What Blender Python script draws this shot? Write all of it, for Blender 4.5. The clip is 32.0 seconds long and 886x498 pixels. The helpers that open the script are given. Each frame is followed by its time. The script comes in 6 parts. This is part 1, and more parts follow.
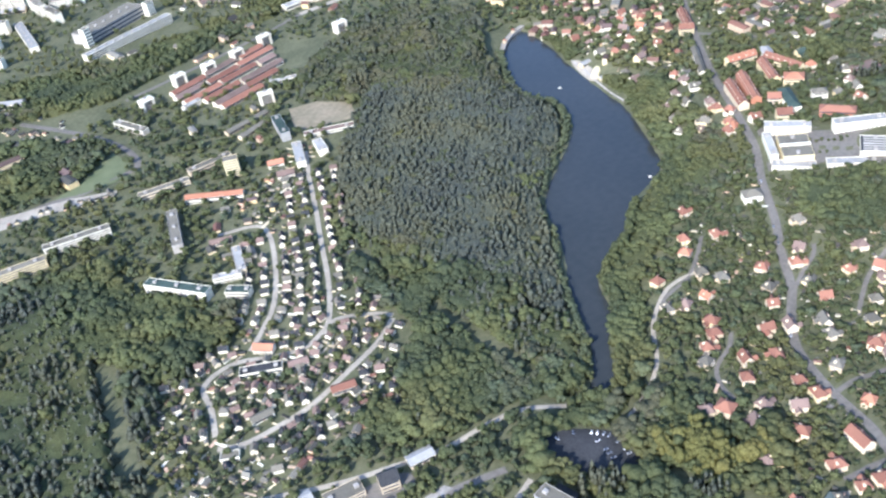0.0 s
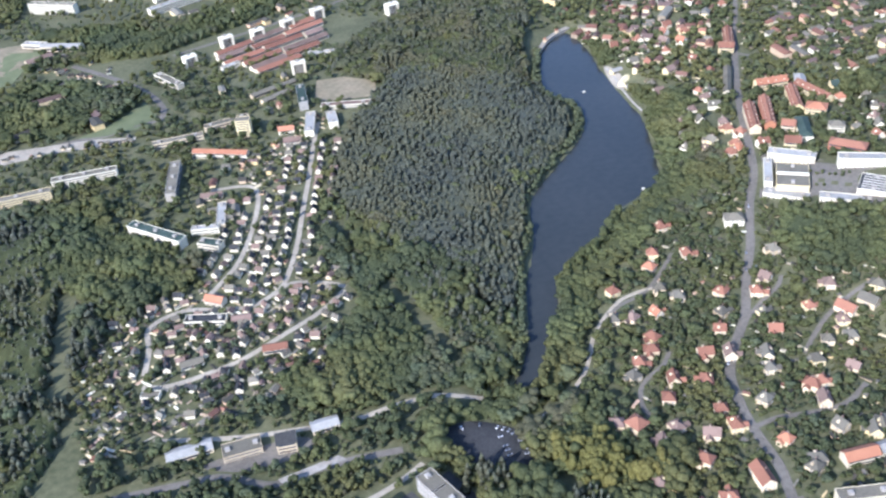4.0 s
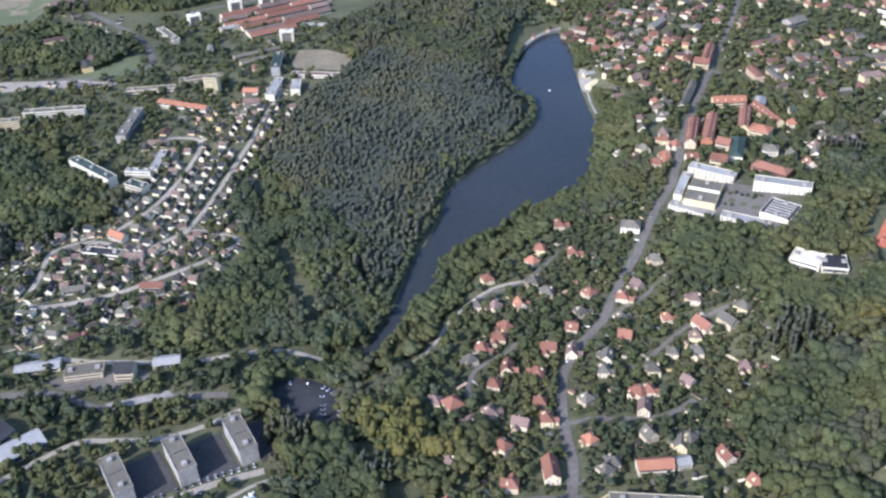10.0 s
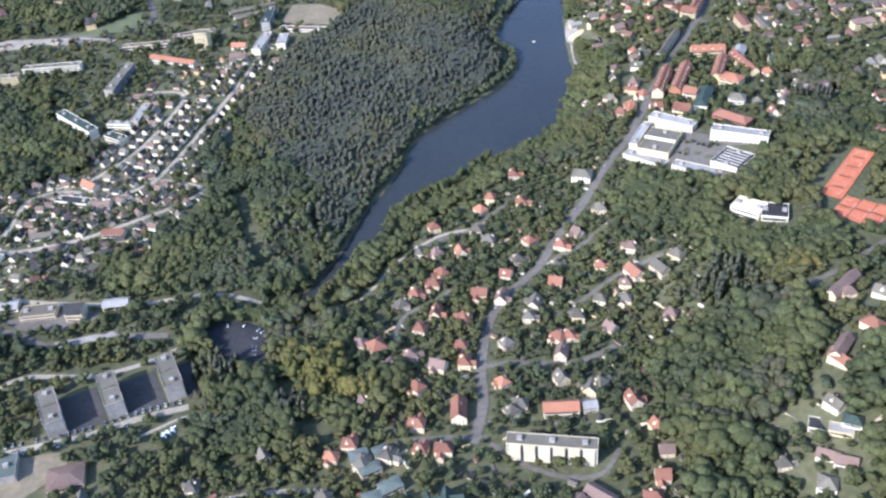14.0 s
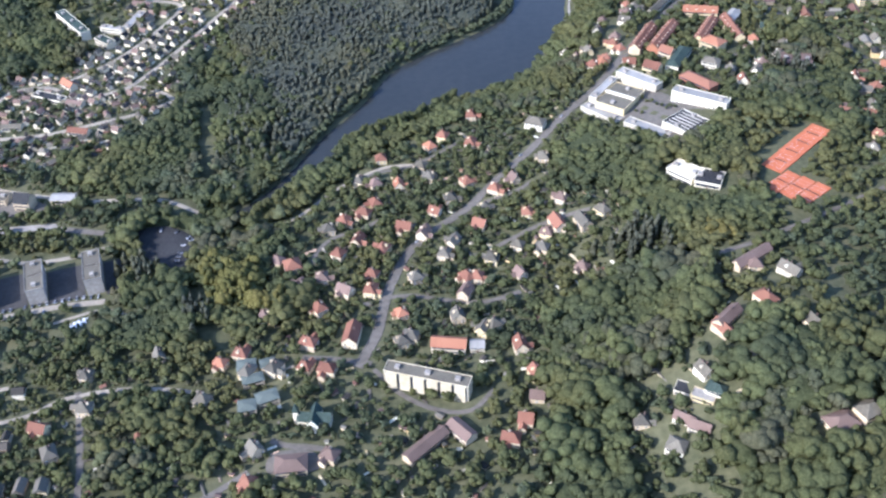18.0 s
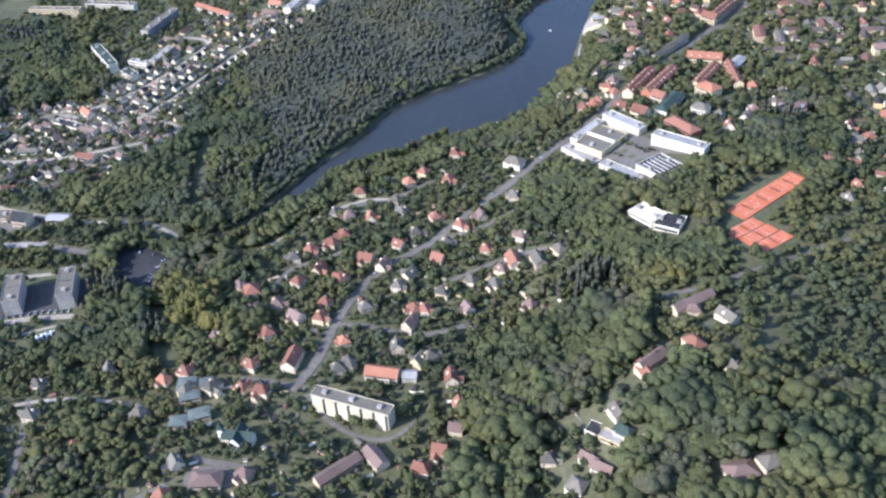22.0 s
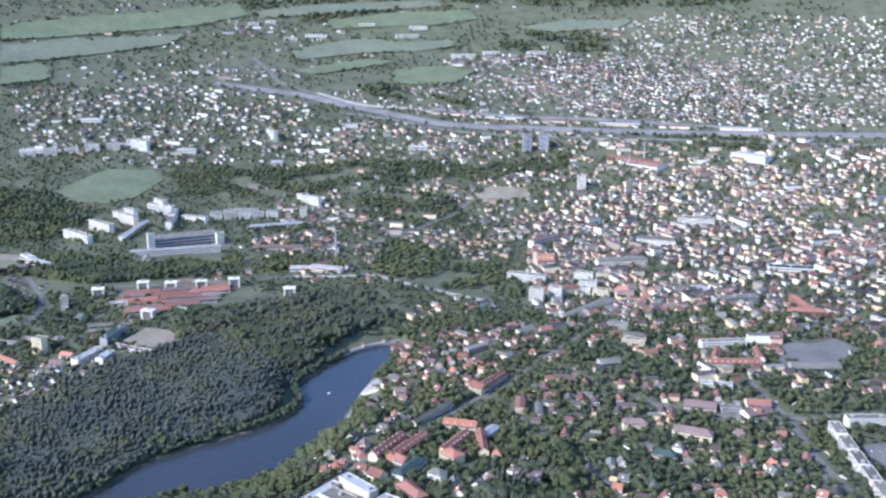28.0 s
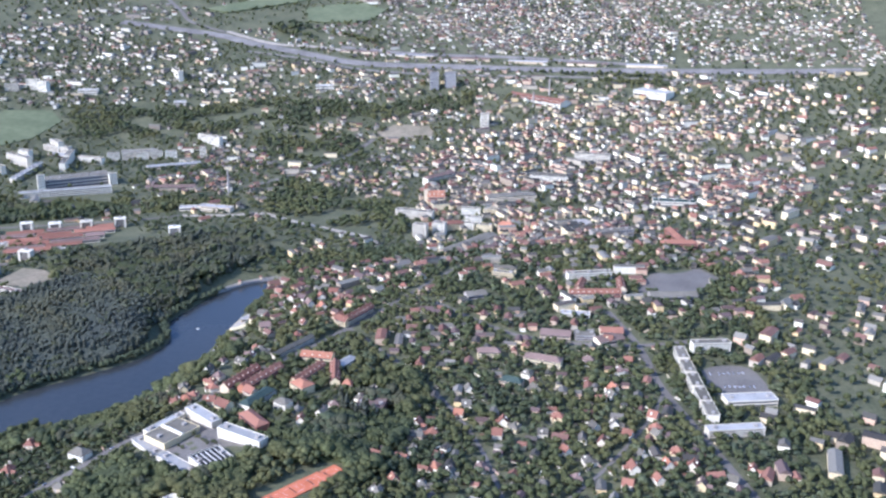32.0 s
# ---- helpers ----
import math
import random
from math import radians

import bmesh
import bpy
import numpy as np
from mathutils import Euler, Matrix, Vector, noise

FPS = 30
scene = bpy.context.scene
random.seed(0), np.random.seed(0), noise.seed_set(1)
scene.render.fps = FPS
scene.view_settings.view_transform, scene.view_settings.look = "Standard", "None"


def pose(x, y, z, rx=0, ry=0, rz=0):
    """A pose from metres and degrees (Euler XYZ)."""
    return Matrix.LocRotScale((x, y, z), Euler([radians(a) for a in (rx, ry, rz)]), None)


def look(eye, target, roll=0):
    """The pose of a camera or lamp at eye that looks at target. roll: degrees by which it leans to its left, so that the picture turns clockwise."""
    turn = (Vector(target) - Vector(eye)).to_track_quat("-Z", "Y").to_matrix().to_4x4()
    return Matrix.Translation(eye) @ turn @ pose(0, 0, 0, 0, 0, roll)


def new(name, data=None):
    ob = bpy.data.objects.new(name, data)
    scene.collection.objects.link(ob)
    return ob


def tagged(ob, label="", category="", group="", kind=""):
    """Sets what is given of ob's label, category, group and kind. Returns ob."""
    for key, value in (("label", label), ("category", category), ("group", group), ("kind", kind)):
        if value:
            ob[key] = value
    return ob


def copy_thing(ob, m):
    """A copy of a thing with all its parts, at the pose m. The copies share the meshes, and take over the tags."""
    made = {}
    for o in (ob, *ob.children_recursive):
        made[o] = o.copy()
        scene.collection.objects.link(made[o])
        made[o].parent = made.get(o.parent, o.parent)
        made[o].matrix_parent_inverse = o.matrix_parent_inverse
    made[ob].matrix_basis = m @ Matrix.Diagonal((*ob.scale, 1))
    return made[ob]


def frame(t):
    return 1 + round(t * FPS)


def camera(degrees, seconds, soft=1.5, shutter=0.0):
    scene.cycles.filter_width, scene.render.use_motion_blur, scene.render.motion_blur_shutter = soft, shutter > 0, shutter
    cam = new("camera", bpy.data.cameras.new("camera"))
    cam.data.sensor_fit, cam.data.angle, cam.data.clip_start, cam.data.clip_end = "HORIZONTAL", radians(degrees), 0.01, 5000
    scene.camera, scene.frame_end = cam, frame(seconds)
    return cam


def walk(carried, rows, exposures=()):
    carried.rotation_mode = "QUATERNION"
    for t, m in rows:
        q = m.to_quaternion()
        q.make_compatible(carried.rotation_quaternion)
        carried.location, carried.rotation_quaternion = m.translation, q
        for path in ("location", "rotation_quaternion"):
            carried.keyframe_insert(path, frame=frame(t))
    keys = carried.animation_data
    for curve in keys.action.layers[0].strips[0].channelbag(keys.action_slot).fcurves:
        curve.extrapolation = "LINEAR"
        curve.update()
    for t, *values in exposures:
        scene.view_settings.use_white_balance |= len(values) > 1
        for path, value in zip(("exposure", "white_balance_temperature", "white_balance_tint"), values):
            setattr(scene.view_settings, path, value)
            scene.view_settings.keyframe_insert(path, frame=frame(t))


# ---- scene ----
LENS = 48.0
EXPOSURES = [(0, 1.7, 5000, 13), (1, 1.6, 5000, 15), (2, 1.05, 5000, 16), (3, 1.35, 5000, 15), (4, 1.55, 5000, 15), (7, 1.15, 5000, 18), (9, 1.15, 5000, 18), (11, 1.35, 5000, 17), (16, 1.5, 5000, 17), (21, 1.5, 5000, 18), (23, 1.45, 4950, 18), (24, 1.6, 4800, 17), (27, 1.4, 4600, 20), (32, 1.4, 4780, 21)]
# seconds, place in metres, then heading (to the left of +y), pitch and roll in degrees
PATH = [
    (0, -705.8, -1030.0, 632.6, -25.32, -35.48, -9.79),
    (0.5, -690.5, -1040.3, 626.9, -22.88, -32.85, -3.64),
    (1, -674.9, -1050.3, 621.7, -25.01, -31.26, -4.71),
    (1.5, -659.0, -1060.1, 616.8, -27.42, -31.79, -6.65),
    (2, -642.8, -1069.6, 612.3, -24.44, -33.29, -6.38),
    (2.5, -626.4, -1078.8, 608.0, -21.31, -33.73, -6.58),
    (3, -609.8, -1087.9, 604.1, -18.44, -35.15, -8.07),
    (3.5, -593.1, -1096.9, 600.4, -17.17, -34.75, -8.01),
    (4, -576.3, -1105.6, 596.9, -17.49, -34.34, -6.30),
    (4.5, -559.3, -1114.3, 593.6, -22.24, -31.31, -0.05),
    (6.5, -491.4, -1147.2, 582.5, -14.92, -29.47, 2.03),
    (7, -474.9, -1154.8, 580.3, -14.55, -28.87, -0.40),
    (7.5, -458.5, -1162.2, 578.2, -14.34, -30.97, -2.82),
    (8, -442.3, -1169.3, 576.3, -13.80, -31.79, -2.86),
    (8.5, -426.2, -1176.3, 574.5, -12.89, -32.41, -2.99),
    (9, -410.3, -1183.0, 572.8, -11.80, -33.14, -2.41),
    (9.5, -394.5, -1189.4, 571.3, -11.14, -33.19, -0.69),
    (10, -378.7, -1195.6, 569.9, -10.19, -33.71, -2.58),
    (10.5, -363.1, -1201.6, 568.7, -8.68, -34.26, -2.82),
    (11, -347.5, -1207.4, 567.5, -8.15, -34.06, -2.08),
    (11.5, -332.0, -1213.0, 566.4, -7.79, -34.06, -1.67),
    (12, -316.4, -1218.3, 565.4, -7.20, -34.14, -2.30),
    (12.5, -300.8, -1223.4, 564.4, -6.98, -34.45, -2.70),
    (13, -285.2, -1228.3, 563.5, -8.09, -34.75, -0.56),
    (13.5, -269.6, -1232.9, 562.7, -7.35, -35.31, -3.98),
    (15.5, -206.2, -1249.1, 559.9, 1.40, -36.72, -4.67),
    (16, -190.1, -1252.6, 559.2, 0.72, -37.08, -4.27),
    (16.5, -173.9, -1255.8, 558.6, 0.16, -37.07, -3.48),
    (17, -157.6, -1258.8, 558.0, 0.75, -38.21, -5.35),
    (17.5, -141.2, -1261.5, 557.4, 0.97, -38.60, -4.08),
    (18, -124.7, -1264.0, 556.8, 1.14, -38.61, -2.64),
    (18.5, -108.2, -1266.2, 556.3, 3.05, -38.86, -7.06),
    (19, -91.5, -1268.2, 555.7, 3.64, -38.27, -5.99),
    (19.5, -74.8, -1269.9, 555.2, 4.46, -38.16, -4.10),
    (20, -58.1, -1271.3, 554.6, 5.34, -37.44, -1.20),
    (20.5, -41.4, -1272.6, 554.1, 6.04, -36.13, -1.58),
    (21, -24.7, -1273.6, 553.5, 7.68, -36.34, -4.58),
    (21.5, -8.0, -1274.3, 553.0, 8.40, -36.32, -5.83),
    (22, 8.7, -1274.9, 552.4, 8.57, -35.75, -4.61),
    (22.5, 25.2, -1275.3, 551.9, 7.34, -32.64, -2.25),
    (23, 41.7, -1275.4, 551.3, 6.18, -30.94, 0.33),
    (23.5, 58.0, -1275.5, 550.8, 8.23, -26.31, 2.93),
    (24, 74.2, -1275.3, 550.2, 7.38, -21.80, 5.14),
    (24.5, 90.3, -1275.1, 549.7, 2.66, -18.61, 3.53),
    (26.5, 152.6, -1273.8, 547.8, 4.11, -17.44, 2.04),
    (27, 167.7, -1273.7, 547.4, 3.18, -14.91, 4.82),
    (27.5, 182.7, -1273.7, 547.0, 2.95, -14.43, 1.28),
    (28, 197.5, -1273.9, 546.7, 2.49, -15.07, 0.46),
    (28.5, 212.2, -1274.5, 546.4, 1.83, -15.66, 1.54),
    (29, 226.9, -1275.5, 546.1, 1.44, -17.36, 1.40),
    (29.5, 241.5, -1276.9, 546.0, 1.90, -18.18, 1.26),
    (30, 256.2, -1279.0, 545.9, 2.40, -18.32, -0.81),
    (30.5, 271.1, -1281.8, 545.8, 2.11, -18.28, -0.70),
    (31, 286.2, -1285.5, 545.9, -0.03, -18.08, 1.64),
    (31.5, 301.7, -1290.1, 546.0, 0.39, -18.59, -1.00),
    (32, 317.7, -1295.8, 546.3, -0.44, -18.42, 0.59),
]


def aim(heading, pitch, roll, x, y, z):
    h, p = radians(heading), radians(pitch)
    way = Vector((-math.sin(h) * math.cos(p), math.cos(h) * math.cos(p), math.sin(p)))
    return look((x, y, z), Vector((x, y, z)) + way * 100, roll)


cam = camera(LENS, 32.0, soft=2.5)
walk(cam, [(t, aim(h, p, r, x, y, z)) for t, x, y, z, h, p, r in PATH], EXPOSURES)

# ---- daylight ----
SUN_EL, SUN_X, SUN_Y = radians(33), -0.84, -0.54
world = bpy.data.worlds.new("sky")
scene.world = world
world.use_nodes = True
wn = world.node_tree.nodes
sky = wn.new("ShaderNodeTexSky")
sky.sky_type, sky.sun_disc = "NISHITA", False
sky.sun_elevation, sky.sun_rotation = SUN_EL, math.atan2(SUN_X, SUN_Y)
sky.dust_density, sky.altitude = 1.5, 400
world.node_tree.links.new(sky.outputs[0], wn["Background"].inputs[0])
wn["Background"].inputs[1].default_value = 0.12
sun = new("sun", bpy.data.lights.new("sun", "SUN"))
sun.data.energy, sun.data.angle, sun.data.color = 2.8, radians(0.53), (1.0, 0.885, 0.725)
sun.matrix_world = look(Vector((SUN_X, SUN_Y, math.tan(SUN_EL) * math.hypot(SUN_X, SUN_Y))) * 500, (0, 0, 0))


# ---- materials ----
def material(name, dark, light, rough=0.8, grain=0.3, patch=0.02, per="", metal=0.0, bump=0.3, spread=0.6, spec=0.3):
    """Two colours mixed by noise at two sizes (1/m), and by each piece's own chance where per is 'object' or 'island'."""
    m = bpy.data.materials.new(name)
    m.use_nodes = True
    n, k = m.node_tree.nodes, m.node_tree.links
    bs = n["Principled BSDF"]
    bs.inputs["Roughness"].default_value, bs.inputs["Metallic"].default_value = rough, metal
    bs.inputs["Specular IOR Level"].default_value = spec
    pos = n.new("ShaderNodeNewGeometry")
    fine, wide = n.new("ShaderNodeTexNoise"), n.new("ShaderNodeTexNoise")
    for node, size, detail in ((fine, grain, 5), (wide, patch, 3)):
        node.inputs["Scale"].default_value, node.inputs["Detail"].default_value = size, detail
        k.new(pos.outputs["Position"], node.inputs["Vector"])
    add = n.new("ShaderNodeMath")
    add.operation = "ADD"
    k.new(fine.outputs[0], add.inputs[0])
    k.new(wide.outputs[0], add.inputs[1])
    last = add
    if per:
        own = n.new("ShaderNodeMath")
        own.operation, own.inputs[1].default_value = "MULTIPLY_ADD", spread
        if per == "object":
            info = n.new("ShaderNodeObjectInfo")
            k.new(info.outputs["Random"], own.inputs[0])
        else:
            k.new(pos.outputs["Random Per Island"], own.inputs[0])
        k.new(add.outputs[0], own.inputs[2])
        last = own
    grade = n.new("ShaderNodeMapRange")
    grade.inputs["From Min"].default_value = 0.72
    grade.inputs["From Max"].default_value = 1.28 + (spread if per else 0)
    k.new(last.outputs[0], grade.inputs["Value"])
    mix = n.new("ShaderNodeMix")
    mix.data_type = "RGBA"
    mix.inputs["A"].default_value, mix.inputs["B"].default_value = (*dark, 1), (*light, 1)
    k.new(grade.outputs[0], mix.inputs["Factor"])
    k.new(mix.outputs["Result"], bs.inputs["Base Color"])
    if bump:
        b = n.new("ShaderNodeBump")
        b.inputs["Strength"].default_value, b.inputs["Distance"].default_value = bump, 0.5
        k.new(fine.outputs[0], b.inputs["Height"])
        k.new(b.outputs[0], bs.inputs["Normal"])
    return m


GRASS = material("grass", (0.064, 0.068, 0.03), (0.135, 0.128, 0.064), 0.95, 0.2, 0.02)
MEADOW = material("meadow_grass", (0.1, 0.114, 0.05), (0.15, 0.158, 0.074), 0.95, 0.06, 0.012)
HAY = material("mown_hay", (0.112, 0.12, 0.064), (0.162, 0.163, 0.09), 0.95, 0.05, 0.01)
TAN = material("worn_field", (0.16, 0.135, 0.078), (0.28, 0.225, 0.14), 0.95, 0.15, 0.03)

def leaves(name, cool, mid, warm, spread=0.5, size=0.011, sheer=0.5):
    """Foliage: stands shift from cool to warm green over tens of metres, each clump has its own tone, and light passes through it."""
    m = bpy.data.materials.new(name)
    m.use_nodes = True
    n, k = m.node_tree.nodes, m.node_tree.links
    pos, wide, fine, ramp = (n.new("ShaderNode" + q) for q in ("NewGeometry", "TexNoise", "TexNoise", "ValToRGB"))
    for node, scale, detail in ((wide, size, 3), (fine, 0.55, 6)):
        node.inputs["Scale"].default_value, node.inputs["Detail"].default_value = scale, detail
        k.new(pos.outputs["Position"], node.inputs["Vector"])
    e = ramp.color_ramp.elements
    e[0].position, e[0].color, e[1].position, e[1].color = 0.36, (*cool, 1), 0.66, (*warm, 1)
    e.new(0.5).color = (*mid, 1)
    k.new(wide.outputs[0], ramp.inputs[0])
    own, both, tone = n.new("ShaderNodeMath"), n.new("ShaderNodeMath"), n.new("ShaderNodeMix")
    own.operation, own.inputs[1].default_value, own.inputs[2].default_value = "MULTIPLY_ADD", spread, 0.15 - spread / 2
    k.new(pos.outputs["Random Per Island"], own.inputs[0])
    both.operation, both.inputs[1].default_value = "MULTIPLY_ADD", 1.7
    k.new(fine.outputs[0], both.inputs[0])
    k.new(own.outputs[0], both.inputs[2])
    tone.data_type, tone.blend_type = "RGBA", "MULTIPLY"
    tone.inputs["Factor"].default_value = 1.0
    k.new(ramp.outputs[0], tone.inputs["A"])
    k.new(both.outputs[0], tone.inputs["B"])
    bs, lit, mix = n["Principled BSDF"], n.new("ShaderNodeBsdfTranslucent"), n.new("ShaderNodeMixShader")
    bs.inputs["Roughness"].default_value, bs.inputs["Specular IOR Level"].default_value = 0.85, 0.2
    k.new(tone.outputs["Result"], bs.inputs["Base Color"])
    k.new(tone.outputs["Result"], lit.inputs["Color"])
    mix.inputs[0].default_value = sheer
    bump = n.new("ShaderNodeBump")
    bump.inputs["Strength"].default_value, bump.inputs["Distance"].default_value = 0.8, 2.2
    k.new(fine.outputs[0], bump.inputs["Height"])
    k.new(bump.outputs[0], bs.inputs["Normal"])
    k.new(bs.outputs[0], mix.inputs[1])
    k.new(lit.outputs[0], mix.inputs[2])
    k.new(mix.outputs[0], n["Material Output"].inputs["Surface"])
    return m


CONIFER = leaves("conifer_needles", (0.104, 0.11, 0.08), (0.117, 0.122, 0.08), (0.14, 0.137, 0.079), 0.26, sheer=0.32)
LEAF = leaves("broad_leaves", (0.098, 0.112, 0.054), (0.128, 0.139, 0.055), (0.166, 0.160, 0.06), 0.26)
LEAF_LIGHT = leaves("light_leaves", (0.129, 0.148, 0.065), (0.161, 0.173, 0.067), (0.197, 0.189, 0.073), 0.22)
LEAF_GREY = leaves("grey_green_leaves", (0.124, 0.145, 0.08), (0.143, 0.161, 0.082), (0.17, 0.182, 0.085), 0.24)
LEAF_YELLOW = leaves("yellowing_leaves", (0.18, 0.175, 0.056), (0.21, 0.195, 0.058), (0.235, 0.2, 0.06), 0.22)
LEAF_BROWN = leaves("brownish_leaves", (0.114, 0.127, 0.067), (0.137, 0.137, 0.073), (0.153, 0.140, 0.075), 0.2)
BARK = material("bark", (0.05, 0.04, 0.03), (0.12, 0.1, 0.08), 0.95, 2.0, 0.2)
ASPHALT = material("asphalt", (0.115, 0.099, 0.077), (0.19, 0.166, 0.13), 0.9, 0.3, 0.02)
# asphalt darkened so the colour itself carries the panel blocks' shade
SHADED_COURT = material("shade_toned_asphalt", (0.045, 0.042, 0.038), (0.08, 0.074, 0.066), 0.9, 0.3, 0.03)
GRAVEL = material("pale_gravel", (0.25, 0.213, 0.155), (0.43, 0.37, 0.272), 0.95, 0.5, 0.04)
PLASTER = material("pale_plaster", (0.350, 0.265, 0.158), (0.824, 0.690, 0.455), 0.85, 0.5, 0.05, "object", spread=0.9)
CREAM = material("cream_panels", (0.5, 0.425, 0.27), (0.63, 0.55, 0.375), 0.85, 0.4, 0.05)
YELLOW = material("yellow_plaster", (0.55, 0.43, 0.22), (0.76, 0.64, 0.36), 0.85, 0.5, 0.05, "object")
WHITE = material("white_render", (0.515, 0.440, 0.306), (0.860, 0.790, 0.581), 0.8, 0.4, 0.03, "object", spread=0.9)
RED = material("red_clay_tiles", (0.15, 0.07, 0.045), (0.315, 0.148, 0.09), 0.8, 1.2, 0.06, "object", spread=1.2, spec=0.15)
ORANGE = material("orange_clay_tiles", (0.27, 0.115, 0.062), (0.42, 0.195, 0.11), 0.8, 1.2, 0.06, "object", spec=0.15)
BROWN = material("brown_tiles", (0.12, 0.083, 0.062), (0.25, 0.17, 0.13), 0.85, 1.2, 0.06, "object", spec=0.15)
GREY = material("grey_roofing", (0.085, 0.074, 0.052), (0.218, 0.191, 0.138), 0.85, 0.6, 0.05, "object", spec=0.15)
SLATE = material("weathered_slate", (0.071, 0.063, 0.048), (0.199, 0.177, 0.131), 0.85, 0.8, 0.06, "object", spread=1.0, spec=0.15)
# dark roofs, and the wooded car park where it paints in shade
DARK = material("dark_roofing_and_shade", (0.025, 0.025, 0.025), (0.06, 0.058, 0.055), 0.85, 0.6, 0.05, spec=0.15)
PALE_ROOF = material("pale_roof_sheet", (0.22, 0.206, 0.176), (0.42, 0.396, 0.346), 0.8, 0.3, 0.04, "object", spec=0.12)
TEAL = material("copper_green_sheet", (0.034, 0.050, 0.039), (0.068, 0.090, 0.072), 0.8, 0.5, 0.05, spec=0.12)
PALE_TEAL = material("pale_green_sheet", (0.098, 0.111, 0.090), (0.150, 0.167, 0.136), 0.8, 0.5, 0.05, "object", spec=0.12)
BALLAST = material("railway_ballast", (0.13, 0.115, 0.092), (0.25, 0.222, 0.18), 0.95, 0.1, 0.02)
CLAY = material("red_tennis_clay", (0.44, 0.125, 0.05), (0.56, 0.19, 0.09), 0.95, 0.2, 0.02)
CONCRETE = material("concrete", (0.25, 0.222, 0.18), (0.41, 0.37, 0.305), 0.9, 0.4, 0.05)
PANE = material("dark_window_glass", (0.03, 0.035, 0.045), (0.07, 0.08, 0.1), 0.15, 0.5, 0.1, bump=0.0, spec=0.5)
PAINT = material("white_line_paint", (0.7, 0.7, 0.68), (0.82, 0.82, 0.8), 0.7, 0.6, 0.1)
LACQUER = material("car_paint", (0.08, 0.09, 0.12), (0.75, 0.74, 0.72), 0.3, 0.3, 0.1, "object", bump=0.0, spread=2.5, spec=0.5)
RUBBER = material("tyre_rubber", (0.02, 0.02, 0.02), (0.05, 0.05, 0.05), 0.9, 2.0, 0.3)
WATER = material("lake_water", (0.03, 0.033, 0.031), (0.04, 0.042, 0.038), 0.18, 0.12, 0.008, bump=0.05, spec=0.2)


def many(name, tones, rough=0.85, grain=0.5):
    """One of several paints for each house of a joined district, weathered by noise."""
    m = bpy.data.materials.new(name)
    m.use_nodes = True
    n, k = m.node_tree.nodes, m.node_tree.links
    bs = n["Principled BSDF"]
    bs.inputs["Roughness"].default_value, bs.inputs["Specular IOR Level"].default_value = rough, 0.15
    pos, fine, ramp, wear, tone = (n.new("ShaderNode" + q) for q in ("NewGeometry", "TexNoise", "ValToRGB", "MapRange", "Mix"))
    fine.inputs["Scale"].default_value, fine.inputs["Detail"].default_value = grain, 4
    k.new(pos.outputs["Position"], fine.inputs["Vector"])
    k.new(pos.outputs["Random Per Island"], ramp.inputs[0])
    ramp.color_ramp.interpolation = "CONSTANT"
    e = ramp.color_ramp.elements
    for i, c in enumerate(tones):
        q = e[i] if i < 2 else e.new(i / len(tones))
        q.position, q.color = i / len(tones), (*c, 1)
    wear.inputs["From Min"].default_value, wear.inputs["From Max"].default_value = 0.3, 0.7
    wear.inputs["To Min"].default_value, wear.inputs["To Max"].default_value = 0.75, 1.1
    k.new(fine.outputs[0], wear.inputs["Value"])
    tone.data_type, tone.blend_type = "RGBA", "MULTIPLY"
    tone.inputs["Factor"].default_value = 1.0
    k.new(ramp.outputs[0], tone.inputs["A"])
    k.new(wear.outputs[0], tone.inputs["B"])
    k.new(tone.outputs["Result"], bs.inputs["Base Color"])
    return m


PLASTER_I = many("town_plaster", [(0.860, 0.792, 0.563), (0.433, 0.356, 0.235), (0.690, 0.564, 0.328), (0.721, 0.653, 0.487), (0.299, 0.238, 0.160), (0.670, 0.505, 0.244), (0.505, 0.376, 0.244), (0.793, 0.653, 0.386), (0.433, 0.376, 0.269), (0.597, 0.406, 0.260)])
FAR_PLASTER = many("weathered_plaster", [(0.742, 0.663, 0.487), (0.237, 0.208, 0.143), (0.474, 0.416, 0.286), (0.597, 0.544, 0.403), (0.175, 0.148, 0.109), (0.505, 0.406, 0.235), (0.360, 0.297, 0.218), (0.860, 0.792, 0.588)])
ROOF_I = many("town_tiles", [(0.22, 0.11, 0.07), (0.15, 0.078, 0.055), (0.105, 0.07, 0.055), (0.28, 0.14, 0.09), (0.18, 0.1, 0.07), (0.13, 0.09, 0.075)], grain=1.0)
ROOF_G = many("town_grey_roofs", [(0.080, 0.073, 0.056), (0.140, 0.126, 0.095), (0.055, 0.049, 0.039), (0.220, 0.199, 0.150), (0.100, 0.085, 0.065), (0.160, 0.141, 0.107)], grain=1.0)


# ---- the lie of the land ----
HILLS = [(-148, -409, 1), (-195, -421, 0), (-269, -599, 8), (-43, -396, 14), (5, -392, 24), (47, -323, 29), (4, -563, 29), (76, -531, 40),
         (-185, -734, 6), (-123, -754, 1), (-134, -787, 2), (-134, -708, 8), (-446, -587, 7), (-434, -313, 16), (-622, -112, 15), (-263, 116, 21)]
HILLS += [(-294, 41, 20), (-529, 50, 9), (-467, 9, 14), (-702, 61, 5), (-625, 51, 8), (-258, 430, 5), (-411, 417, 2), (-330, 631, 6), (-488, 558, 12),
          (-665, 689, 10), (282, 418, 5), (509, 96, 28), (417, 130, 26), (317, 639, 3), (92, -74, 17), (433, -145, 12)]
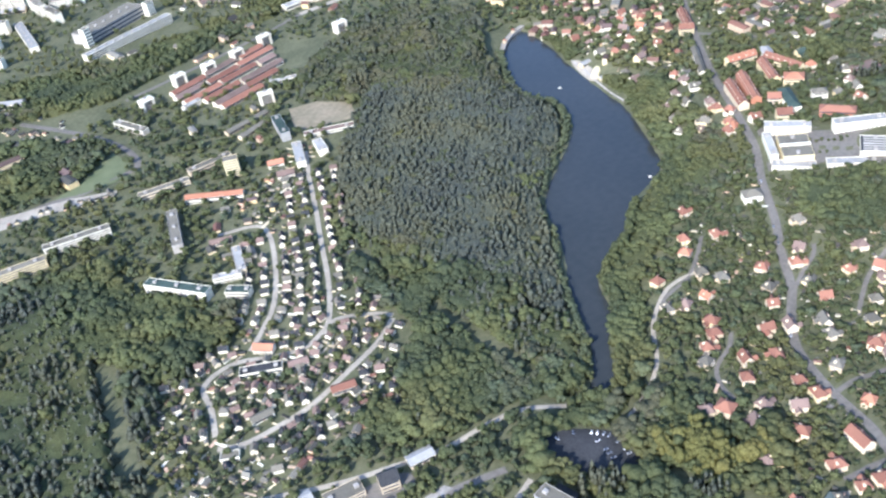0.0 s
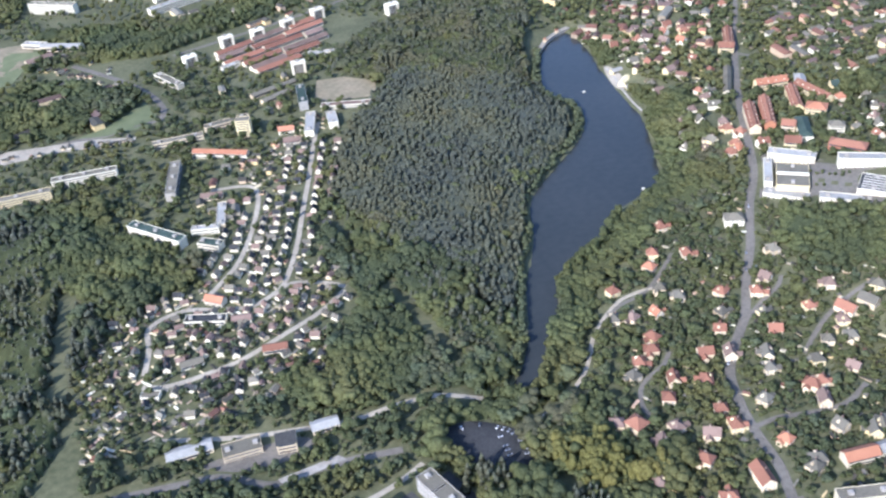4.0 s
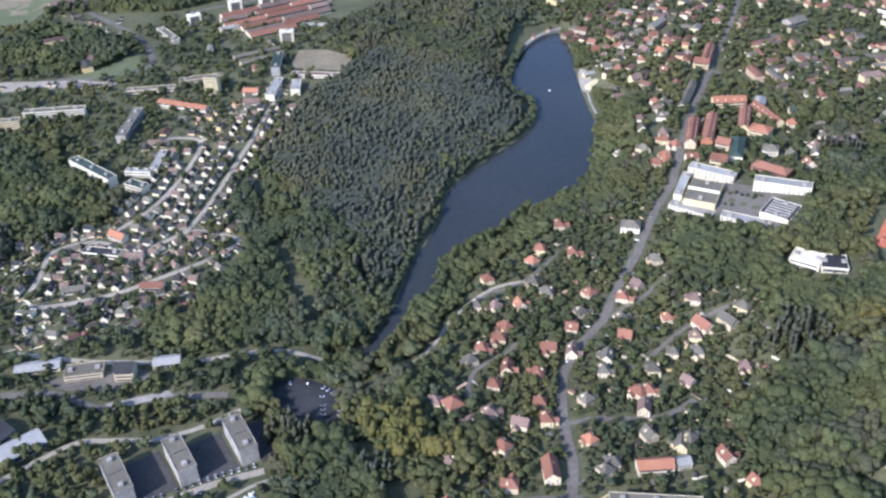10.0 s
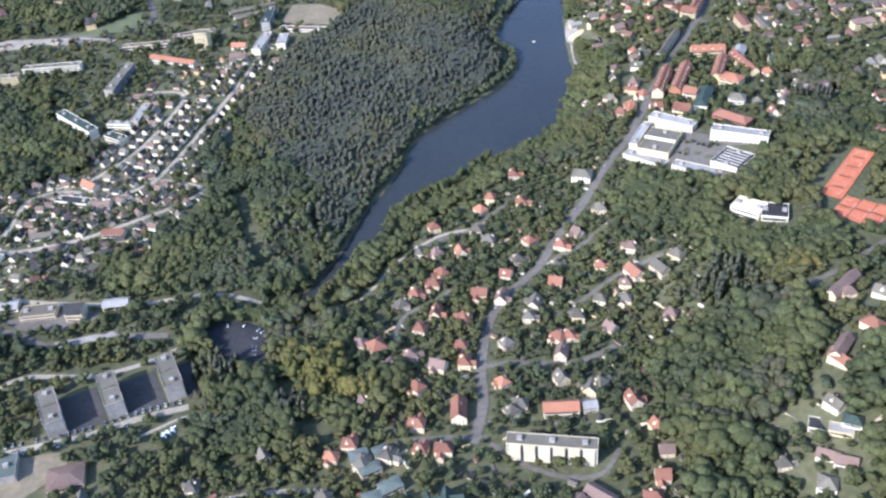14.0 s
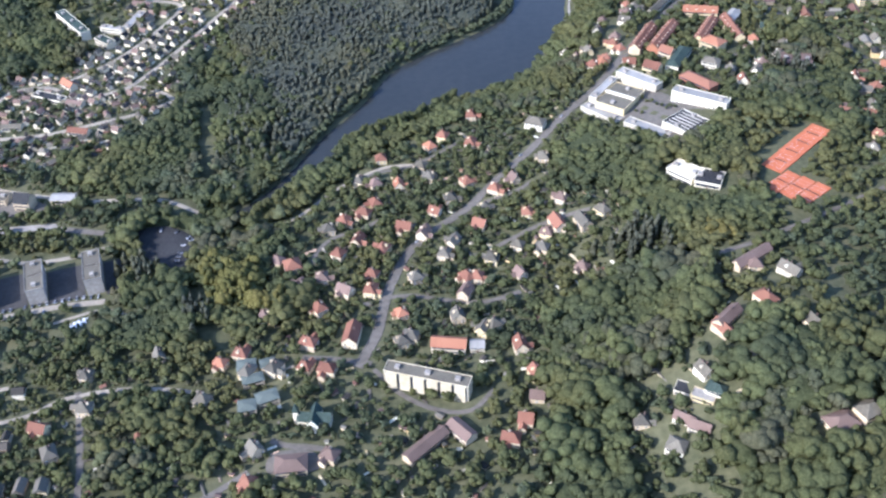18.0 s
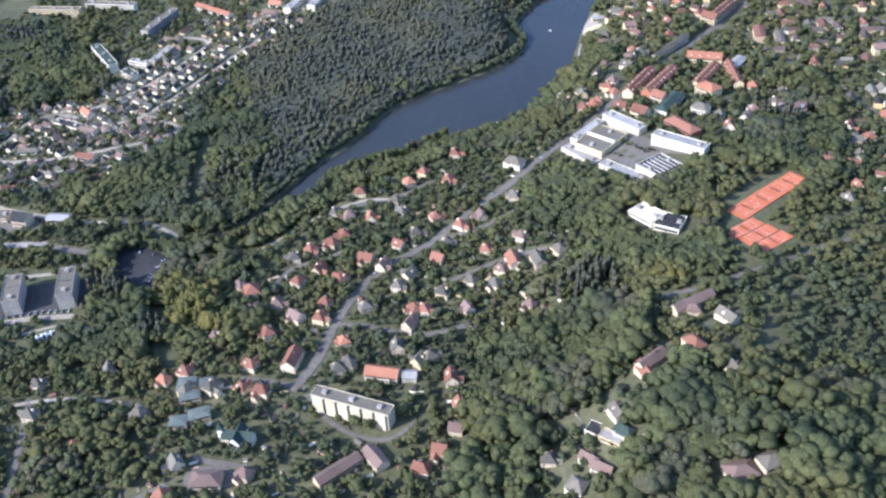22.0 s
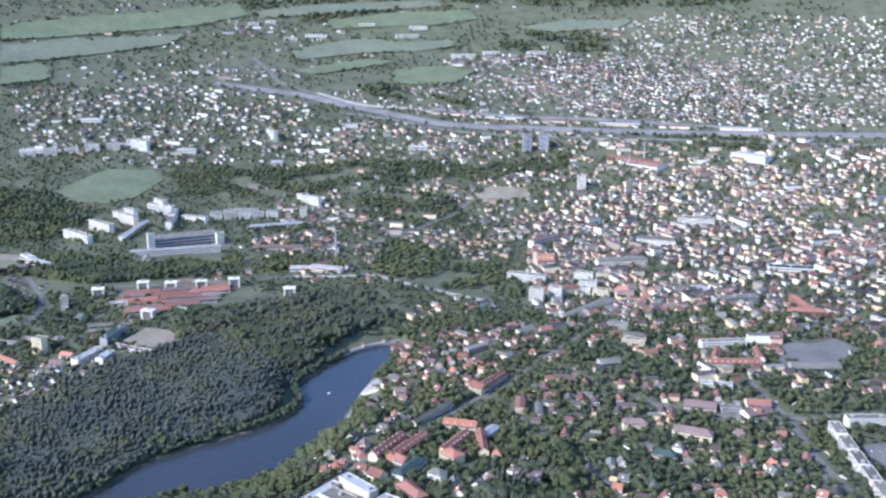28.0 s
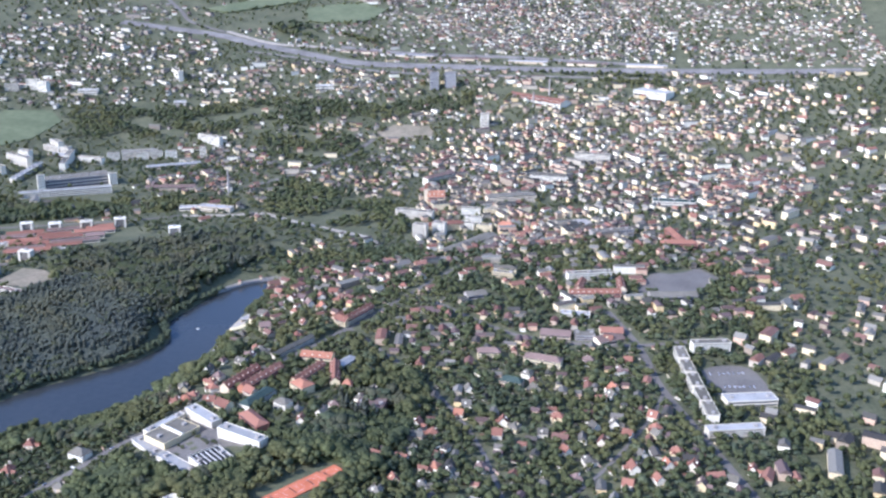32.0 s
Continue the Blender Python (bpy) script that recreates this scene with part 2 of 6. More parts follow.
HILLS += [(250, -650, 34), (-100, -1000, 4), (-700, -600, 8), (450, -400, 20), (-300, -200, 14), (300, 1200, 0), (-300, 1200, 0), (-800, -200, 15), (-900, 400, 8)]


def terrain(x, y):
    """Ground height without the lake's basin."""
    x, y = np.asarray(x, float), np.asarray(y, float)
    top, low = 0.02 * 8.0, 0.02
    for hx, hy, h in HILLS:
        w = np.exp(-((x - hx) ** 2 + (y - hy) ** 2) / (2 * 105.0 ** 2))
        top, low = top + w * h, low + w
    far = np.hypot(x - 150, y + 1250)
    knoll = 38 * np.exp(-((x - 100) / 72) ** 2 / 2 - ((y + 795) / 85) ** 2 / 2)
    knoll += 12 * np.exp(-((x - 130) / 95) ** 2 / 2 - ((y + 430) / 115) ** 2 / 2) - 12 * np.exp(-((x + 25) / 45) ** 2 / 2 - ((y + 625) / 50) ** 2 / 2)
    return knoll + top / low + np.interp(far, [2300, 2900, 3650, 4250, 4480, 4900], [0, 115, 270, 490, 580, 600])


LAKE = [(-3, 133), (-36, 67), (-58, 5), (-44, -38), (-45, -80), (-72, -124), (-118, -165), (-174, -212), (-200, -247),
        (-217, -292), (-238, -332), (-262, -370), (-280, -412), (-299, -452), (-321, -486), (-341, -505), (-327, -517),
        (-303, -492), (-282, -459), (-256, -432), (-233, -380), (-203, -362), (-170, -342), (-128, -302), (-80, -280),
        (-43, -258), (-16, -202), (15, -122), (22, -72), (40, 34), (57, 105), (56, 180)]


def rounded(points, steps=4, closed=False):
    """A smooth line through points (Catmull-Rom)."""
    p = np.array(points, float)
    p = np.vstack([p[-1], p, p[:2]]) if closed else np.vstack([2 * p[0] - p[1], p, 2 * p[-1] - p[-2]])
    out = []
    for a, b, c, d in zip(p, p[1:], p[2:], p[3:]):
        for s in np.arange(steps) / steps:
            out.append(0.5 * (2 * b + (c - a) * s + (2 * a - 5 * b + 4 * c - d) * s ** 2 + (3 * b - a - 3 * c + d) * s ** 3))
    if not closed:
        out.append(p[-2])
    return np.array(out)


def inside(poly, x, y):
    hit = np.zeros(np.shape(x), bool)
    for (ax, ay), (bx, by) in zip(poly, np.roll(poly, -1, axis=0)):
        if ay != by:
            hit ^= ((ay > y) != (by > y)) & (x < (bx - ax) * (y - ay) / (by - ay) + ax)
    return hit


def off_line(line, x, y, closed=False):
    """Distance from a line of points."""
    line = np.asarray(line, float)
    ends = np.roll(line, -1, axis=0) if closed else line[1:]
    best = np.full(np.shape(x), 1e9)
    for (ax, ay), (bx, by) in zip(line, ends):
        dx, dy = bx - ax, by - ay
        s = np.clip(((x - ax) * dx + (y - ay) * dy) / (dx * dx + dy * dy + 1e-9), 0, 1)
        best = np.minimum(best, np.hypot(x - ax - s * dx, y - ay - s * dy))
    return best


SHORE = rounded(LAKE, 4, True)


def ground_z(x, y):
    """Ground height, with the lake's basin pressed in."""
    x, y = np.asarray(x, float), np.asarray(y, float)
    z = terrain(x, y)
    near = (x > -450) & (x < 170) & (y > -620) & (y < 300)
    if np.any(near):
        xs, ys = np.where(near, x, 9e3), np.where(near, y, 9e3)
        d = off_line(SHORE, xs, ys, True)
        d = np.where(inside(SHORE, xs, ys), -d, d)
        s = np.clip(d / 60, 0, 1)
        s = s * s * (3 - 2 * s)
        z = np.where(near, np.where(d < 0, -np.clip(-d / 3, 0, 4), 0.5 + (z - 0.5) * s), z)
    return z


def gz(x, y):
    return float(ground_z(np.array([x]), np.array([y]))[0])


def mesh_object(name, verts, faces, mats, slots=None, smooth=False):
    me = bpy.data.meshes.new(name)
    me.from_pydata(np.asarray(verts).tolist(), [], faces if isinstance(faces, list) else faces.tolist())
    for m in mats if isinstance(mats, (list, tuple)) else [mats]:
        me.materials.append(m)
    if slots is not None:
        me.polygons.foreach_set("material_index", np.asarray(slots, np.int32))
    if smooth:
        me.polygons.foreach_set("use_smooth", np.ones(len(me.polygons), bool))
    me.update()
    return new(name, me)


def lines(*spans):
    return np.unique(np.concatenate([np.arange(a, b, s) for a, b, s in spans]))


gx = lines((-4900, -1500, 170), (-1500, -900, 40), (-900, -420, 14), (-420, 130, 7), (130, 800, 14), (800, 1500, 40), (1500, 5000, 170))
gy = lines((-4900, -1600, 170), (-1600, -900, 40), (-900, -560, 14), (-560, 240, 7), (240, 800, 20), (800, 1500, 45), (1500, 3300, 75), (3300, 5000, 170))
MX, MY = np.meshgrid(gx, gy)
MZ = ground_z(MX, MY)
NX, NY = len(gx), len(gy)
idx = np.arange(NX * NY).reshape(NY, NX)
quads = np.stack([idx[:-1, :-1], idx[:-1, 1:], idx[1:, 1:], idx[1:, :-1]], -1).reshape(-1, 4)
ground = mesh_object("ground", np.stack([MX.ravel(), MY.ravel(), MZ.ravel()], 1), quads, GRASS, smooth=True)
tagged(ground, "rolling green grassland under town and woods", "ground", kind="structure")
water = mesh_object("water", np.c_[SHORE, np.zeros(len(SHORE))], [list(range(len(SHORE)))[::-1]], WATER)
for p in water.data.polygons:
    if p.normal.z < 0:
        p.flip()
tagged(water, "dark blue reservoir with a calm surface", "lake", kind="structure")


# ---- roads ----
ROADS = []


def road(points, width=6.0, mat=ASPHALT, label="grey asphalt road winding between houses and trees", lift=0.35, name="road"):
    line = rounded(points, 6)
    ROADS.append((line, width / 2))
    way = np.gradient(line, axis=0)
    side = np.stack([-way[:, 1], way[:, 0]], 1) / np.linalg.norm(way, axis=1)[:, None]
    v, f = [], []
    for k, o in enumerate((-0.5, -0.17, 0.17, 0.5)):
        e = line + side * width * o
        v.append(np.c_[e, ground_z(e[:, 0], e[:, 1]) + lift + (0.05 if k in (1, 2) else 0)])
    n = len(line)
    for k in range(3):
        f += [[k * n + i, k * n + i + 1, (k + 1) * n + i + 1, (k + 1) * n + i][::-1] for i in range(n - 1)]
    # edges turned down into the ground
    low = np.concatenate([v[0], v[3]])
    low[:, 2] -= 0.8
    v.append(low)
    f += [[i, i + 1, 4 * n + i + 1, 4 * n + i] for i in range(n - 1)]
    f += [[3 * n + i, 3 * n + i + 1, 5 * n + i + 1, 5 * n + i][::-1] for i in range(n - 1)]
    ob = mesh_object(name, np.concatenate(v), f, mat)
    return tagged(ob, label, "road", kind="structure")


road([(-430, -308), (-447, -292), (-478, -277), (-498, -285), (-521, -295), (-551, -287), (-581, -272), (-604, -272), (-624, -285), (-627, -315), (-636, -351)], 5.6, GRAVEL, "pale lane winding through the garden settlement")
road([(-433, -312), (-463, -335), (-504, -353), (-547, -370), (-584, -375), (-617, -375), (-640, -366)], 5.6, GRAVEL, "pale lane winding through the garden settlement")
road([(-499, -289), (-481, -266), (-457, -213), (-432, -142), (-407, -73), (-381, 3), (-361, 54)], 5.6, GRAVEL, "pale lane winding through the garden settlement")
road([(-567, -264), (-544, -241), (-519, -210), (-494, -156), (-473, -90), (-477, -56), (-524, -40)], 5.6, GRAVEL, "pale lane winding through the garden settlement")
road([(-1000, 130), (-763, 176), (-690, 195), (-616, 186), (-584, 192), (-546, 200), (-545, 264), (-576, 350), (-650, 462)], 9)
road([(-500, 420), (-265, 480), (-165, 516)], 7)
road([(-165, 516), (-67, 522), (-16, 534), (60, 480), (200, 390)], 12, GRAVEL, "broad pale main road past the town")
road([(-84, 724), (-20, 794), (46, 904), (160, 1150)], 12)
STREET = [(-206, -718), (-192, -679), (-186, -635), (-169, -582), (-143, -550), (-114, -523), (-84, -481), (-50, -439), (-11, -382), (31, -329), (95, -215), (157, -115), (222, -16)]
road([(222, -16), (290, 81), (370, 210)], 6)
road(STREET, 6.0, label="wide grey asphalt street climbing between villas")
for side_way in (-3.7, 3.7):
    p = rounded(STREET, 2)
    q = np.gradient(p, axis=0)
    road((p + np.stack([-q[:, 1], q[:, 0]], 1) / np.linalg.norm(q, axis=1)[:, None] * side_way).tolist(), 1.2, ASPHALT, "worn pavement beside the street", 0.5, "pavement")
road([(-250, -705), (-223, -708), (-195, -714)], 5)
road([(-118, -529), (-91, -515), (-68, -506), (-55, -495)], 4.2)
road([(-99, -587), (-75, -571), (-51, -558), (-17, -548), (9, -545)], 4.2)
road([(-253, -592), (-250, -573), (-237, -554), (-211, -542), (-196, -529)], 4.2)
road([(-223, -464), (-205, -451), (-171, -444), (-145, -428), (-118, -406)], 4.2)
road([(-184, -638), (-162, -638), (-136, -645), (-104, -648), (-74, -636)], 4.5)
road([(-419, -736), (-408, -771), (-396, -815), (-388, -862)], 5)
road([(-337, -858), (-303, -837), (-277, -816)], 5)
road([(-265, -788), (-253, -793), (-236, -795), (-214, -800)], 5)
road([(-193, -720), (-172, -746), (-145, -763), (-119, -765), (-101, -745)], 4)
road([(59, -643), (80, -634), (112, -624), (141, -610), (188, -585), (258, -544)], 5)
road([(-352, -556), (-340, -553), (-300, -536), (-270, -513), (-240, -473), (-205, -447), (-181, -441), (-155, -444)], 4, GRAVEL, "pale gravel park road among trees")
road([(-640, -436), (-572, -464), (-525, -477), (-478, -487), (-439, -486), (-405, -489), (-366, -506)], 5, GRAVEL, "pale gravel lane along the wooded valley")
road([(-720, -480), (-653, -490), (-624, -495), (-592, -502), (-558, -527), (-527, -527), (-494, -529), (-450, -537)], 7)
road([(-630, -598), (-599, -579), (-570, -566), (-539, -571), (-504, -577), (-468, -570), (-440, -558)], 5, GRAVEL, "pale footpath behind the apartment blocks")
road([(-610, -660), (-547, -652), (-506, -648), (-464, -637), (-425, -632)], 6.6, GRAVEL, "pale concrete access road along the apartment blocks")
road([(-462, -658), (-425, -643), (-400, -651)], 3, GRAVEL, "narrow pale footpath on the grass")
road([(-700, 1990), (-391, 1915), (-271, 1850), (-84, 1766), (93, 1690), (427, 1656), (967, 1579), (1500, 1480)], 40, BALLAST, "broad pale railway yard with tracks", 1.5, "railway_yard")
road([(-260, 1770), (-84, 1720), (93, 1640), (300, 1600), (700, 1560), (1300, 1440)], 11, BALLAST, "pale railway line across the town", 1.5, "railway_line")
road([(19, 1835), (262, 1775), (513, 1745), (700, 1700), (980, 1620)], 22, BALLAST, "pale sidings beside the railway yard", 1.5, "railway_line")
road([(-357, 1950), (-200, 1850), (-60, 1830), (60, 1790)], 18, GRAVEL, "pale goods road beside the railway", 1.5)
road([(-640, 2300), (-547, 2143), (-485, 2027), (-357, 1940)], 14, lift=1.5)
road([(200, -50), (250, -120), (320, -240), (365, -370), (390, -520)], 5)
road([(310, 40), (430, -70), (575, -100), (700, -80)], 8)
road([(560, 0), (585, -110), (590, -220), (610, -360), (630, -480)], 9)
road([(24, -110), (27, -76), (34, -38), (43, 0), (48, 36)], 2.6, CONCRETE, "pale curved quay along the bathing shore", 0.6, "quay")
road([(440, -480), (500, -400), (560, -300), (590, -230)], 4.2)


road([(-536, -746), (-513, -740), (-498, -735), (-474, -730)], 3.6, GRAVEL, "pale lane through the lower district")
road([(-513, -782), (-480, -769), (-450, -759), (-427, -743), (-391, -735), (-357, -735), (-322, -740)], 3.8, GRAVEL, "pale lane through the lower district")


# ---- building helpers ----
FOOT = [(96, -716, 9), (110, -714, 8), (60, -742, 8), (40, -776, 9)]          # x, y, radius of what stands on the ground, and of open lawns beside houses
OPEN = []          # polygons kept free of trees


def part(name, verts, faces, mat, parent, label="", slots=None):
    ob = mesh_object(name, verts, faces, mat, slots)
    ob.parent = parent
    if label:
        tagged(ob, label)
    return ob


def thing(name, x, y, z, turn, label, category, group="", kind=""):
    ob = new(name)
    ob.empty_display_size = 1
    ob.matrix_basis = pose(x, y, z, 0, 0, turn)
    return tagged(ob, label, category, group, kind)


def box(x0, x1, y0, y1, z0, z1):
    v = [(x, y, z) for z in (z0, z1) for x, y in ((x0, y0), (x1, y0), (x1, y1), (x0, y1))]
    return v, [[3, 2, 1, 0], [4, 5, 6, 7], [0, 1, 5, 4], [1, 2, 6, 5], [2, 3, 7, 6], [3, 0, 4, 7]]


def boxes(*list_of):
    v, f = [], []
    for b in list_of:
        bv, bf = box(*b)
        f += [[i + len(v) for i in q] for q in bf]
        v += bv
    return v, f


def prism(section, y0, y1):
    """A closed outline in x, z drawn out along y."""
    n = len(section)
    v = [(x, y0, z) for x, z in section] + [(x, y1, z) for x, z in section]
    f = [[i, (i + 1) % n, n + (i + 1) % n, n + i] for i in range(n)]
    return v, f + [list(range(n))[::-1], list(range(n, 2 * n))]


def gable_roof(w, l, z, rise, over=0.5, thick=0.25):
    a, b, s = w / 2 + over, l / 2 + over, rise / (w / 2) * over
    lo, hi = [(-a, z - s), (0, z + rise), (a, z - s)], [(a, z - s + thick), (0, z + rise + thick * 1.2), (-a, z - s + thick)]
    n = 6
    sec = lo + hi
    v = [(x, -b, q) for x, q in sec] + [(x, b, q) for x, q in sec]
    f = [[i, (i + 1) % n, n + (i + 1) % n, n + i][::-1] for i in range(n)]
    f += [[0, 1, 4, 5], [1, 2, 3, 4], [6, 11, 10, 7], [7, 10, 9, 8]]
    return v, f


def hip_roof(w, l, z, rise, over=0.5, thick=0.22):
    a, b = w / 2 + over, l / 2 + over
    r = max(b - a * 0.95, 0.15)
    v = [(x, y, q) for q in (z, z + thick) for x, y in ((-a, -b), (a, -b), (a, b), (-a, b))] + [(0, -r, z + rise), (0, r, z + rise)]
    return v, [[3, 2, 1, 0], [0, 1, 5, 4], [1, 2, 6, 5], [2, 3, 7, 6], [3, 0, 4, 7], [4, 5, 8], [5, 6, 9, 8], [6, 7, 9], [7, 4, 8, 9]]


WINDOWS = {}


def window(parent, x, y, z, turn, w=1.1, h=1.4):
    key = (w, h)
    if key not in WINDOWS:
        v, f = boxes((-w / 2 - 0.12, w / 2 + 0.12, -0.08, 0.05, -h / 2 - 0.12, h / 2 + 0.12), (-w / 2, w / 2, -0.1, 0.0, -h / 2, h / 2))
        WINDOWS[key] = mesh_object("window", v, f, [PAINT, PANE], [0] * 6 + [1] * 6)
        ob = WINDOWS[key]
    else:
        ob = new("window", WINDOWS[key].data)
    ob.parent = parent
    ob.matrix_basis = pose(x, y, z, 0, 0, turn)
    return ob


MADE = {}
ROOFS = {"r": (RED, "red clay-tiled roof"), "o": (ORANGE, "bright orange tiled roof"), "b": (BROWN, "brown tiled roof"),
         "g": (SLATE, "weathered grey roof"), "w": (GREY, "pale grey roof"), "d": (DARK, "dark roof"), "t": (TEAL, "green copper roof")}


def house(x, y, turn, w=9, l=11, h=5.5, rise=4, roof="r", hip=False, wall=PLASTER, group="hillside villas", where="among garden trees", name="house", wing=0, panes=True):
    key = (w, l, h, rise, roof, hip, wall.name, name, wing, panes)
    z = min(gz(x + a, y + b) for a in (-w / 2, w / 2) for b in (-w / 2, w / 2))
    FOOT.append((x, y, max(w, l) * 0.62))
    if key in MADE:
        return copy_thing(MADE[key], pose(x, y, z, 0, 0, turn))
    mat, words = ROOFS[roof]
    tone = "yellow" if wall is YELLOW else "pale"
    ob = thing(name, x, y, z, turn, f"{tone} plastered {name.replace('_', ' ')} with {words} {where}", "house", group)
    if hip:
        part("wall", *box(-w / 2, w / 2, -l / 2, l / 2, -2.5, h), wall, ob)
        part("roof", *hip_roof(w, l, h, rise), mat, ob, words)
    else:
        part("wall", *prism([(-w / 2, -2.5), (w / 2, -2.5), (w / 2, h), (0, h + rise - 0.05), (-w / 2, h)], -l / 2, l / 2), wall, ob)
        part("roof", *gable_roof(w, l, h, rise), mat, ob, words)
    part("chimney", *boxes((w * 0.14, w * 0.14 + 0.8, 0.5, 1.4, h + rise * 0.3, h + rise + 0.7), (w * 0.14 - 0.1, w * 0.14 + 0.9, 0.4, 1.5, h + rise + 0.7, h + rise + 0.85)), BROWN, ob, "brick chimney")
    part("door", *box(-0.55, 0.55, -l / 2 - 0.06, -l / 2 + 0.1, 0, 2.1), BROWN, ob, "brown wooden door")
    if wing:
        # a lower gabled wing to one side and a dormer in the roof
        s, d = (1, -1)[wing % 2], 3.2 + wing % 3
        v, f = prism([(-2.6, -2.5), (2.6, -2.5), (2.6, h * 0.8), (0, h * 0.8 + 2.2), (-2.6, h * 0.8)], w / 2 - 0.6, w / 2 + d)
        part("wing", [(s * y, x - s * l * 0.15, z) for x, y, z in v], [q[::s] for q in f], wall, ob)
        v, f = gable_roof(5.2, d + 3.2, h * 0.8, 2.2)
        part("wing_roof", [(s * (y + w / 2 + d / 2 - 1.6), x - s * l * 0.15, z) for x, y, z in v], [q[::s] for q in f], mat, ob)
        v, f = prism([(-1.2, h), (1.2, h), (1.2, h + rise * 0.62), (0, h + rise * 0.8), (-1.2, h + rise * 0.62)], 0.8, w * 0.36)
        part("dormer", [(-s * y, x + l * 0.1, z) for x, y, z in v], [q[::-s] for q in f], wall, ob)
    lv = ([1.6, 4.3] if h > 4.5 else [1.6]) if panes else []
    for k in lv:
        for s in (-0.28, 0.28):
            window(ob, s * w, -l / 2, k, 0)
        window(ob, -w / 2, 0.0, k, -90)
        window(ob, w / 2, 0.0, k, 90)
    MADE[key] = ob
    return ob


def block(name, label, p, q, w, h, floors=4, wall=WHITE, roof=GREY, style="flat", rise=4, near=False, category="building", bays=None, group="", bands=True, away=1):
    """A long building whose front foot runs from p to q; it lies on the far side of that line."""
    (ax, ay), (bx, by) = p, q
    if (bx - ax) * (0.5 * (ay + by) + 1250) - (by - ay) * (0.5 * (ax + bx) + 250) < 0:
        ax, ay, bx, by = bx, by, ax, ay
    # +y of the thing points away from the viewer's side
    turn = math.degrees(math.atan2(by - ay, bx - ax))
    l = math.hypot(bx - ax, by - ay)
    nx, ny = -math.sin(radians(turn)), math.cos(radians(turn))
    cx, cy = 0.5 * (ax + bx) + nx * w / 2 * away, 0.5 * (ay + by) + ny * w / 2 * away
    z = min(gz(ax, ay), gz(bx, by), gz(cx, cy))
    for s in np.linspace(-0.5, 0.5, max(2, int(l / w) + 1)):
        FOOT.append((cx + math.cos(radians(turn)) * l * s, cy + math.sin(radians(turn)) * l * s, w * 0.62))
    ob = thing(name, cx, cy, z, turn, label, category, group)
    if style == "gable":
        v, f = prism([(-w / 2, -4), (w / 2, -4), (w / 2, h), (0, h + rise - 0.05), (-w / 2, h)], -l / 2, l / 2)
        part("wall", [(-y, x, k) for x, y, k in v], f, wall, ob)
        v, f = gable_roof(w, l, h, rise, 0.6, 0.3)
        part("roof", [(-y, x, k) for x, y, k in v], f, roof, ob)
    elif style == "hip":
        part("wall", *box(-l / 2, l / 2, -w / 2, w / 2, -4, h), wall, ob)
        v, f = hip_roof(w, l, h, rise, 0.6, 0.3)
        part("roof", [(-y, x, k) for x, y, k in v], f, roof, ob)
    else:
        part("wall", *box(-l / 2, l / 2, -w / 2, w / 2, -4, h), wall, ob)
        part("roof", *box(-l / 2 - 0.2, l / 2 + 0.2, -w / 2 - 0.2, w / 2 + 0.2, h, h + 0.3), roof, ob)
        e = 0.35
        part("parapet", *boxes((-l / 2 - 0.3, l / 2 + 0.3, -w / 2 - 0.3, -w / 2 - 0.3 + e, h - 0.2, h + 0.9), (-l / 2 - 0.3, l / 2 + 0.3, w / 2 + 0.3 - e, w / 2 + 0.3, h - 0.2, h + 0.9),
                               (-l / 2 - 0.3, -l / 2 - 0.3 + e, -w / 2 + 0.06, w / 2 - 0.06, h - 0.2, h + 0.9), (l / 2 + 0.3 - e, l / 2 + 0.3, -w / 2 + 0.06, w / 2 - 0.06, h - 0.2, h + 0.9)), wall, ob)
        if l > 20:
            for s in np.linspace(-0.36, 0.36, max(2, int(l / 22))):
                part("roof_hut", *box(s * l - 2, s * l + 2, -1.8, 1.8, h + 0.3, h + 2.6), CONCRETE, ob)
    if style == "gable" and l > 24 and h >= 9 and floors > 1 and roof in (RED, ORANGE):
        # dormers along both slopes and chimneys on the ridge
        n = int(l / 8)
        for i in range(n):
            x = (i + 0.5) / n * l - l / 2
            for s in (-1, 1):
                dormer = part("dormer", *box(x - 1.2, x + 1.2, min(s * w * 0.18, s * w * 0.36), max(s * w * 0.18, s * w * 0.36), h + rise * 0.25, h + rise * 0.6), WHITE, ob, "white roof dormer")
                part("dormer_roof", *box(x - 1.5, x + 1.5, min(s * w * 0.12, s * w * 0.39), max(s * w * 0.12, s * w * 0.39), h + rise * 0.605, h + rise * 0.68), roof, dormer, "tiled dormer roof")
            if i % 2 == 0:
                part("chimney", *box(x + 2.6, x + 3.6, -0.5, 0.5, h + rise * 0.8, h + rise + 1.4), BROWN, ob, "brick chimney")
    fh = h / max(floors, 1)
    if near:
        n = bays or int(l / 4.4)
        for k in range(floors):
            for i in range(n):
                window(ob, (i + 0.5) / n * l - l / 2, -w / 2, fh * (k + 0.55), 0, 1.7, 1.5)
    elif bands:
        for k in range(floors):
            part("window_band", *box(-l / 2 + 1, l / 2 - 1, -w / 2 - 0.06, -w / 2 + 0.1, fh * (k + 0.32), fh * (k + 0.74)), PANE, ob, "dark strip of windows")
    part("door", *box(-0.8, 0.8, -w / 2 - 0.09, -w / 2 + 0.1, 0, 2.3), BROWN, ob)
    return ob


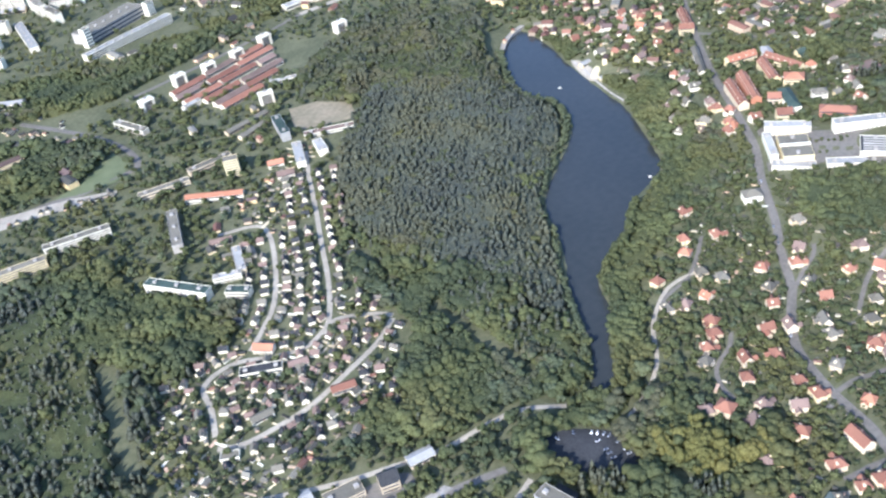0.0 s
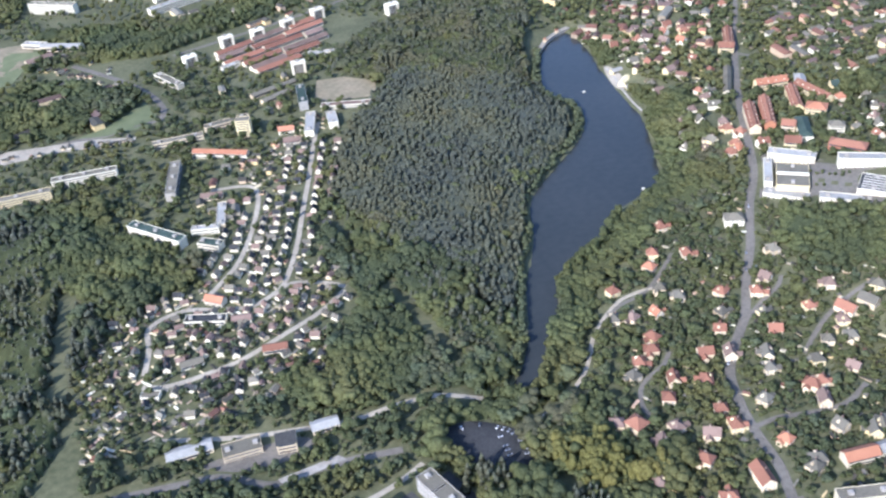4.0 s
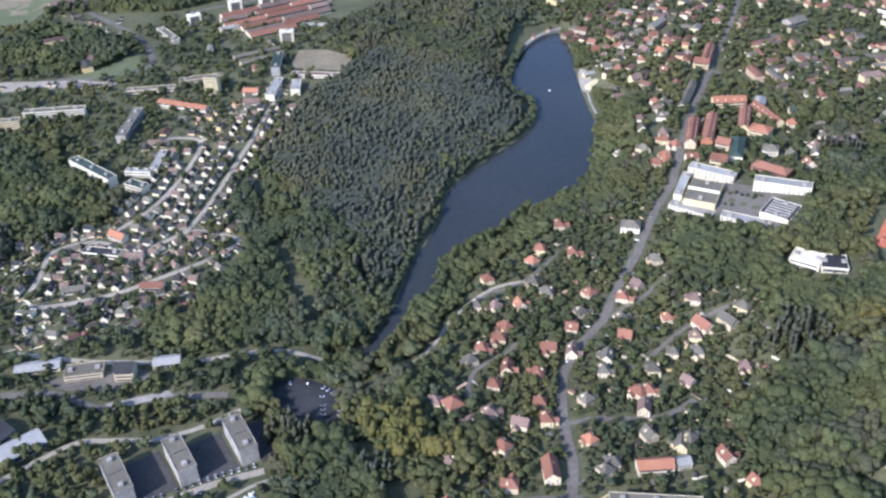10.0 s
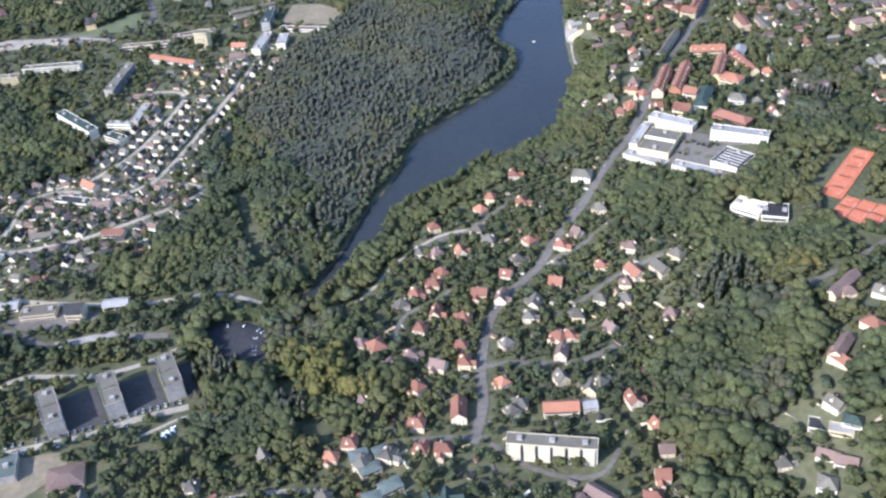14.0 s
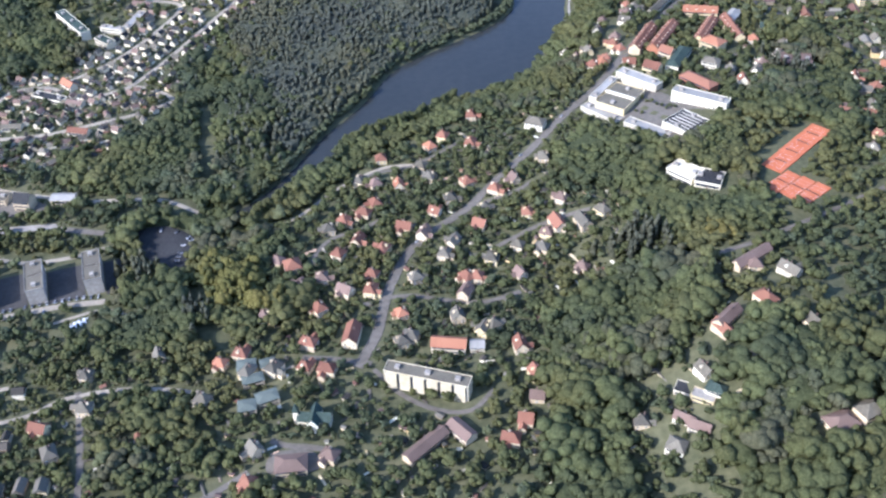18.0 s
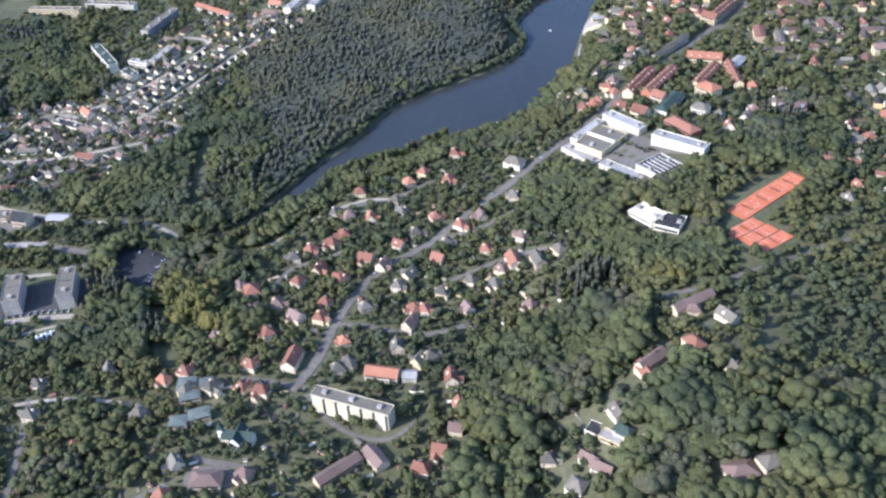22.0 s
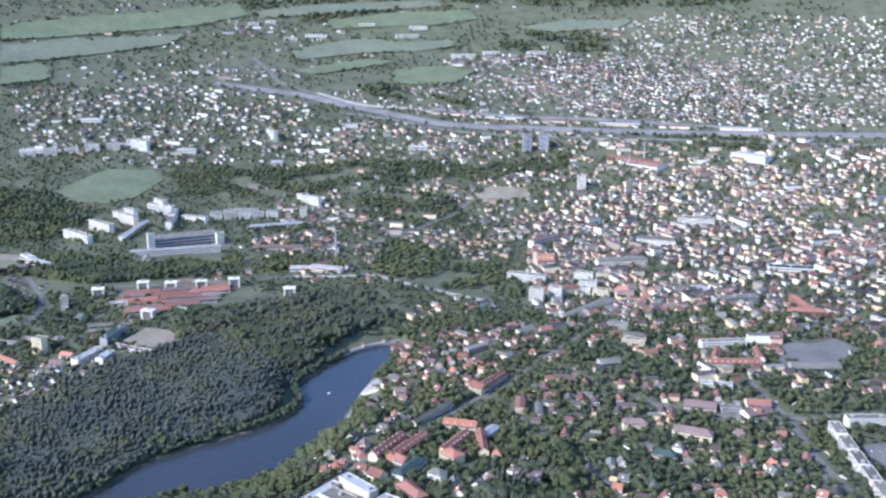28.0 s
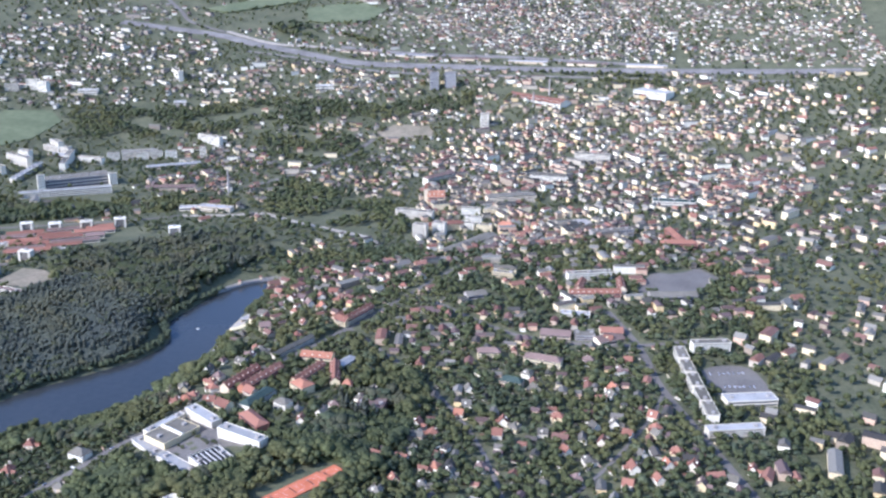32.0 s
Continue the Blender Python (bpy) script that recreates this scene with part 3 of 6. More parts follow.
def patch(name, points, mat, label, category, lift=0.3, kind="structure", smooth=True):
    edge = rounded(points, 4, True) if smooth else np.array(points, float)
    mid = edge.mean(0)
    v, f, n = [], [], len(edge)
    for s in (1.0, 0.75, 0.5, 0.25):
        e = mid + (edge - mid) * s
        v.append(np.c_[e, ground_z(e[:, 0], e[:, 1]) + lift])
    v.append([[*mid, gz(*mid) + lift]])
    for k in range(3):
        f += [[k * n + i, k * n + (i + 1) % n, (k + 1) * n + (i + 1) % n, (k + 1) * n + i] for i in range(n)]
    f += [[3 * n + i, 3 * n + (i + 1) % n, 4 * n] for i in range(n)]
    low = np.array(v[0])
    low[:, 2] -= lift + 0.5
    v.append(low)
    f += [[(i + 1) % n, i, 4 * n + 1 + i, 4 * n + 1 + (i + 1) % n] for i in range(n)]
    ob = mesh_object(name, np.concatenate([np.array(a) for a in v]), f, mat)
    OPEN.append(edge)
    return tagged(ob, label, category, kind=kind)


# ---- open ground ----
patch("sports_field", [(-330, 178), (-292, 168), (-258, 128), (-272, 84), (-350, 112)], TAN, "worn tan school sports field with bare earth", "sports field", smooth=False)
patch("meadow", [(-850, 1035), (-778, 1214), (-667, 1232), (-620, 1176), (-651, 1054), (-701, 999), (-793, 992)], MEADOW, "bright green open meadow above the town", "meadow", 1.5, smooth=False)
patch("meadow", [(-851, 432), (-880, 500), (-790, 523), (-745, 577), (-690, 548), (-720, 490), (-742, 442)], MEADOW, "pale green open meadow beside housing blocks", "meadow", 0.8, smooth=False)
FIELDS = [
    ([(-1546, 2284), (-1380, 2430), (-1100, 2590), (-804, 2763), (-739, 2660), (-900, 2520), (-1052, 2439), (-1300, 2290), (-1498, 2176)], MEADOW),
    ([(-1481, 2137), (-1290, 2270), (-1117, 2354), (-915, 2431), (-960, 2330), (-1133, 2208), (-1290, 2090), (-1418, 1996)], HAY),
    ([(-1401, 1959), (-1317, 2042), (-1240, 1990), (-1213, 1879), (-1320, 1783)], MEADOW),
    ([(-519, 2382), (-400, 2470), (-287, 2525), (-120, 2510), (51, 2539), (107, 2494), (-60, 2440), (-259, 2405), (-478, 2296)], HAY),
    ([(-467, 2167), (-340, 2280), (-240, 2354), (-133, 2320), (-250, 2230), (-387, 2138)], MEADOW),
    ([(-135, 2211), (-30, 2270), (62, 2292), (140, 2210), (100, 2110), (47, 2064), (-110, 2071)], MEADOW),
    ([(-444, 2667), (-202, 2768), (111, 2824), (156, 2737), (0, 2670), (-162, 2652), (-405, 2589)], MEADOW),
    ([(-729, 2700), (-465, 2823), (-37, 2909), (39, 2860), (-210, 2800), (-383, 2748), (-688, 2640)], HAY),
    ([(300, 2660), (520, 2720), (760, 2700), (690, 2630), (430, 2610)], HAY),
    ([(155, 1187), (212, 1245), (313, 1230), (303, 1156), (184, 1128)], TAN),
    ([(-1750, 2560), (-1300, 2780), (-1050, 2960), (-1200, 3080), (-1800, 2850)], MEADOW),
]
for ring, mat in FIELDS:
    patch("field", ring, mat, "open pale green field between woods and houses", "field", 5 if ring[0][1] > 1500 else 1, smooth=False)
patch("beach", [(30, -28), (42, 26), (52, 32), (52, 2), (42, -36)], GRAVEL, "pale sandy bathing beach at the reservoir", "beach", 0.4)
patch("yard", [(-520, -662), (-600, -672), (-640, -720), (-580, -722), (-525, -690)], TAN, "worn pale yard before the apartment blocks", "yard", 0.3)
patch("yard", [(-605, -482), (-525, -486), (-520, -505), (-570, -505)], ASPHALT, "pale yard of the small works", "yard", 0.3)
patch("strip", [(-552, -524), (-500, -520), (-495, -527), (-548, -533)], CONCRETE, "long pale concrete strip beside the lane", "yard", 0.45, smooth=False)
patch("school_yard", [(3, -379), (55, -309), (147, -405), (89, -462)], ASPHALT, "pale paved school yard with paths", "yard", 0.3, smooth=False)
# near-black colour stands for the trees' shadow on this car park
patch("car_park", [(-420, -540), (-400, -529), (-377, -536), (-355, -558), (-360, -575), (-355, -598), (-374, -606), (-402, -582)], DARK, "asphalt car park in the wood, coloured dark for tree shade", "car park", 0.3)
patch("car_park", [(650, -170), (712, -160), (715, -245), (660, -250)], ASPHALT, "grey asphalt car park among town buildings", "car park", 0.3)
patch("forecourt", [(-262, -800), (-235, -798), (-228, -815), (-262, -818)], ASPHALT, "grey asphalt forecourt of the inn", "yard", 0.45)


def tennis_court(x, y, turn, w=17, l=35):
    z = gz(x, y) + 0.35
    ob = thing("tennis_court", x, y, z, turn, "red clay tennis court with white lines", "tennis court", "tennis courts")
    part("clay", *box(-w / 2, w / 2, -l / 2, l / 2, -3, 0.05), CLAY, ob)
    for s in (-5.5, 5.5):
        part("line", *box(s - 0.06, s + 0.06, -12, 12, 0.05, 0.07), PAINT, ob)
    for s in (-11.9, -6.4, 6.4, 11.9):
        part("line", *box(-5.4, 5.4, s - 0.06, s + 0.06, 0.05, 0.07), PAINT, ob)
    part("net", *box(-6.2, 6.2, -0.04, 0.04, 0.05, 0.95), DARK, ob)
    FOOT.append((x, y, 20))


for k in range(4):
    tennis_court(172 + k * 14.5, -507 + k * 15.5, 135, 20, 34)
for k in range(3):
    tennis_court(165 + k * 11, -538 - k * 9, -50, 13.5, 36)

# ---- dam ----
DX, DY = 28, 156
dam = thing("dam", DX, DY, 0, 0, "curved pale stone dam with a road on its crest", "dam")
arc = rounded([(-14, 124), (14, 155), (40, 174), (68, 186)], 8) - (DX, DY)
way = np.gradient(arc, axis=0)
side = np.stack([-way[:, 1], way[:, 0]], 1) / np.linalg.norm(way, axis=1)[:, None]


def arc_wall(o0, o1, z0, z1):
    n = len(arc)
    a, b = arc + side * o0, arc + side * o1
    v = np.concatenate([np.c_[a, np.full(n, z0)], np.c_[b, np.full(n, z0)], np.c_[b, np.full(n, z1)], np.c_[a, np.full(n, z1)]])
    f = [[k * n + i, k * n + i + 1, ((k + 1) % 4) * n + i + 1, ((k + 1) % 4) * n + i][::-1] for k in range(4) for i in range(n - 1)]
    return v, f + [[0, n, 2 * n, 3 * n], [4 * n - 1, 3 * n - 1, 2 * n - 1, n - 1]]


part("wall", *arc_wall(-3, 4, -8, 3.2), CONCRETE, dam)
part("roadway", *arc_wall(-1.8, 2.8, 3.2, 3.4), GRAVEL, dam, "pale crest road")
part("parapet", *arc_wall(-3, -2.2, 3.2, 4.3), CONCRETE, dam)
part("parapet", *arc_wall(3.2, 4, 3.2, 4.3), CONCRETE, dam)
for i in (8, 17):
    v, f = boxes((arc[i][0] - 2.2, arc[i][0] + 2.2, arc[i][1] - 2.2, arc[i][1] + 2.2, 3.3, 8))
    t = part("valve_house", v, f, PLASTER, dam)
    v, f = hip_roof(4.4, 4.4, 8, 2.5, 0.4)
    part("roof", [(x + arc[i][0], y + arc[i][1], z) for x, y, z in v], f, RED, t)
for x, y in rounded([(-14, 124), (14, 155), (40, 174), (68, 186)], 3):
    FOOT.append((x, y, 6))


def buoy(x, y):
    ob = thing("float", x, y, 0, 0, "small white float on the water", "buoy", "floats on the reservoir")
    part("body", *box(-1.6, 1.6, -1.6, 1.6, -0.3, 0.5), WHITE, ob)
    part("mast", *box(-0.15, 0.15, -0.15, 0.15, 0.5, 2.2), PAINT, ob)


buoy(-12, -17), buoy(-70, -270)

# ---- large buildings ----
B = block
B("apartment_block", "long white panel apartment block with a green-grey roof", (-622, -95), (-573, -157), 12, 13, 4, WHITE, TEAL, near=True)
B("apartment_block", "long white four-storey apartment block above the woods", (-698, 66), (-620, 56), 12, 12, 4, WHITE, GREY)
B("apartment_block", "long cream apartment block above the woods", (-780, 50), (-700, 44), 12, 12, 4, YELLOW)
B("apartment_block", "long grey apartment block standing end-on", (-543, 33), (-561, -44), 12, 12, 4, CONCRETE)
B("terrace", "long low pale building with an orange tiled roof", (-526, 54), (-465, 14), 11, 8, 2, WHITE, ORANGE, "gable", 3)
B("terrace", "long low grey-roofed building", (-570, 104), (-505, 97), 11, 8, 2, PLASTER, GREY)
B("terrace", "long low grey-roofed building", (-499, 112), (-440, 116), 11, 8, 2, PLASTER, GREY)
B("tower_block", "white and yellow tower block of apartments", (-464, 71), (-447, 65), 13, 25, 8, YELLOW, GREY)
B("workshop", "white flat-roofed building of the small estate", (-555, -165), (-535, -183), 12, 8, 2, WHITE, TEAL)
B("workshop", "long white building of the small estate", (-557, -133), (-528, -143), 9, 7, 2, WHITE, PALE_ROOF)
B("workshop", "blue-grey roofed long building of the small estate", (-520, -138), (-509, -90), 10, 7, 2, PLASTER, PALE_ROOF)
B("workshop", "low brown-roofed building beside the lawn", (-535, -61), (-511, -69), 10, 5, 1, PLASTER, BROWN, "gable", 3)
B("garage_row", "long dark-roofed row with a white front at the bend", (-590, -296), (-553, -313), 11, 5, 1, WHITE, DARK)
B("garage_row", "brown-roofed long house at the bend", (-547, -317), (-529, -322), 10, 5, 1, WHITE, BROWN, "gable", 2.5)
B("inn", "white house with a bright orange roof at the junction", (-566, -270), (-551, -284), 10, 6, 2, WHITE, ORANGE, "gable", 4)
B("long_house", "long red-brown roofed house on the lower road", (-529, -374), (-507, -379), 10, 5, 1, WHITE, RED, "gable", 3)
B("long_house", "long grey-roofed house among gardens", (-603, -361), (-582, -361), 9, 4, 1, WHITE, GREY, "gable", 2.5)
B("long_house", "low white house at the end of the lower road", (-643, -383), (-628, -390), 9, 4, 1, WHITE, GREY)
B("house_row", "orange and white house above the street", (-415, 50), (-396, 44), 10, 6, 2, WHITE, ORANGE, "gable", 4)
B("house_row", "brown-roofed house above the street", (-416, 17), (-396, 10), 10, 6, 2, WHITE, BROWN, "gable", 4)
for k, (p, q, cuts) in enumerate((((-436, 372), (-262, 432), (0, 0.36, 0.72, 1)), ((-436, 349), (-252, 409), (0, 0.3, 0.62, 1)), ((-432, 326), (-262, 380), (0, 0.4, 0.8, 1)),
                                  ((-405, 306), (-262, 352), (0, 0.45, 1)), ((-399, 282), (-282, 319), (0, 0.5, 1)), ((-394, 259), (-322, 281), (0, 1)))):
    p, q = np.array(p, float), np.array(q, float)
    for i, (a, b) in enumerate(zip(cuts, cuts[1:])):
        # each length is stepped back a little from the one before, with pale gable walls
        step = np.array((-3.0, 9.0)) * ((i + k) % 2) * 0.35
        B("red_hall", "long low hall with a red tiled roof and pale gables", tuple(p + (q - p) * a + step), tuple(p + (q - p) * (b - 0.025) + step), 15, 5.5, 1, WHITE, BROWN if (i + k) % 3 == 1 else RED, "gable", 3.4, group="red-roofed halls")
B("white_hall", "white flat-roofed hall beside the red halls", (-440, 312), (-412, 320), 9, 7, 2, WHITE, PALE_ROOF)
B("white_hall", "white flat-roofed hall beside the red halls", (-317, 280), (-279, 268), 9, 7, 2, WHITE, PALE_ROOF)


def twin_tower(x, y, turn=12, h=16):
    """White gable walls and roof edge round a dark recessed balcony front."""
    ob = thing("tower_block", x, y, gz(x, y), turn, "white tower block with a dark recessed balcony front", "building", "white tower blocks")
    part("core", *box(-7.2, 7.2, -3.5, 6, -4, h - 1.2), SLATE, ob, "dark recessed front with balconies")
    for a in (-8.6, 8.6):
        part("gable_wall", *box(a - 1.6, a + 1.6, -6, 7, -4, h - 1), WHITE, ob, "white rendered gable wall")
    for k in range(4):
        part("balcony", *boxes((-6.9, 6.9, -5.2, -3.4, 2.6 + k * 2.9, 2.75 + k * 2.9), (-6.9, 6.9, -5.2, -5.05, 2.75 + k * 2.9, 3.5 + k * 2.9)), CONCRETE, ob, "grey concrete balcony row")
    part("roof", *box(-10.6, 10.6, -6.4, 7.4, h - 0.95, h + 0.9), WHITE, ob, "white flat roof slab with raised edge")
    part("roof_hut", *box(-2.5, 2, 1, 5, h + 0.9, h + 3.2), CONCRETE, ob)
    FOOT.append((x, y, 12))


for x, y, turn in ((-415, 411, 12), (-365, 413, 12), (-313, 425, 14), (-258, 444, 14), (-343, 226, -8), (-480, 366, 15), (-146, 392, 10)):
    twin_tower(x, y, turn)
B("school_building", "tall blue-grey school building beside the sports field", (-362, 97), (-353, 152), 12, 12, 4, PALE_ROOF, TEAL)
B("school_building", "long low white school wing with reddish roof", (-349, 82), (-288, 58), 11, 6, 2, WHITE, BROWN)
B("school_building", "narrow pale school wing at the street", (-375, 20), (-359, 72), 12, 8, 3, WHITE, PALE_ROOF)
B("school_building", "narrow pale school wing at the street", (-341, 25), (-336, 57), 12, 8, 3, WHITE, PALE_ROOF)
B("long_shed", "long grey shed roof in a row", (-422, 175), (-356, 192), 10, 5, 1, PLASTER, GREY, "gable", 2)
B("long_shed", "long grey shed roof in a row", (-412, 147), (-367, 165), 10, 5, 1, PLASTER, GREY, "gable", 2)
B("factory_hall", "very long grey factory hall with a broad roof", (-487, 678), (-369, 741), 40, 20, 3, CONCRETE, GREY)
B("factory_hall", "long white multi-storey factory front", (-508, 607), (-342, 667), 14, 14, 4, WHITE, PALE_ROOF)
B("factory_tower", "white factory stair tower", (-492, 668), (-480, 674), 12, 32, 6, WHITE, GREY)
B("factory_tower", "white factory stair tower", (-366, 728), (-352, 735), 12, 24, 6, WHITE, GREY)
for p, q, h in (((-704, 752), (-630, 697), 18), ((-680, 832), (-618, 789), 20), ((-656, 912), (-590, 862), 22), ((-592, 1009), (-560, 975), 28), ((-270, 1120), (-210, 1079), 24), ((-240, 1001), (-225, 1004), 26)):
    B("apartment_block", "tall pale panel block on the far estate", p, q, 13, h, 8, WHITE, GREY, group="far panel blocks")
for k in range(5):
    B("apartment_block", "tall pale panel block on the far estate", (-443 + k * 31, 957 + k * 9), (-417 + k * 31, 964 + k * 9), 13, 18, 6, WHITE, GREY, group="far panel blocks")
B("long_hall", "long pale hall behind the factory", (-324, 859), (-215, 903), 16, 9, 2, PLASTER, PALE_ROOF, "gable", 3)
B("long_hall", "long brownish hall at the main road", (-280, 687), (-180, 695), 18, 8, 2, PLASTER, BROWN, "gable", 3)
B("long_hall", "long pale hall at the main road", (-142, 551), (-77, 533), 20, 9, 2, PLASTER, PALE_ROOF)
B("depot", "pale depot buildings beside the meadow", (-695, 553), (-635, 515), 16, 8, 1, PLASTER, PALE_ROOF, "gable", 3)
B("depot", "pale depot buildings beside the meadow", (-714, 494), (-675, 509), 16, 7, 1, PLASTER, BROWN, "gable", 3)
B("tower_block", "pale residential tower in the town", (276, 391), (300, 384), 15, 24, 8, WHITE, GREY)
B("tower_block", "pale residential tower in the town", (311, 409), (333, 402), 15, 22, 8, WHITE, GREY)
B("court_building", "white three-storey front with tall window bays", (517, 109), (585, 120), 13, 13, 4, WHITE, GREY)
B("court_building", "broad wing with a red tiled roof round a yard", (511, 42), (586, 45), 13, 9, 3, PLASTER, RED, "gable", 5)
B("court_building", "broad wing with a red tiled roof round a yard", (532, 102), (519, 58), 12, 9, 3, PLASTER, RED, "gable", 5)
B("court_building", "broad wing with a red tiled roof round a yard", (588, 105), (584, 60), 12, 9, 3, PLASTER, RED, "gable", 5)
B("market_hall", "long grey curved-looking hall roof in the town", (340, 273), (426, 374), 24, 8, 2, PLASTER, GREY, "gable", 3)
for p, q in (((367, 541), (402, 536)), ((408, 535), (443, 530)), ((359, 443), (386, 434)), ((391, 432), (418, 422)), ((371, 480), (402, 474))):
    B("apartment_house", "cream apartment house with a flat grey roof in the town", p, q, 13, 13, 4, YELLOW if p[0] > 390 else WHITE, GREY, group="cream apartment houses")
B("apartment_house", "red-roofed corner house in the town", (430, 440), (456, 426), 15, 11, 3, PLASTER, ORANGE, "hip", 6)
B("villa", "long yellow villa among garden trees", (407, 146), (441, 140), 13, 10, 3, YELLOW, GREY, "hip", 4)
B("brown_hall", "broad brown-roofed hall at the town's edge", (457, -80), (496, -88), 22, 7, 2, PLASTER, BROWN, "gable", 4)
B("grey_hall", "low grey-roofed hall between brown and red halls", (503, -86), (529, -87), 22, 7, 2, CONCRETE, GREY)
B("red_roofed_hall", "hall with a dull red roof at the road", (538, -76), (568, -78), 20, 7, 2, PLASTER, RED, "gable", 4)
B("pavilion", "low bathing pavilion with a pale yellow roof", (40, -34), (58, -18), 9, 3.5, 1, YELLOW, YELLOW, "gable", 2)
B("villa", "yellow lakeside villa with a pale yellow gable", (84, -70), (98, -66), 11, 9, 3, YELLOW, BROWN, "gable", 5)
B("white_hall", "low white hall among trees", (491, -18), (531, -24), 13, 6, 2, WHITE, PALE_ROOF)
B("mill", "red and white factory complex in the town", (507, 1446), (642, 1314), 50, 16, 3, WHITE, RED, "gable", 8)
B("department_store", "large pale flat-roofed building in the town", (851, 1400), (926, 1340), 50, 22, 4, WHITE, PALE_ROOF)
B("office_tower", "bluish-white office tower in the town", (298, 1483), (322, 1484), 20, 50, 12, PALE_ROOF, GREY)
B("office_tower", "bluish-white office tower in the town", (339, 1498), (370, 1496), 20, 44, 11, PALE_ROOF, GREY)
B("office_tower", "pale office tower in the town", (429, 1222), (450, 1219), 18, 36, 9, WHITE, GREY)
for k in range(5):
    B("apartment_house", "white apartment house in a long row", (624 - k, -126 - k * 39), (623 - k, -160 - k * 39), 13, 13, 5, WHITE, GREY, group="white apartment row")
B("apartment_house", "white apartment house across the row", (650, -122), (700, -118), 13, 13, 5, WHITE, GREY)
B("apartment_house", "white apartment house closing the row", (612, -348), (675, -341), 13, 10, 4, WHITE, PALE_ROOF)
B("apartment_house", "white low hall beside the car park", (655, -268), (715, -262), 20, 8, 2, WHITE, PALE_ROOF)
B("villa", "large yellow villa with a brown tiled roof and gables", (429, -153), (473, -170), 15, 10, 3, YELLOW, BROWN, "hip", 5)
B("villa", "large yellow villa with a brown tiled roof", (372, -138), (401, -138), 13, 9, 3, YELLOW, BROWN, "hip", 5)
B("villa", "house with a pale green copper roof", (395, -215), (420, -226), 13, 8, 2, PLASTER, TEAL, "hip", 5)
B("brick_hall", "square brown-roofed hall at the wood", (230, -308), (260, -314), 24, 8, 2, BROWN, BROWN)
for (x, y), l, c in zip(((-538, 2466), (-450, 2509), (-112, 2549), (-75, 2629), (-273, 2635), (106, 2389), (209, 2421), (374, 2420), (-699, 2571), (-639, 2600), (-946, 1536), (-996, 1269), (-789, 1365), (-617, 1361), (-362, 1324), (7, 1463)),
                        (50, 80, 90, 70, 60, 90, 60, 70, 40, 40, 60, 70, 60, 50, 30, 50), (PALE_ROOF, PALE_ROOF, PALE_ROOF, PALE_ROOF, RED, PALE_ROOF, PALE_ROOF, PALE_ROOF) * 2):
    B("far_hall", "large pale hall on the far side of the town", (x - l / 2, y), (x + l / 2, y + 6), 26, 13, 2, WHITE, c, group="far halls")
# the school on the hill
B("school_wing", "low white flat-roofed school wing", (5, -381), (36, -414), 13, 6, 2, WHITE, PALE_ROOF, near=True)
gym = B("gymnasium", "white gymnasium with a yellow end and bluish roof", (45, -403), (72, -366), 32, 8, 2, YELLOW, GREY, bands=False, away=1)
gl = max(v.co.x for v in gym.children[0].data.vertices)
for name, b in (("rim", (-gl - 0.5, gl + 0.5, 14.2, 16.6, 7.8, 10.4)), ("rim", (gl - 1.8, gl + 0.6, -15.9, 14.1, 7.8, 10.4)), ("rim", (-gl - 0.6, -gl + 1.2, -15.9, 14.1, 7.8, 9.6))):
    part(name, *box(*b), WHITE, gym, "raised white parapet wall")
for k in range(5):
    part("roof_light", *prism([(-1.0, 8.3), (1.0, 8.3), (0.6, 9.1), (-0.6, 9.1)], -9, 9), PALE_ROOF, gym, "pale ridge skylight").matrix_basis = pose(-gl * 0.66 + k * gl * 0.33, -1, 0)
B("school_wing", "long narrow white wing along the gymnasium", (21, -375), (49, -334), 8, 9, 3, WHITE, PALE_ROOF)
B("school_wing", "tall white school wing with rows of windows", (48, -328), (84, -362), 13, 12, 4, WHITE, PALE_ROOF, near=True)
B("school_wing", "tall white school wing with rows of windows", (95, -385), (143, -415), 13, 12, 4, WHITE, PALE_ROOF, near=True)
B("school_wing", "low white school wing with a flat roof", (42, -423), (84, -458), 12, 5, 2, WHITE, PALE_ROOF, near=True)
hall = B("workshop_hall", "dark flat roof with rows of white skylights", (87, -446), (112, -424), 30, 5, 1, WHITE, DARK, bands=False, away=0)
for i in range(7):
    part("skylight", *prism([(-0.7, 5.4), (0.7, 5.4), (0.4, 6.3), (-0.1, 6.5)], -12, 12), PALE_ROOF, hall, "white ridge skylight").matrix_basis = pose(-15 + i * 5, 0, 0)
for x, y in ((60, -382), (68, -393), (75, -405), (83, -416), (58, -415)):
    patch("lawn_square", [(x - 5, y), (x, y + 5), (x + 5, y), (x, y - 5)], GRASS, "small lawn with shrubs in the school yard", "lawn", 0.4, smooth=False)
B("wall_strip", "low pale wall in the meadow below the school", (22, -440), (55, -476), 3, 1.5, 1, WHITE, PALE_ROOF, bands=False)
B("apartment_house", "row of red-roofed apartment houses on the street", (83, -270), (111, -216), 13, 11, 3, PLASTER, RED, "gable", 5)
B("apartment_house", "red-fronted row of apartment houses", (103, -270), (137, -210), 13, 11, 3, ORANGE, RED, "gable", 5)
B("apartment_house", "short red-roofed apartment house with pink gable", (77, -319), (91, -329), 14, 11, 3, YELLOW, RED, "gable", 5)
B("apartment_house", "short red-roofed apartment house in the yard", (101, -281), (112, -291), 12, 10, 3, PLASTER, RED, "gable", 5)
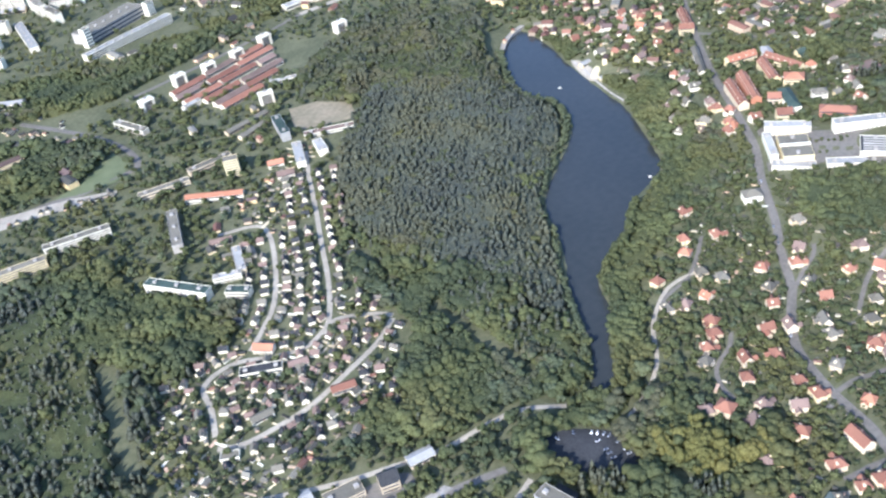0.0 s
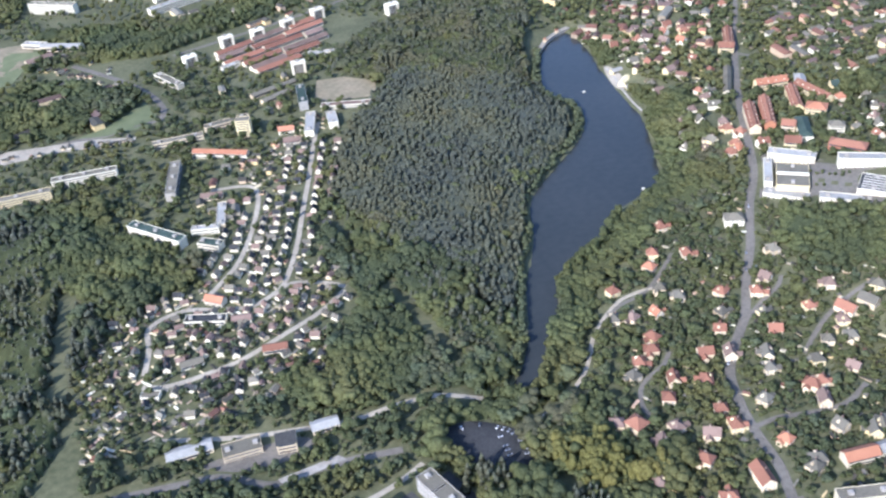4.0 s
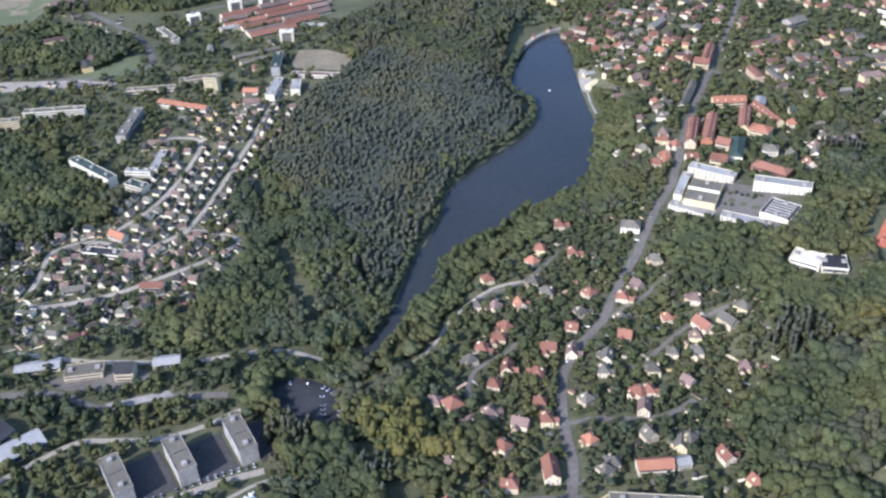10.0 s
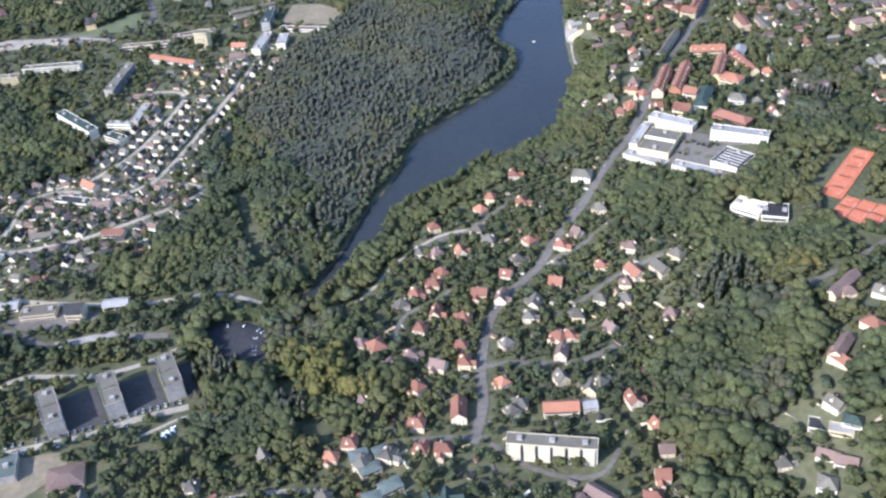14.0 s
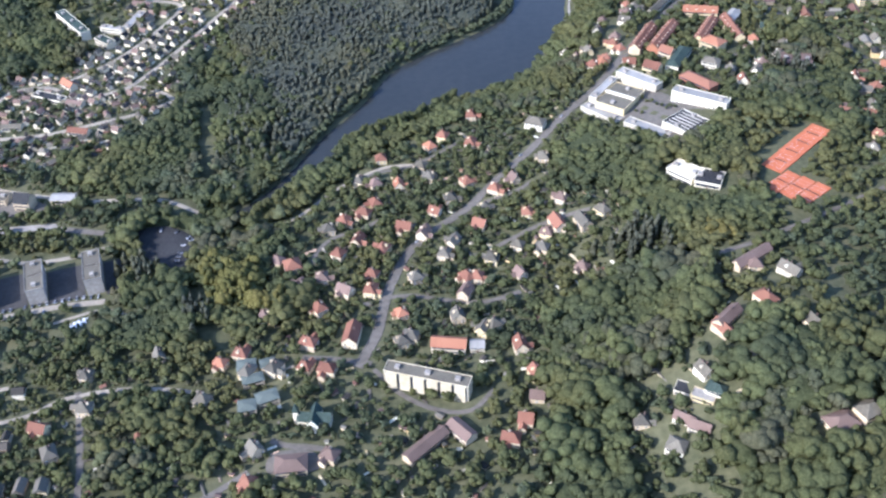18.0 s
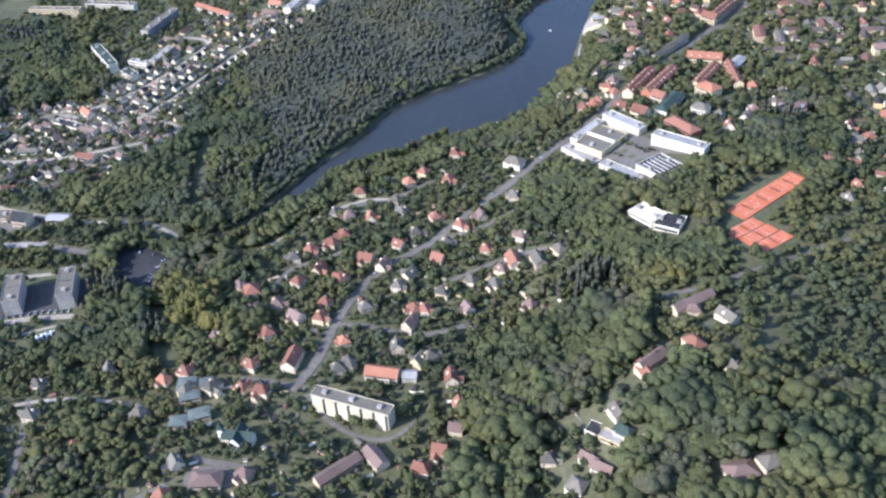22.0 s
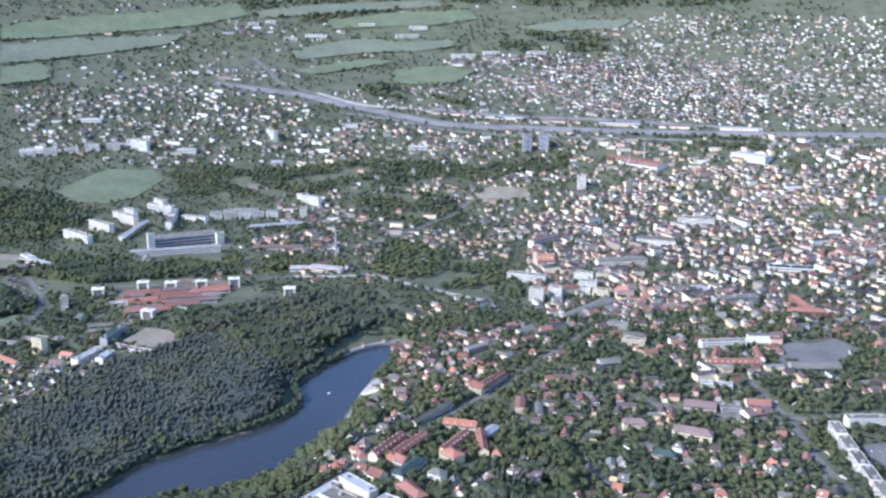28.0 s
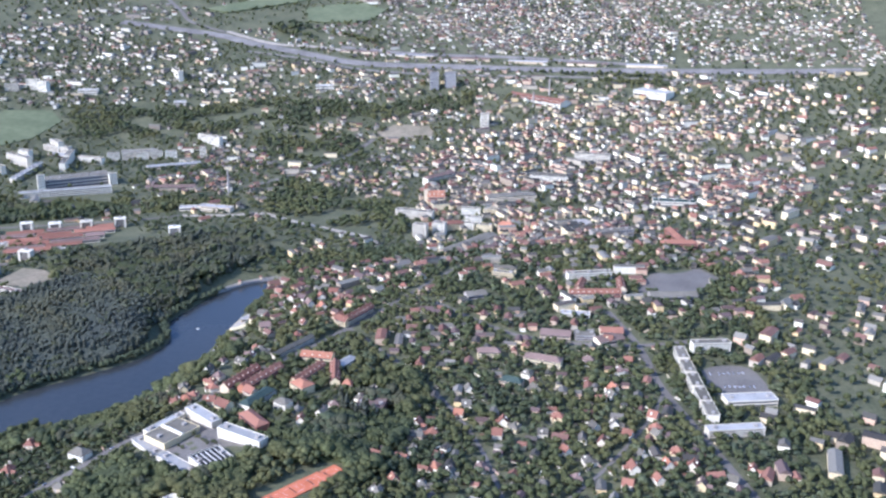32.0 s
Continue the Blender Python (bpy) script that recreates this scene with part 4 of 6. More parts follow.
B("apartment_house", "red-roofed brick apartment house", (110, -349), (134, -379), 15, 11, 3, ORANGE, RED, "hip", 4)
B("apartment_house", "orange-roofed yellow apartment house on the yard", (151, -258), (167, -275), 18, 10, 3, YELLOW, ORANGE, "hip", 5)
B("apartment_house", "dark red roofed row behind the school", (159, -247), (186, -196), 13, 10, 3, YELLOW, RED, "gable", 5)
B("apartment_house", "orange-roofed yellow apartment house", (151, -168), (190, -176), 14, 10, 3, YELLOW, ORANGE, "gable", 5)
B("apartment_house", "yellow row of apartment houses", (190, -186), (195, -241), 12, 10, 3, YELLOW, RED, "gable", 5)
B("apartment_house", "long pale-roofed apartment house on the street", (118, -160), (160, -98), 9, 8, 3, WHITE, GREY, "gable", 3)
B("apartment_house", "red-roofed corner house on the street", (180, -40), (196, -52), 14, 10, 3, YELLOW, RED, "gable", 5)
B("apartment_house", "long red-roofed house on the street", (200, -48), (232, 5), 13, 10, 3, PLASTER, RED, "gable", 5)
B("apartment_house", "pale house with green copper roof by the school", (115, -320), (138, -278), 14, 9, 3, WHITE, TEAL, "hip", 4)
B("apartment_house", "white house with grey roof by the school", (141, -313), (155, -322), 13, 9, 3, WHITE, GREY, "hip", 4)
B("apartment_house", "white house with pale hipped roof above the school", (203, -196), (222, -166), 13, 9, 3, WHITE, PALE_ROOF, "hip", 4)
# the slab on the hillside, with sections set off by dark stairwells
slab = B("apartment_block", "long five-storey cream slab with balcony sections and dark stairwells", (-184, -737), (-121, -757), 11, 16, 6, CREAM, GREY, near=True, bays=20)
for k in range(6):
    x = -32.2 + (k + 0.5) * 64.4 / 6
    for j in range(6):
        part("balcony", *box(x - 4.2, x + 4.2, -7.1, -5.55, 0.4 + 2.6 * j, 2.5 + 2.6 * j), CREAM, slab, "cream balcony front")
    if k:
        part("stairwell", *box(x - 6.4, x - 4.3, -5.75, -5.4, 0.4, 15.4), PANE, slab, "dark glazed stairwell strip")
B("terrace", "brown-roofed wing of an angled low building", (-162, -816), (-136, -790), 10, 6, 2, PLASTER, BROWN, "gable", 3)
B("terrace", "brown-roofed wing of an angled low building", (-138, -783), (-124, -799), 11, 6, 2, PLASTER, BROWN, "gable", 3)
for (p, q) in (((-447, -582), (-432, -629)), ((-494, -594), (-478, -640)), ((-541, -604), (-524, -651))):
    p, q = np.array(p, float), np.array(q, float)
    way = (q - p) / np.linalg.norm(q - p)
    side = np.array((-way[1], way[0]))
    slab = B("apartment_block", "grey panel apartment block with a sloped glazed end", tuple(p), tuple(q - way * 8), 14.5, 16, 5, CONCRETE, GREY, group="three panel blocks", near=True, bays=10, away=0)
    e = max(v.co.x for v in slab.children[0].data.vertices)
    part("sloped_end", *prism([(e, -4), (e + 8, -4), (e + 8, 6), (e + 0.2, 15.8), (e, 15.8)], -7.2, 7.2), CONCRETE, slab, "sloped grey end front")
    for a in (-5.2, -1.2, 2.8):
        part("glass_strip", *prism([(e + 1.4, 14.6), (e + 7.4, 7.0), (e + 7.5, 7.15), (e + 1.5, 14.75)], a, a + 2.4), PANE, slab, "dark glazed strip in the slope")
    for a in (0.15, 0.35, 0.55, 0.75):
        part("roof_strip", *box(-e + 2 * e * a, -e + 2 * e * a + 1.0, -5.5, 4.5, 16.2, 16.65), CONCRETE, slab, "low concrete roof kerb")
    # the court beside the block, its shade put into the dark colour
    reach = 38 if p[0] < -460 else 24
    patch("court", [tuple(p + side * 8), tuple(p + side * reach), tuple(q + side * reach - way * 4), tuple(q + side * 8 - way * 4)], SHADED_COURT, "asphalt court coloured dark for shade beside the apartment block", "court", 0.35, smooth=False)
shop = B("shop_hall", "low shop hall with a pale blue-grey roof", (-602, -692), (-550, -686), 24, 7, 1, CONCRETE, PALE_TEAL, bands=False)
for i in range(4):
    for j in range(2):
        part("skylight", *prism([(-1.2, 7.3), (1.2, 7.3), (0.8, 8.1), (-0.8, 8.1)], -1.2, 1.2), WHITE, shop, "white domed skylight").matrix_basis = pose(-12 + i * 5, -4 + j * 6, 0)
frame_x, frame_y = -441, -660
play = thing("play_frame", frame_x, frame_y, gz(frame_x, frame_y), 35, "white zigzag play frame on the lawn", "play frame")
for i in range(4):
    part("panel", *box(-6 + i * 4, -4.6 + i * 4, -3.5, 3.5, 0, 1.4), PAINT, play)
    part("rail", *box(-5 + i * 4, -1.6 + i * 4, -0.6 + (i % 2) * 2, 0.6 + (i % 2) * 2, 0.2, 1.2), PAINT, play)
OPEN.append(np.array([(-452, -668), (-428, -664), (-430, -650), (-452, -652)], float))
B("shop_hall", "low hall with a broad red-brown roof beside the yard", (-524, -705), (-497, -702), 22, 5, 1, PLASTER, BROWN, "hip", 3)
B("shed", "large dark-roofed industrial shed", (-645, -571), (-620, -546), 26, 7, 1, CONCRETE, DARK, "gable", 3)
B("shed", "large pale-roofed industrial shed", (-626, -584), (-593, -566), 20, 7, 1, CONCRETE, PALE_ROOF, "gable", 3)
B("works", "tall dark works building with a steep roof", (-545, -498), (-529, -501), 14, 11, 3, PLASTER, DARK, "gable", 6)
B("works", "long low works hall with a white roof", (-632, -470), (-594, -471), 13, 5, 1, PLASTER, PALE_ROOF, "gable", 2)
B("works", "flat grey-roofed works building", (-588, -488), (-556, -490), 16, 6, 2, PLASTER, GREY)
B("works", "low pale works building", (-513, -490), (-490, -491), 12, 5, 1, PLASTER, PALE_ROOF, "gable", 2)
B("pavilion", "white flat-roofed pavilion in the woods", (66, -516), (85, -535), 20, 8, 2, WHITE, WHITE)
B("pavilion", "dark-roofed pavilion wing in the woods", (87, -537), (108, -546), 22, 6, 1, WHITE, DARK)
OPEN.append(np.array([(59, -524), (86, -553), (116, -554), (115, -523), (83, -503)], float))
OPEN.append(np.array([(-550, -655), (-418, -630), (-412, -590), (-445, -572), (-548, -596)], float))
for p, q, w in (((-298, -724), (-284, -722), 12), ((-280, -721), (-269, -718), 9), ((-291, -738), (-276, -733), 9), ((-277, -758), (-262, -752), 11), ((-291, -765), (-278, -763), 11)):
    B("green_roof_house", "low house with a pale green sheet roof", p, q, w, 6, 2, PLASTER, PALE_TEAL, "hip", 1.6, group="green-roofed houses")
church = B("church", "white church with crossing gables and dark green roof", (-246, -776), (-222, -778), 9, 7, 2, WHITE, TEAL, "gable", 5, bands=False)
part("transept", *prism([(-4.2, -3), (4.2, -3), (4.2, 7.5), (0, 13), (-4.2, 7.5)], -10, 9), WHITE, church, "white transept with a steep gable")
part("transept_roof", *gable_roof(8.4, 18, 7.5, 5.6, 0.3), TEAL, church)
part("tower", *box(-15.5, -11.5, -2, 2, -3, 13), WHITE, church, "square white tower")
v, f = hip_roof(4, 4, 13, 8, 0.4)
part("spire", [(x - 13.5, y, z) for x, y, z in v], f, TEAL, church, "green copper spire")
B("inn", "large brown-roofed house at the crossing", (-257, -822), (-235, -820), 15, 6, 2, PLASTER, BROWN, "hip", 4)
B("villa", "large white villa with a grey mansard roof", (-54, -402), (-37, -410), 14, 9, 3, WHITE, GREY, "hip", 5, near=True)
villa = B("villa", "long red-roofed villa with a low cross wing among trees", (67, -734), (85, -716), 9.5, 7, 2, PLASTER, BROWN, "gable", 4)
part("front_wing", *prism([(-5, -3), (5, -3), (5, 5), (0, 8.6), (-5, 5)], -13, 4.6), PLASTER, villa, "pale gabled front wing").matrix_basis = pose(-9, 0, 0, 0, 0, -20)
part("wing_roof", *gable_roof(10, 17.6, 5.1, 3.7, 0.5), RED, villa, "red tiled wing roof").matrix_basis = pose(-10.4, -3.95, 0, 0, 0, -20)
part("chimney", *box(3, 4.2, -0.6, 0.6, 9, 12.6), BROWN, villa)
B("terrace", "white terrace with an orange tiled roof", (-149, -704), (-122, -708), 12, 7, 2, WHITE, ORANGE, "gable", 4)
B("terrace", "white annex with a pale roof", (-118, -706), (-107, -706), 10, 5, 2, WHITE, PALE_ROOF, "gable", 3)
B("beach_house", "yellowish bathing house at the beach", (44, 4), (60, 6), 9, 5, 1, YELLOW, PALE_ROOF, "gable", 2)
B("beach_house", "yellow cafe at the beach", (36, -46), (48, -50), 9, 4, 1, YELLOW, PALE_ROOF, "gable", 2)
spire = B("church", "church with a bright red tiled roof", (301, 624), (335, 626), 16, 13, 2, PLASTER, ORANGE, "gable", 11)
part("tower", *box(-24, -16.5, -4, 4, -3, 28), PLASTER, spire)
v, f = hip_roof(7.5, 8, 28, 12, 0.4)
part("spire", [(x - 20.2, y, z) for x, y, z in v], f, RED, spire)
for k, (x, y, h) in enumerate(((-103, 657, 55), (625, 1420, 45), (575, 1350, 40))):
    st = thing("factory_chimney", x, y, gz(x, y), 0, "tall slender pale factory chimney", "chimney", "factory chimneys")
    n = 10
    ring = [(math.cos(2 * math.pi * i / n), math.sin(2 * math.pi * i / n)) for i in range(n)]
    v = [(a * r, b * r, z) for r, z in ((2.6, -2), (1.8, h)) for a, b in ring]
    part("stack", v, [[i, (i + 1) % n, n + (i + 1) % n, n + i] for i in range(n)] + [list(range(n, 2 * n))], CONCRETE, st)

B("villa", "long white-fronted house with a pale roof terrace", (33, -789), (47, -797), 9, 7, 2, YELLOW, CONCRETE)
B("garage", "flat dark-roofed garage wing behind the white house", (24, -778), (37, -785), 11, 4, 1, WHITE, DARK)
patch("forecourt", [(70, -758), (86, -762), (84, -778), (68, -772)], ASPHALT, "grey asphalt parking place among the trees", "yard", 0.35)
B("villa", "brown-roofed house with white gables in a group", (19, -802), (31, -810), 8, 6, 2, WHITE, BROWN, "gable", 4)
B("villa", "brown-roofed house with white gables in a group", (27, -812), (40, -819), 8, 6, 2, WHITE, BROWN, "gable", 4)
B("villa", "small house with a green copper roof beside a lawn", (43, -787), (54, -794), 10, 7, 2, WHITE, TEAL, "hip", 4)
B("villa", "grey-roofed white corner house in a group", (10, -825), (21, -831), 12, 7, 2, WHITE, GREY, "hip", 5)
B("terrace", "long row of brick houses with red-brown roofs", (97, -662), (128, -640), 9, 6, 2, PLASTER, BROWN, "gable", 4)
B("villa", "large brown-roofed house in a wooded garden", (115, -839), (134, -832), 15, 7, 2, PLASTER, BROWN, "hip", 5)
B("villa", "grey-roofed house in a wooded garden", (137, -831), (152, -824), 13, 7, 2, PLASTER, GREY, "hip", 5)
B("town_block", "long yellow house with a flat roof among trees", (403, 128), (435, 119), 12, 10, 3, YELLOW, GREY)
B("long_hall", "low grey hall among garden trees", (365, 40), (393, 49), 20, 6, 1, CONCRETE, GREY, "gable", 3)
B("long_hall", "low red-brown roofed hall beside a yard", (534, -104), (569, -89), 22, 6, 1, PLASTER, BROWN, "gable", 3)
B("office_hall", "large blue-roofed hall in the town", (747, 600), (829, 587), 26, 10, 2, WHITE, TEAL)
B("town_block", "broad brick block with a red roof in the town", (700, 300), (760, 299), 16, 13, 4, ORANGE, RED, "hip", 5)
B("town_block", "tall brick block with a red roof in the town", (726, 400), (734, 330), 15, 14, 4, ORANGE, RED, "hip", 5)
B("town_block", "long grey-roofed block of offices in the town", (590, 350), (665, 366), 18, 14, 4, CONCRETE, GREY)
B("town_block", "long yellow block with a red roof in the town", (300, 420), (370, 440), 15, 13, 4, YELLOW, RED, "hip", 5)
B("town_block", "white corner block with a flat roof in the town", (240, 520), (310, 500), 16, 15, 5, WHITE, GREY)
B("town_block", "long pale block with a dark roof in the town", (420, 620), (520, 640), 16, 15, 5, PLASTER, SLATE, "hip", 5)
B("town_block", "long white block in the dense town", (520, 800), (600, 780), 16, 16, 5, WHITE, SLATE, "hip", 5)
B("town_block", "long white block in the dense town", (300, 760), (360, 820), 16, 15, 5, WHITE, BROWN, "hip", 5)
B("town_block", "pale flat-roofed block in the dense town", (640, 980), (720, 960), 22, 18, 6, WHITE, GREY)
patch("car_park", [(612, 70), (700, 66), (755, 140), (735, 185), (650, 150)], ASPHALT, "grey asphalt yard and car park in the town", "car park", 0.4, smooth=False)
B("market_hall", "long low grey hall beside the town car park", (628, 36), (696, 40), 22, 8, 1, CONCRETE, GREY, "gable", 3)
patch("yard", [(-830, 620), (-710, 600), (-702, 520), (-740, 480), (-790, 490), (-850, 520)], TAN, "bare tan building yard with sand heaps", "yard", 0.8, smooth=False)
B("depot", "long white hall at the bare yard", (-722, 585), (-690, 560), 14, 7, 1, WHITE, PALE_ROOF)
patch("yard", [(-800, 200), (-752, 212), (-640, 184), (-586, 158), (-592, 146), (-690, 172), (-800, 178)], GRAVEL, "pale strip of garages and bare ground", "yard", 0.4, smooth=False)
patch("meadow", [(-660, 200), (-610, 222), (-562, 268), (-552, 210), (-580, 182), (-630, 186)], MEADOW, "green grass slope beside the road", "meadow", 0.4, smooth=False)
for p, q, h in (((-603, 995), (-537, 968), 21), ((-532, 962), (-522, 900), 21), ((-518, 890), (-508, 830), 19), ((-500, 925), (-440, 905), 15), ((-640, 940), (-612, 925), 22), ((-420, 990), (-340, 1010), 17)):
    B("apartment_block", "tall pale panel block on the far estate", p, q, 13, h, 7, WHITE, GREY, group="far panel blocks")
for k in range(6):
    x, y = -1015 + k * 47, 1239 + k * 26
    B("apartment_block", "long pale panel block in a row beyond the meadow", (x, y), (x + 34, y + 8), 13, (17, 20, 17, 22, 19, 26)[k], 7, WHITE, GREY, group="far panel blocks")
B("apartment_block", "tall pale panel slab beyond the meadow", (-775, 1372), (-720, 1352), 14, 30, 9, WHITE, GREY, group="far panel blocks")
B("apartment_block", "tall pale panel slab turned end-on", (-440, 1560), (-405, 1500), 14, 30, 9, WHITE, GREY, group="far panel blocks")
patch("square", [(540, 500), (600, 515), (620, 470), (560, 455)], CONCRETE, "pale paved town square", "square", 0.4, smooth=False)
B("long_hall", "long pale industrial hall among works", (-585, 968), (-542, 950), 16, 8, 1, PLASTER, PALE_ROOF, "gable", 3)
B("long_hall", "very long white industrial hall among works", (-561, 880), (-562, 730), 15, 9, 2, WHITE, PALE_ROOF)
B("long_hall", "long white flat hall at the main road", (-176, 546), (-110, 552), 16, 7, 1, WHITE, PALE_ROOF)
B("terrace", "pale terrace beside the wooded slope", (-538, 345), (-512, 285), 11, 8, 2, WHITE, GREY)
for k in range(6):
    B("goods_shed", "long pale goods shed beside the railway", (20 + k * 170, 1790 - k * 33), (135 + k * 170, 1770 - k * 33), 16, 7, 1, PLASTER, PALE_ROOF if k % 2 else BROWN, "gable", 3, bands=False, group="goods sheds")

# ---- villas on the east hillside ----
VILLAS = [(-199, -432, "r"), (-150, -417, "o"), (-137, -400, "r"), (-107, -365, "r"), (-109, -418, "r"), (-159, -450, "w"), (-180, -480, "o"), (-218, -468, "g"),
          (-203, -476, "b"), (-201, -509, "r"), (-211, -523, "r"), (-229, -533, "r"), (-242, -546, "g"), (-214, -565, "r"), (-230, -583, "r"), (-173, -549, "r"),
          (-191, -579, "r"), (-199, -612, "r"), (-199, -632, "r"), (-242, -614, "b"), (-221, -632, "b"), (-261, -624, "b"), (-283, -590, "b"), (-241, -653, "r")]
VILLAS_2 = [(-173, -662, "o"), (-162, -619, "g"), (-110, -622, "r"), (-105, -554, "r"), (-115, -486, "r"), (-131, -511, "g"), (-145, -529, "r"), (-70, -491, "b"),
            (-89, -504, "r"), (-40, -461, "w"), (-62, -544, "r"), (-129, -576, "g"), (-137, -590, "g"), (-73, -584, "w"), (-47, -571, "b"), (-34, -565, "r"),
            (-52, -588, "g"), (-99, -680, "w"), (-165, -689, "g"), (34, -183, "b"), (28, -251, "w"), (39, -289, "o"), (57, -243, "r"), (20, -209, "w")]
VILLAS_3 = [(-1, -796, "g"), (-246, -693, "r"), (-246, -719, "r"), (-229, -722, "r"), (-172, -695, "g"), (-107, -684, "g"), (-79, -704, "r"), (-69, -735, "r"), (-70, -758, "b"),
            (-80, -780, "r"), (-92, -797, "r"), (-127, -669, "g"), (-73, -618, "b"), (-20, -614, "b"), (4, -554, "w"), 
            (110, -657, "b"), (129, -741, "w"), (-96, -600, "g")]
VILLAS_4 = [(-290, -723, "g"), (-270, -719, "g"), (-275, -829, "r"), (-220, -806, "b"), (-415, -722, "g"), (-407, -757, "w"), (-421, -799, "g"), 
            (-435, -776, "r"), (-320, -751, "w"), (-274, -800, "g"), (-363, -703, "g"), (-313, -713, "o"), (-298, -703, "r"), 
            (-118, -622, "r"), (-155, -560, "b"), (-100, -530, "g"), (-30, -530, "b"), (-120, -640, "b"), (-285, -660, "b"), (-150, -470, "g")]
NORTH = [(158, 17, "o"), (139, -42, "r"), (84, -21, "r"), (136, -86, "r"), (90, -132, "r"), (63, -258, "r"), (111, 51, "r"), (152, 53, "r"), (117, 80, "b"), (122, 0, "r"),
         (82, 72, "r"), (83, 38, "b"), (168, 74, "r"), (60, -69, "w"), (56, -92, "b"), (294, 126, "b"), (270, 87, "r"), (100, 20, "b"), (138, 30, "b"), (180, 40, "r"), (75, 5, "g")]
NORTH += [(42, -184, "w"), (28, -256, "w"), (55, -172, "b"), (14, -266, "b"), (62, -226, "b"), (45, -277, "r"), (29, -292, "r"), (67, -295, "r"), (80, -180, "g"), (6, -234, "w"), (45, -204, "w"), (87, -155, "b"), (98, -140, "g")]
NORTH += [(216, -241, "o"), (207, -308, "b"), (196, -329, "w"), (247, -253, "w"), (234, -279, "w"), (256, -226, "r"), (169, -326, "g"), (176, -350, "r"), (241, -202, "t")]
FAR_EAST = [(263, -487, "w"), (279, -461, "r"), (296, -395, "w"), (285, -417, "r"), (306, -465, "g"), (318, -427, "o"), (316, -353, "r"), (333, -436, "g"), (364, -421, "b"), (393, -321, "r"),
            (385, -350, "r"), (405, -334, "w"), (434, -346, "g"), (454, -308, "r"), (491, -334, "g"), (495, -364, "r"), (474, -405, "g"), (458, -439, "b"), (530, -230, "o"), (524, -247, "w"),
            (558, -334, "r"), (561, -305, "r"), (556, -347, "w"), (531, -393, "g"), (518, -418, "r")]
FAR_EAST_2 = [(507, -448, "r"), (539, -439, "r"), (554, -410, "o"), (579, -415, "r"), (579, -448, "b"), (612, -440, "w"), (638, -419, "r"), (569, -385, "r"), (514, -326, "w"), (525, -347, "r"),
              (430, -190, "w"), (436, -232, "w"), (358, -233, "w"), (354, -279, "g"), (424, -451, "g"), (454, -384, "r"), (545, -180, "b"), (511, -150, "b"), (561, -150, "r"), (546, -90, "r"), (345, -300, "o"), (299, -333, "r")]
rnd = random.Random(4)
SHAPES = [(10.2, 12, 5.8, 5), (10.8, 10.8, 6.2, 5.8), (10.2, 13.5, 6.2, 5), (9.2, 10.8, 5.4, 4.8)]
for group, rows in (("hillside villas", VILLAS + VILLAS_2 + VILLAS_3 + VILLAS_4), ("lakeside houses", NORTH), ("far villas", FAR_EAST + FAR_EAST_2)):
    for x, y, c in rows:
        w, l, h, rise = rnd.choice(SHAPES)
        ob = house(x, y, rnd.choice((-25, -10, 15, 30, 65, 80)) + rnd.uniform(-8, 8), w, l, h, rise, c, rnd.random() < (0.66 if group == "hillside villas" else 0.35), YELLOW if rnd.random() < 0.2 else PLASTER if group == "hillside villas" else WHITE, wing=rnd.choice((0, 1, 2, 3, 4, 5)), panes=group == "hillside villas")
        tagged(ob, group=group)
house(-269, -598, 20, 14, 15, 7, 6, "r", True, where="beside the wood")
house(-212, -686, -8, 12, 22, 7, 5, "r", where="on the street")
house(-36, -562, 20, 12, 18, 7, 5, "r", where="on the row")
house(-14, -564, 22, 11, 17, 7, 5, "g", where="on the row")
for x, y, turn, w, l in ((47, -768, 25, 10, 13), (134, -668, 40, 11, 17)):
    ob = house(x, y, turn, w, l, 7, 4.5, "w", False, WHITE, where="in a wooded garden", wing=2)
    tagged(ob, "white house with a pale roof in a wooded garden")
    part("porch", *boxes((w / 2, w / 2 + 2.4, -3, 3, -2, 3.2), (w / 2 - 0.1, w / 2 + 2.7, -3.3, 3.3, 3.2, 3.5)), WHITE, ob, "white porch with a flat roof")
    part("chimney", *box(-0.6, 0.6, l * 0.2, l * 0.2 + 1.2, 8, 12.6), BROWN, ob)
house(105, -705, 30, 12, 16, 7, 5, "r", True, where="in a garden")


def along(line, gap, off, jitter=1.5):
    """Places and headings beside a road."""
    p = rounded(line, 8)
    step = np.r_[0, np.cumsum(np.linalg.norm(np.diff(p, axis=0), axis=1))]
    out = []
    for s in np.arange(gap / 2, step[-1], gap):
        x, y = np.interp(s, step, p[:, 0]), np.interp(s, step, p[:, 1])
        x2, y2 = np.interp(s + 1, step, p[:, 0]), np.interp(s + 1, step, p[:, 1])
        a = math.atan2(y2 - y, x2 - x)
        out.append((x - math.sin(a) * off + rnd.uniform(-jitter, jitter), y + math.cos(a) * off + rnd.uniform(-jitter, jitter), math.degrees(a)))
    return out


def clear(x, y, r, roads=0.0):
    if any(math.hypot(x - a, y - b) < r + c * 0.9 for a, b, c in FOOT):
        return False
    return not any(off_line(l, np.array([x]), np.array([y]))[0] < w + roads for l, w in ROADS)


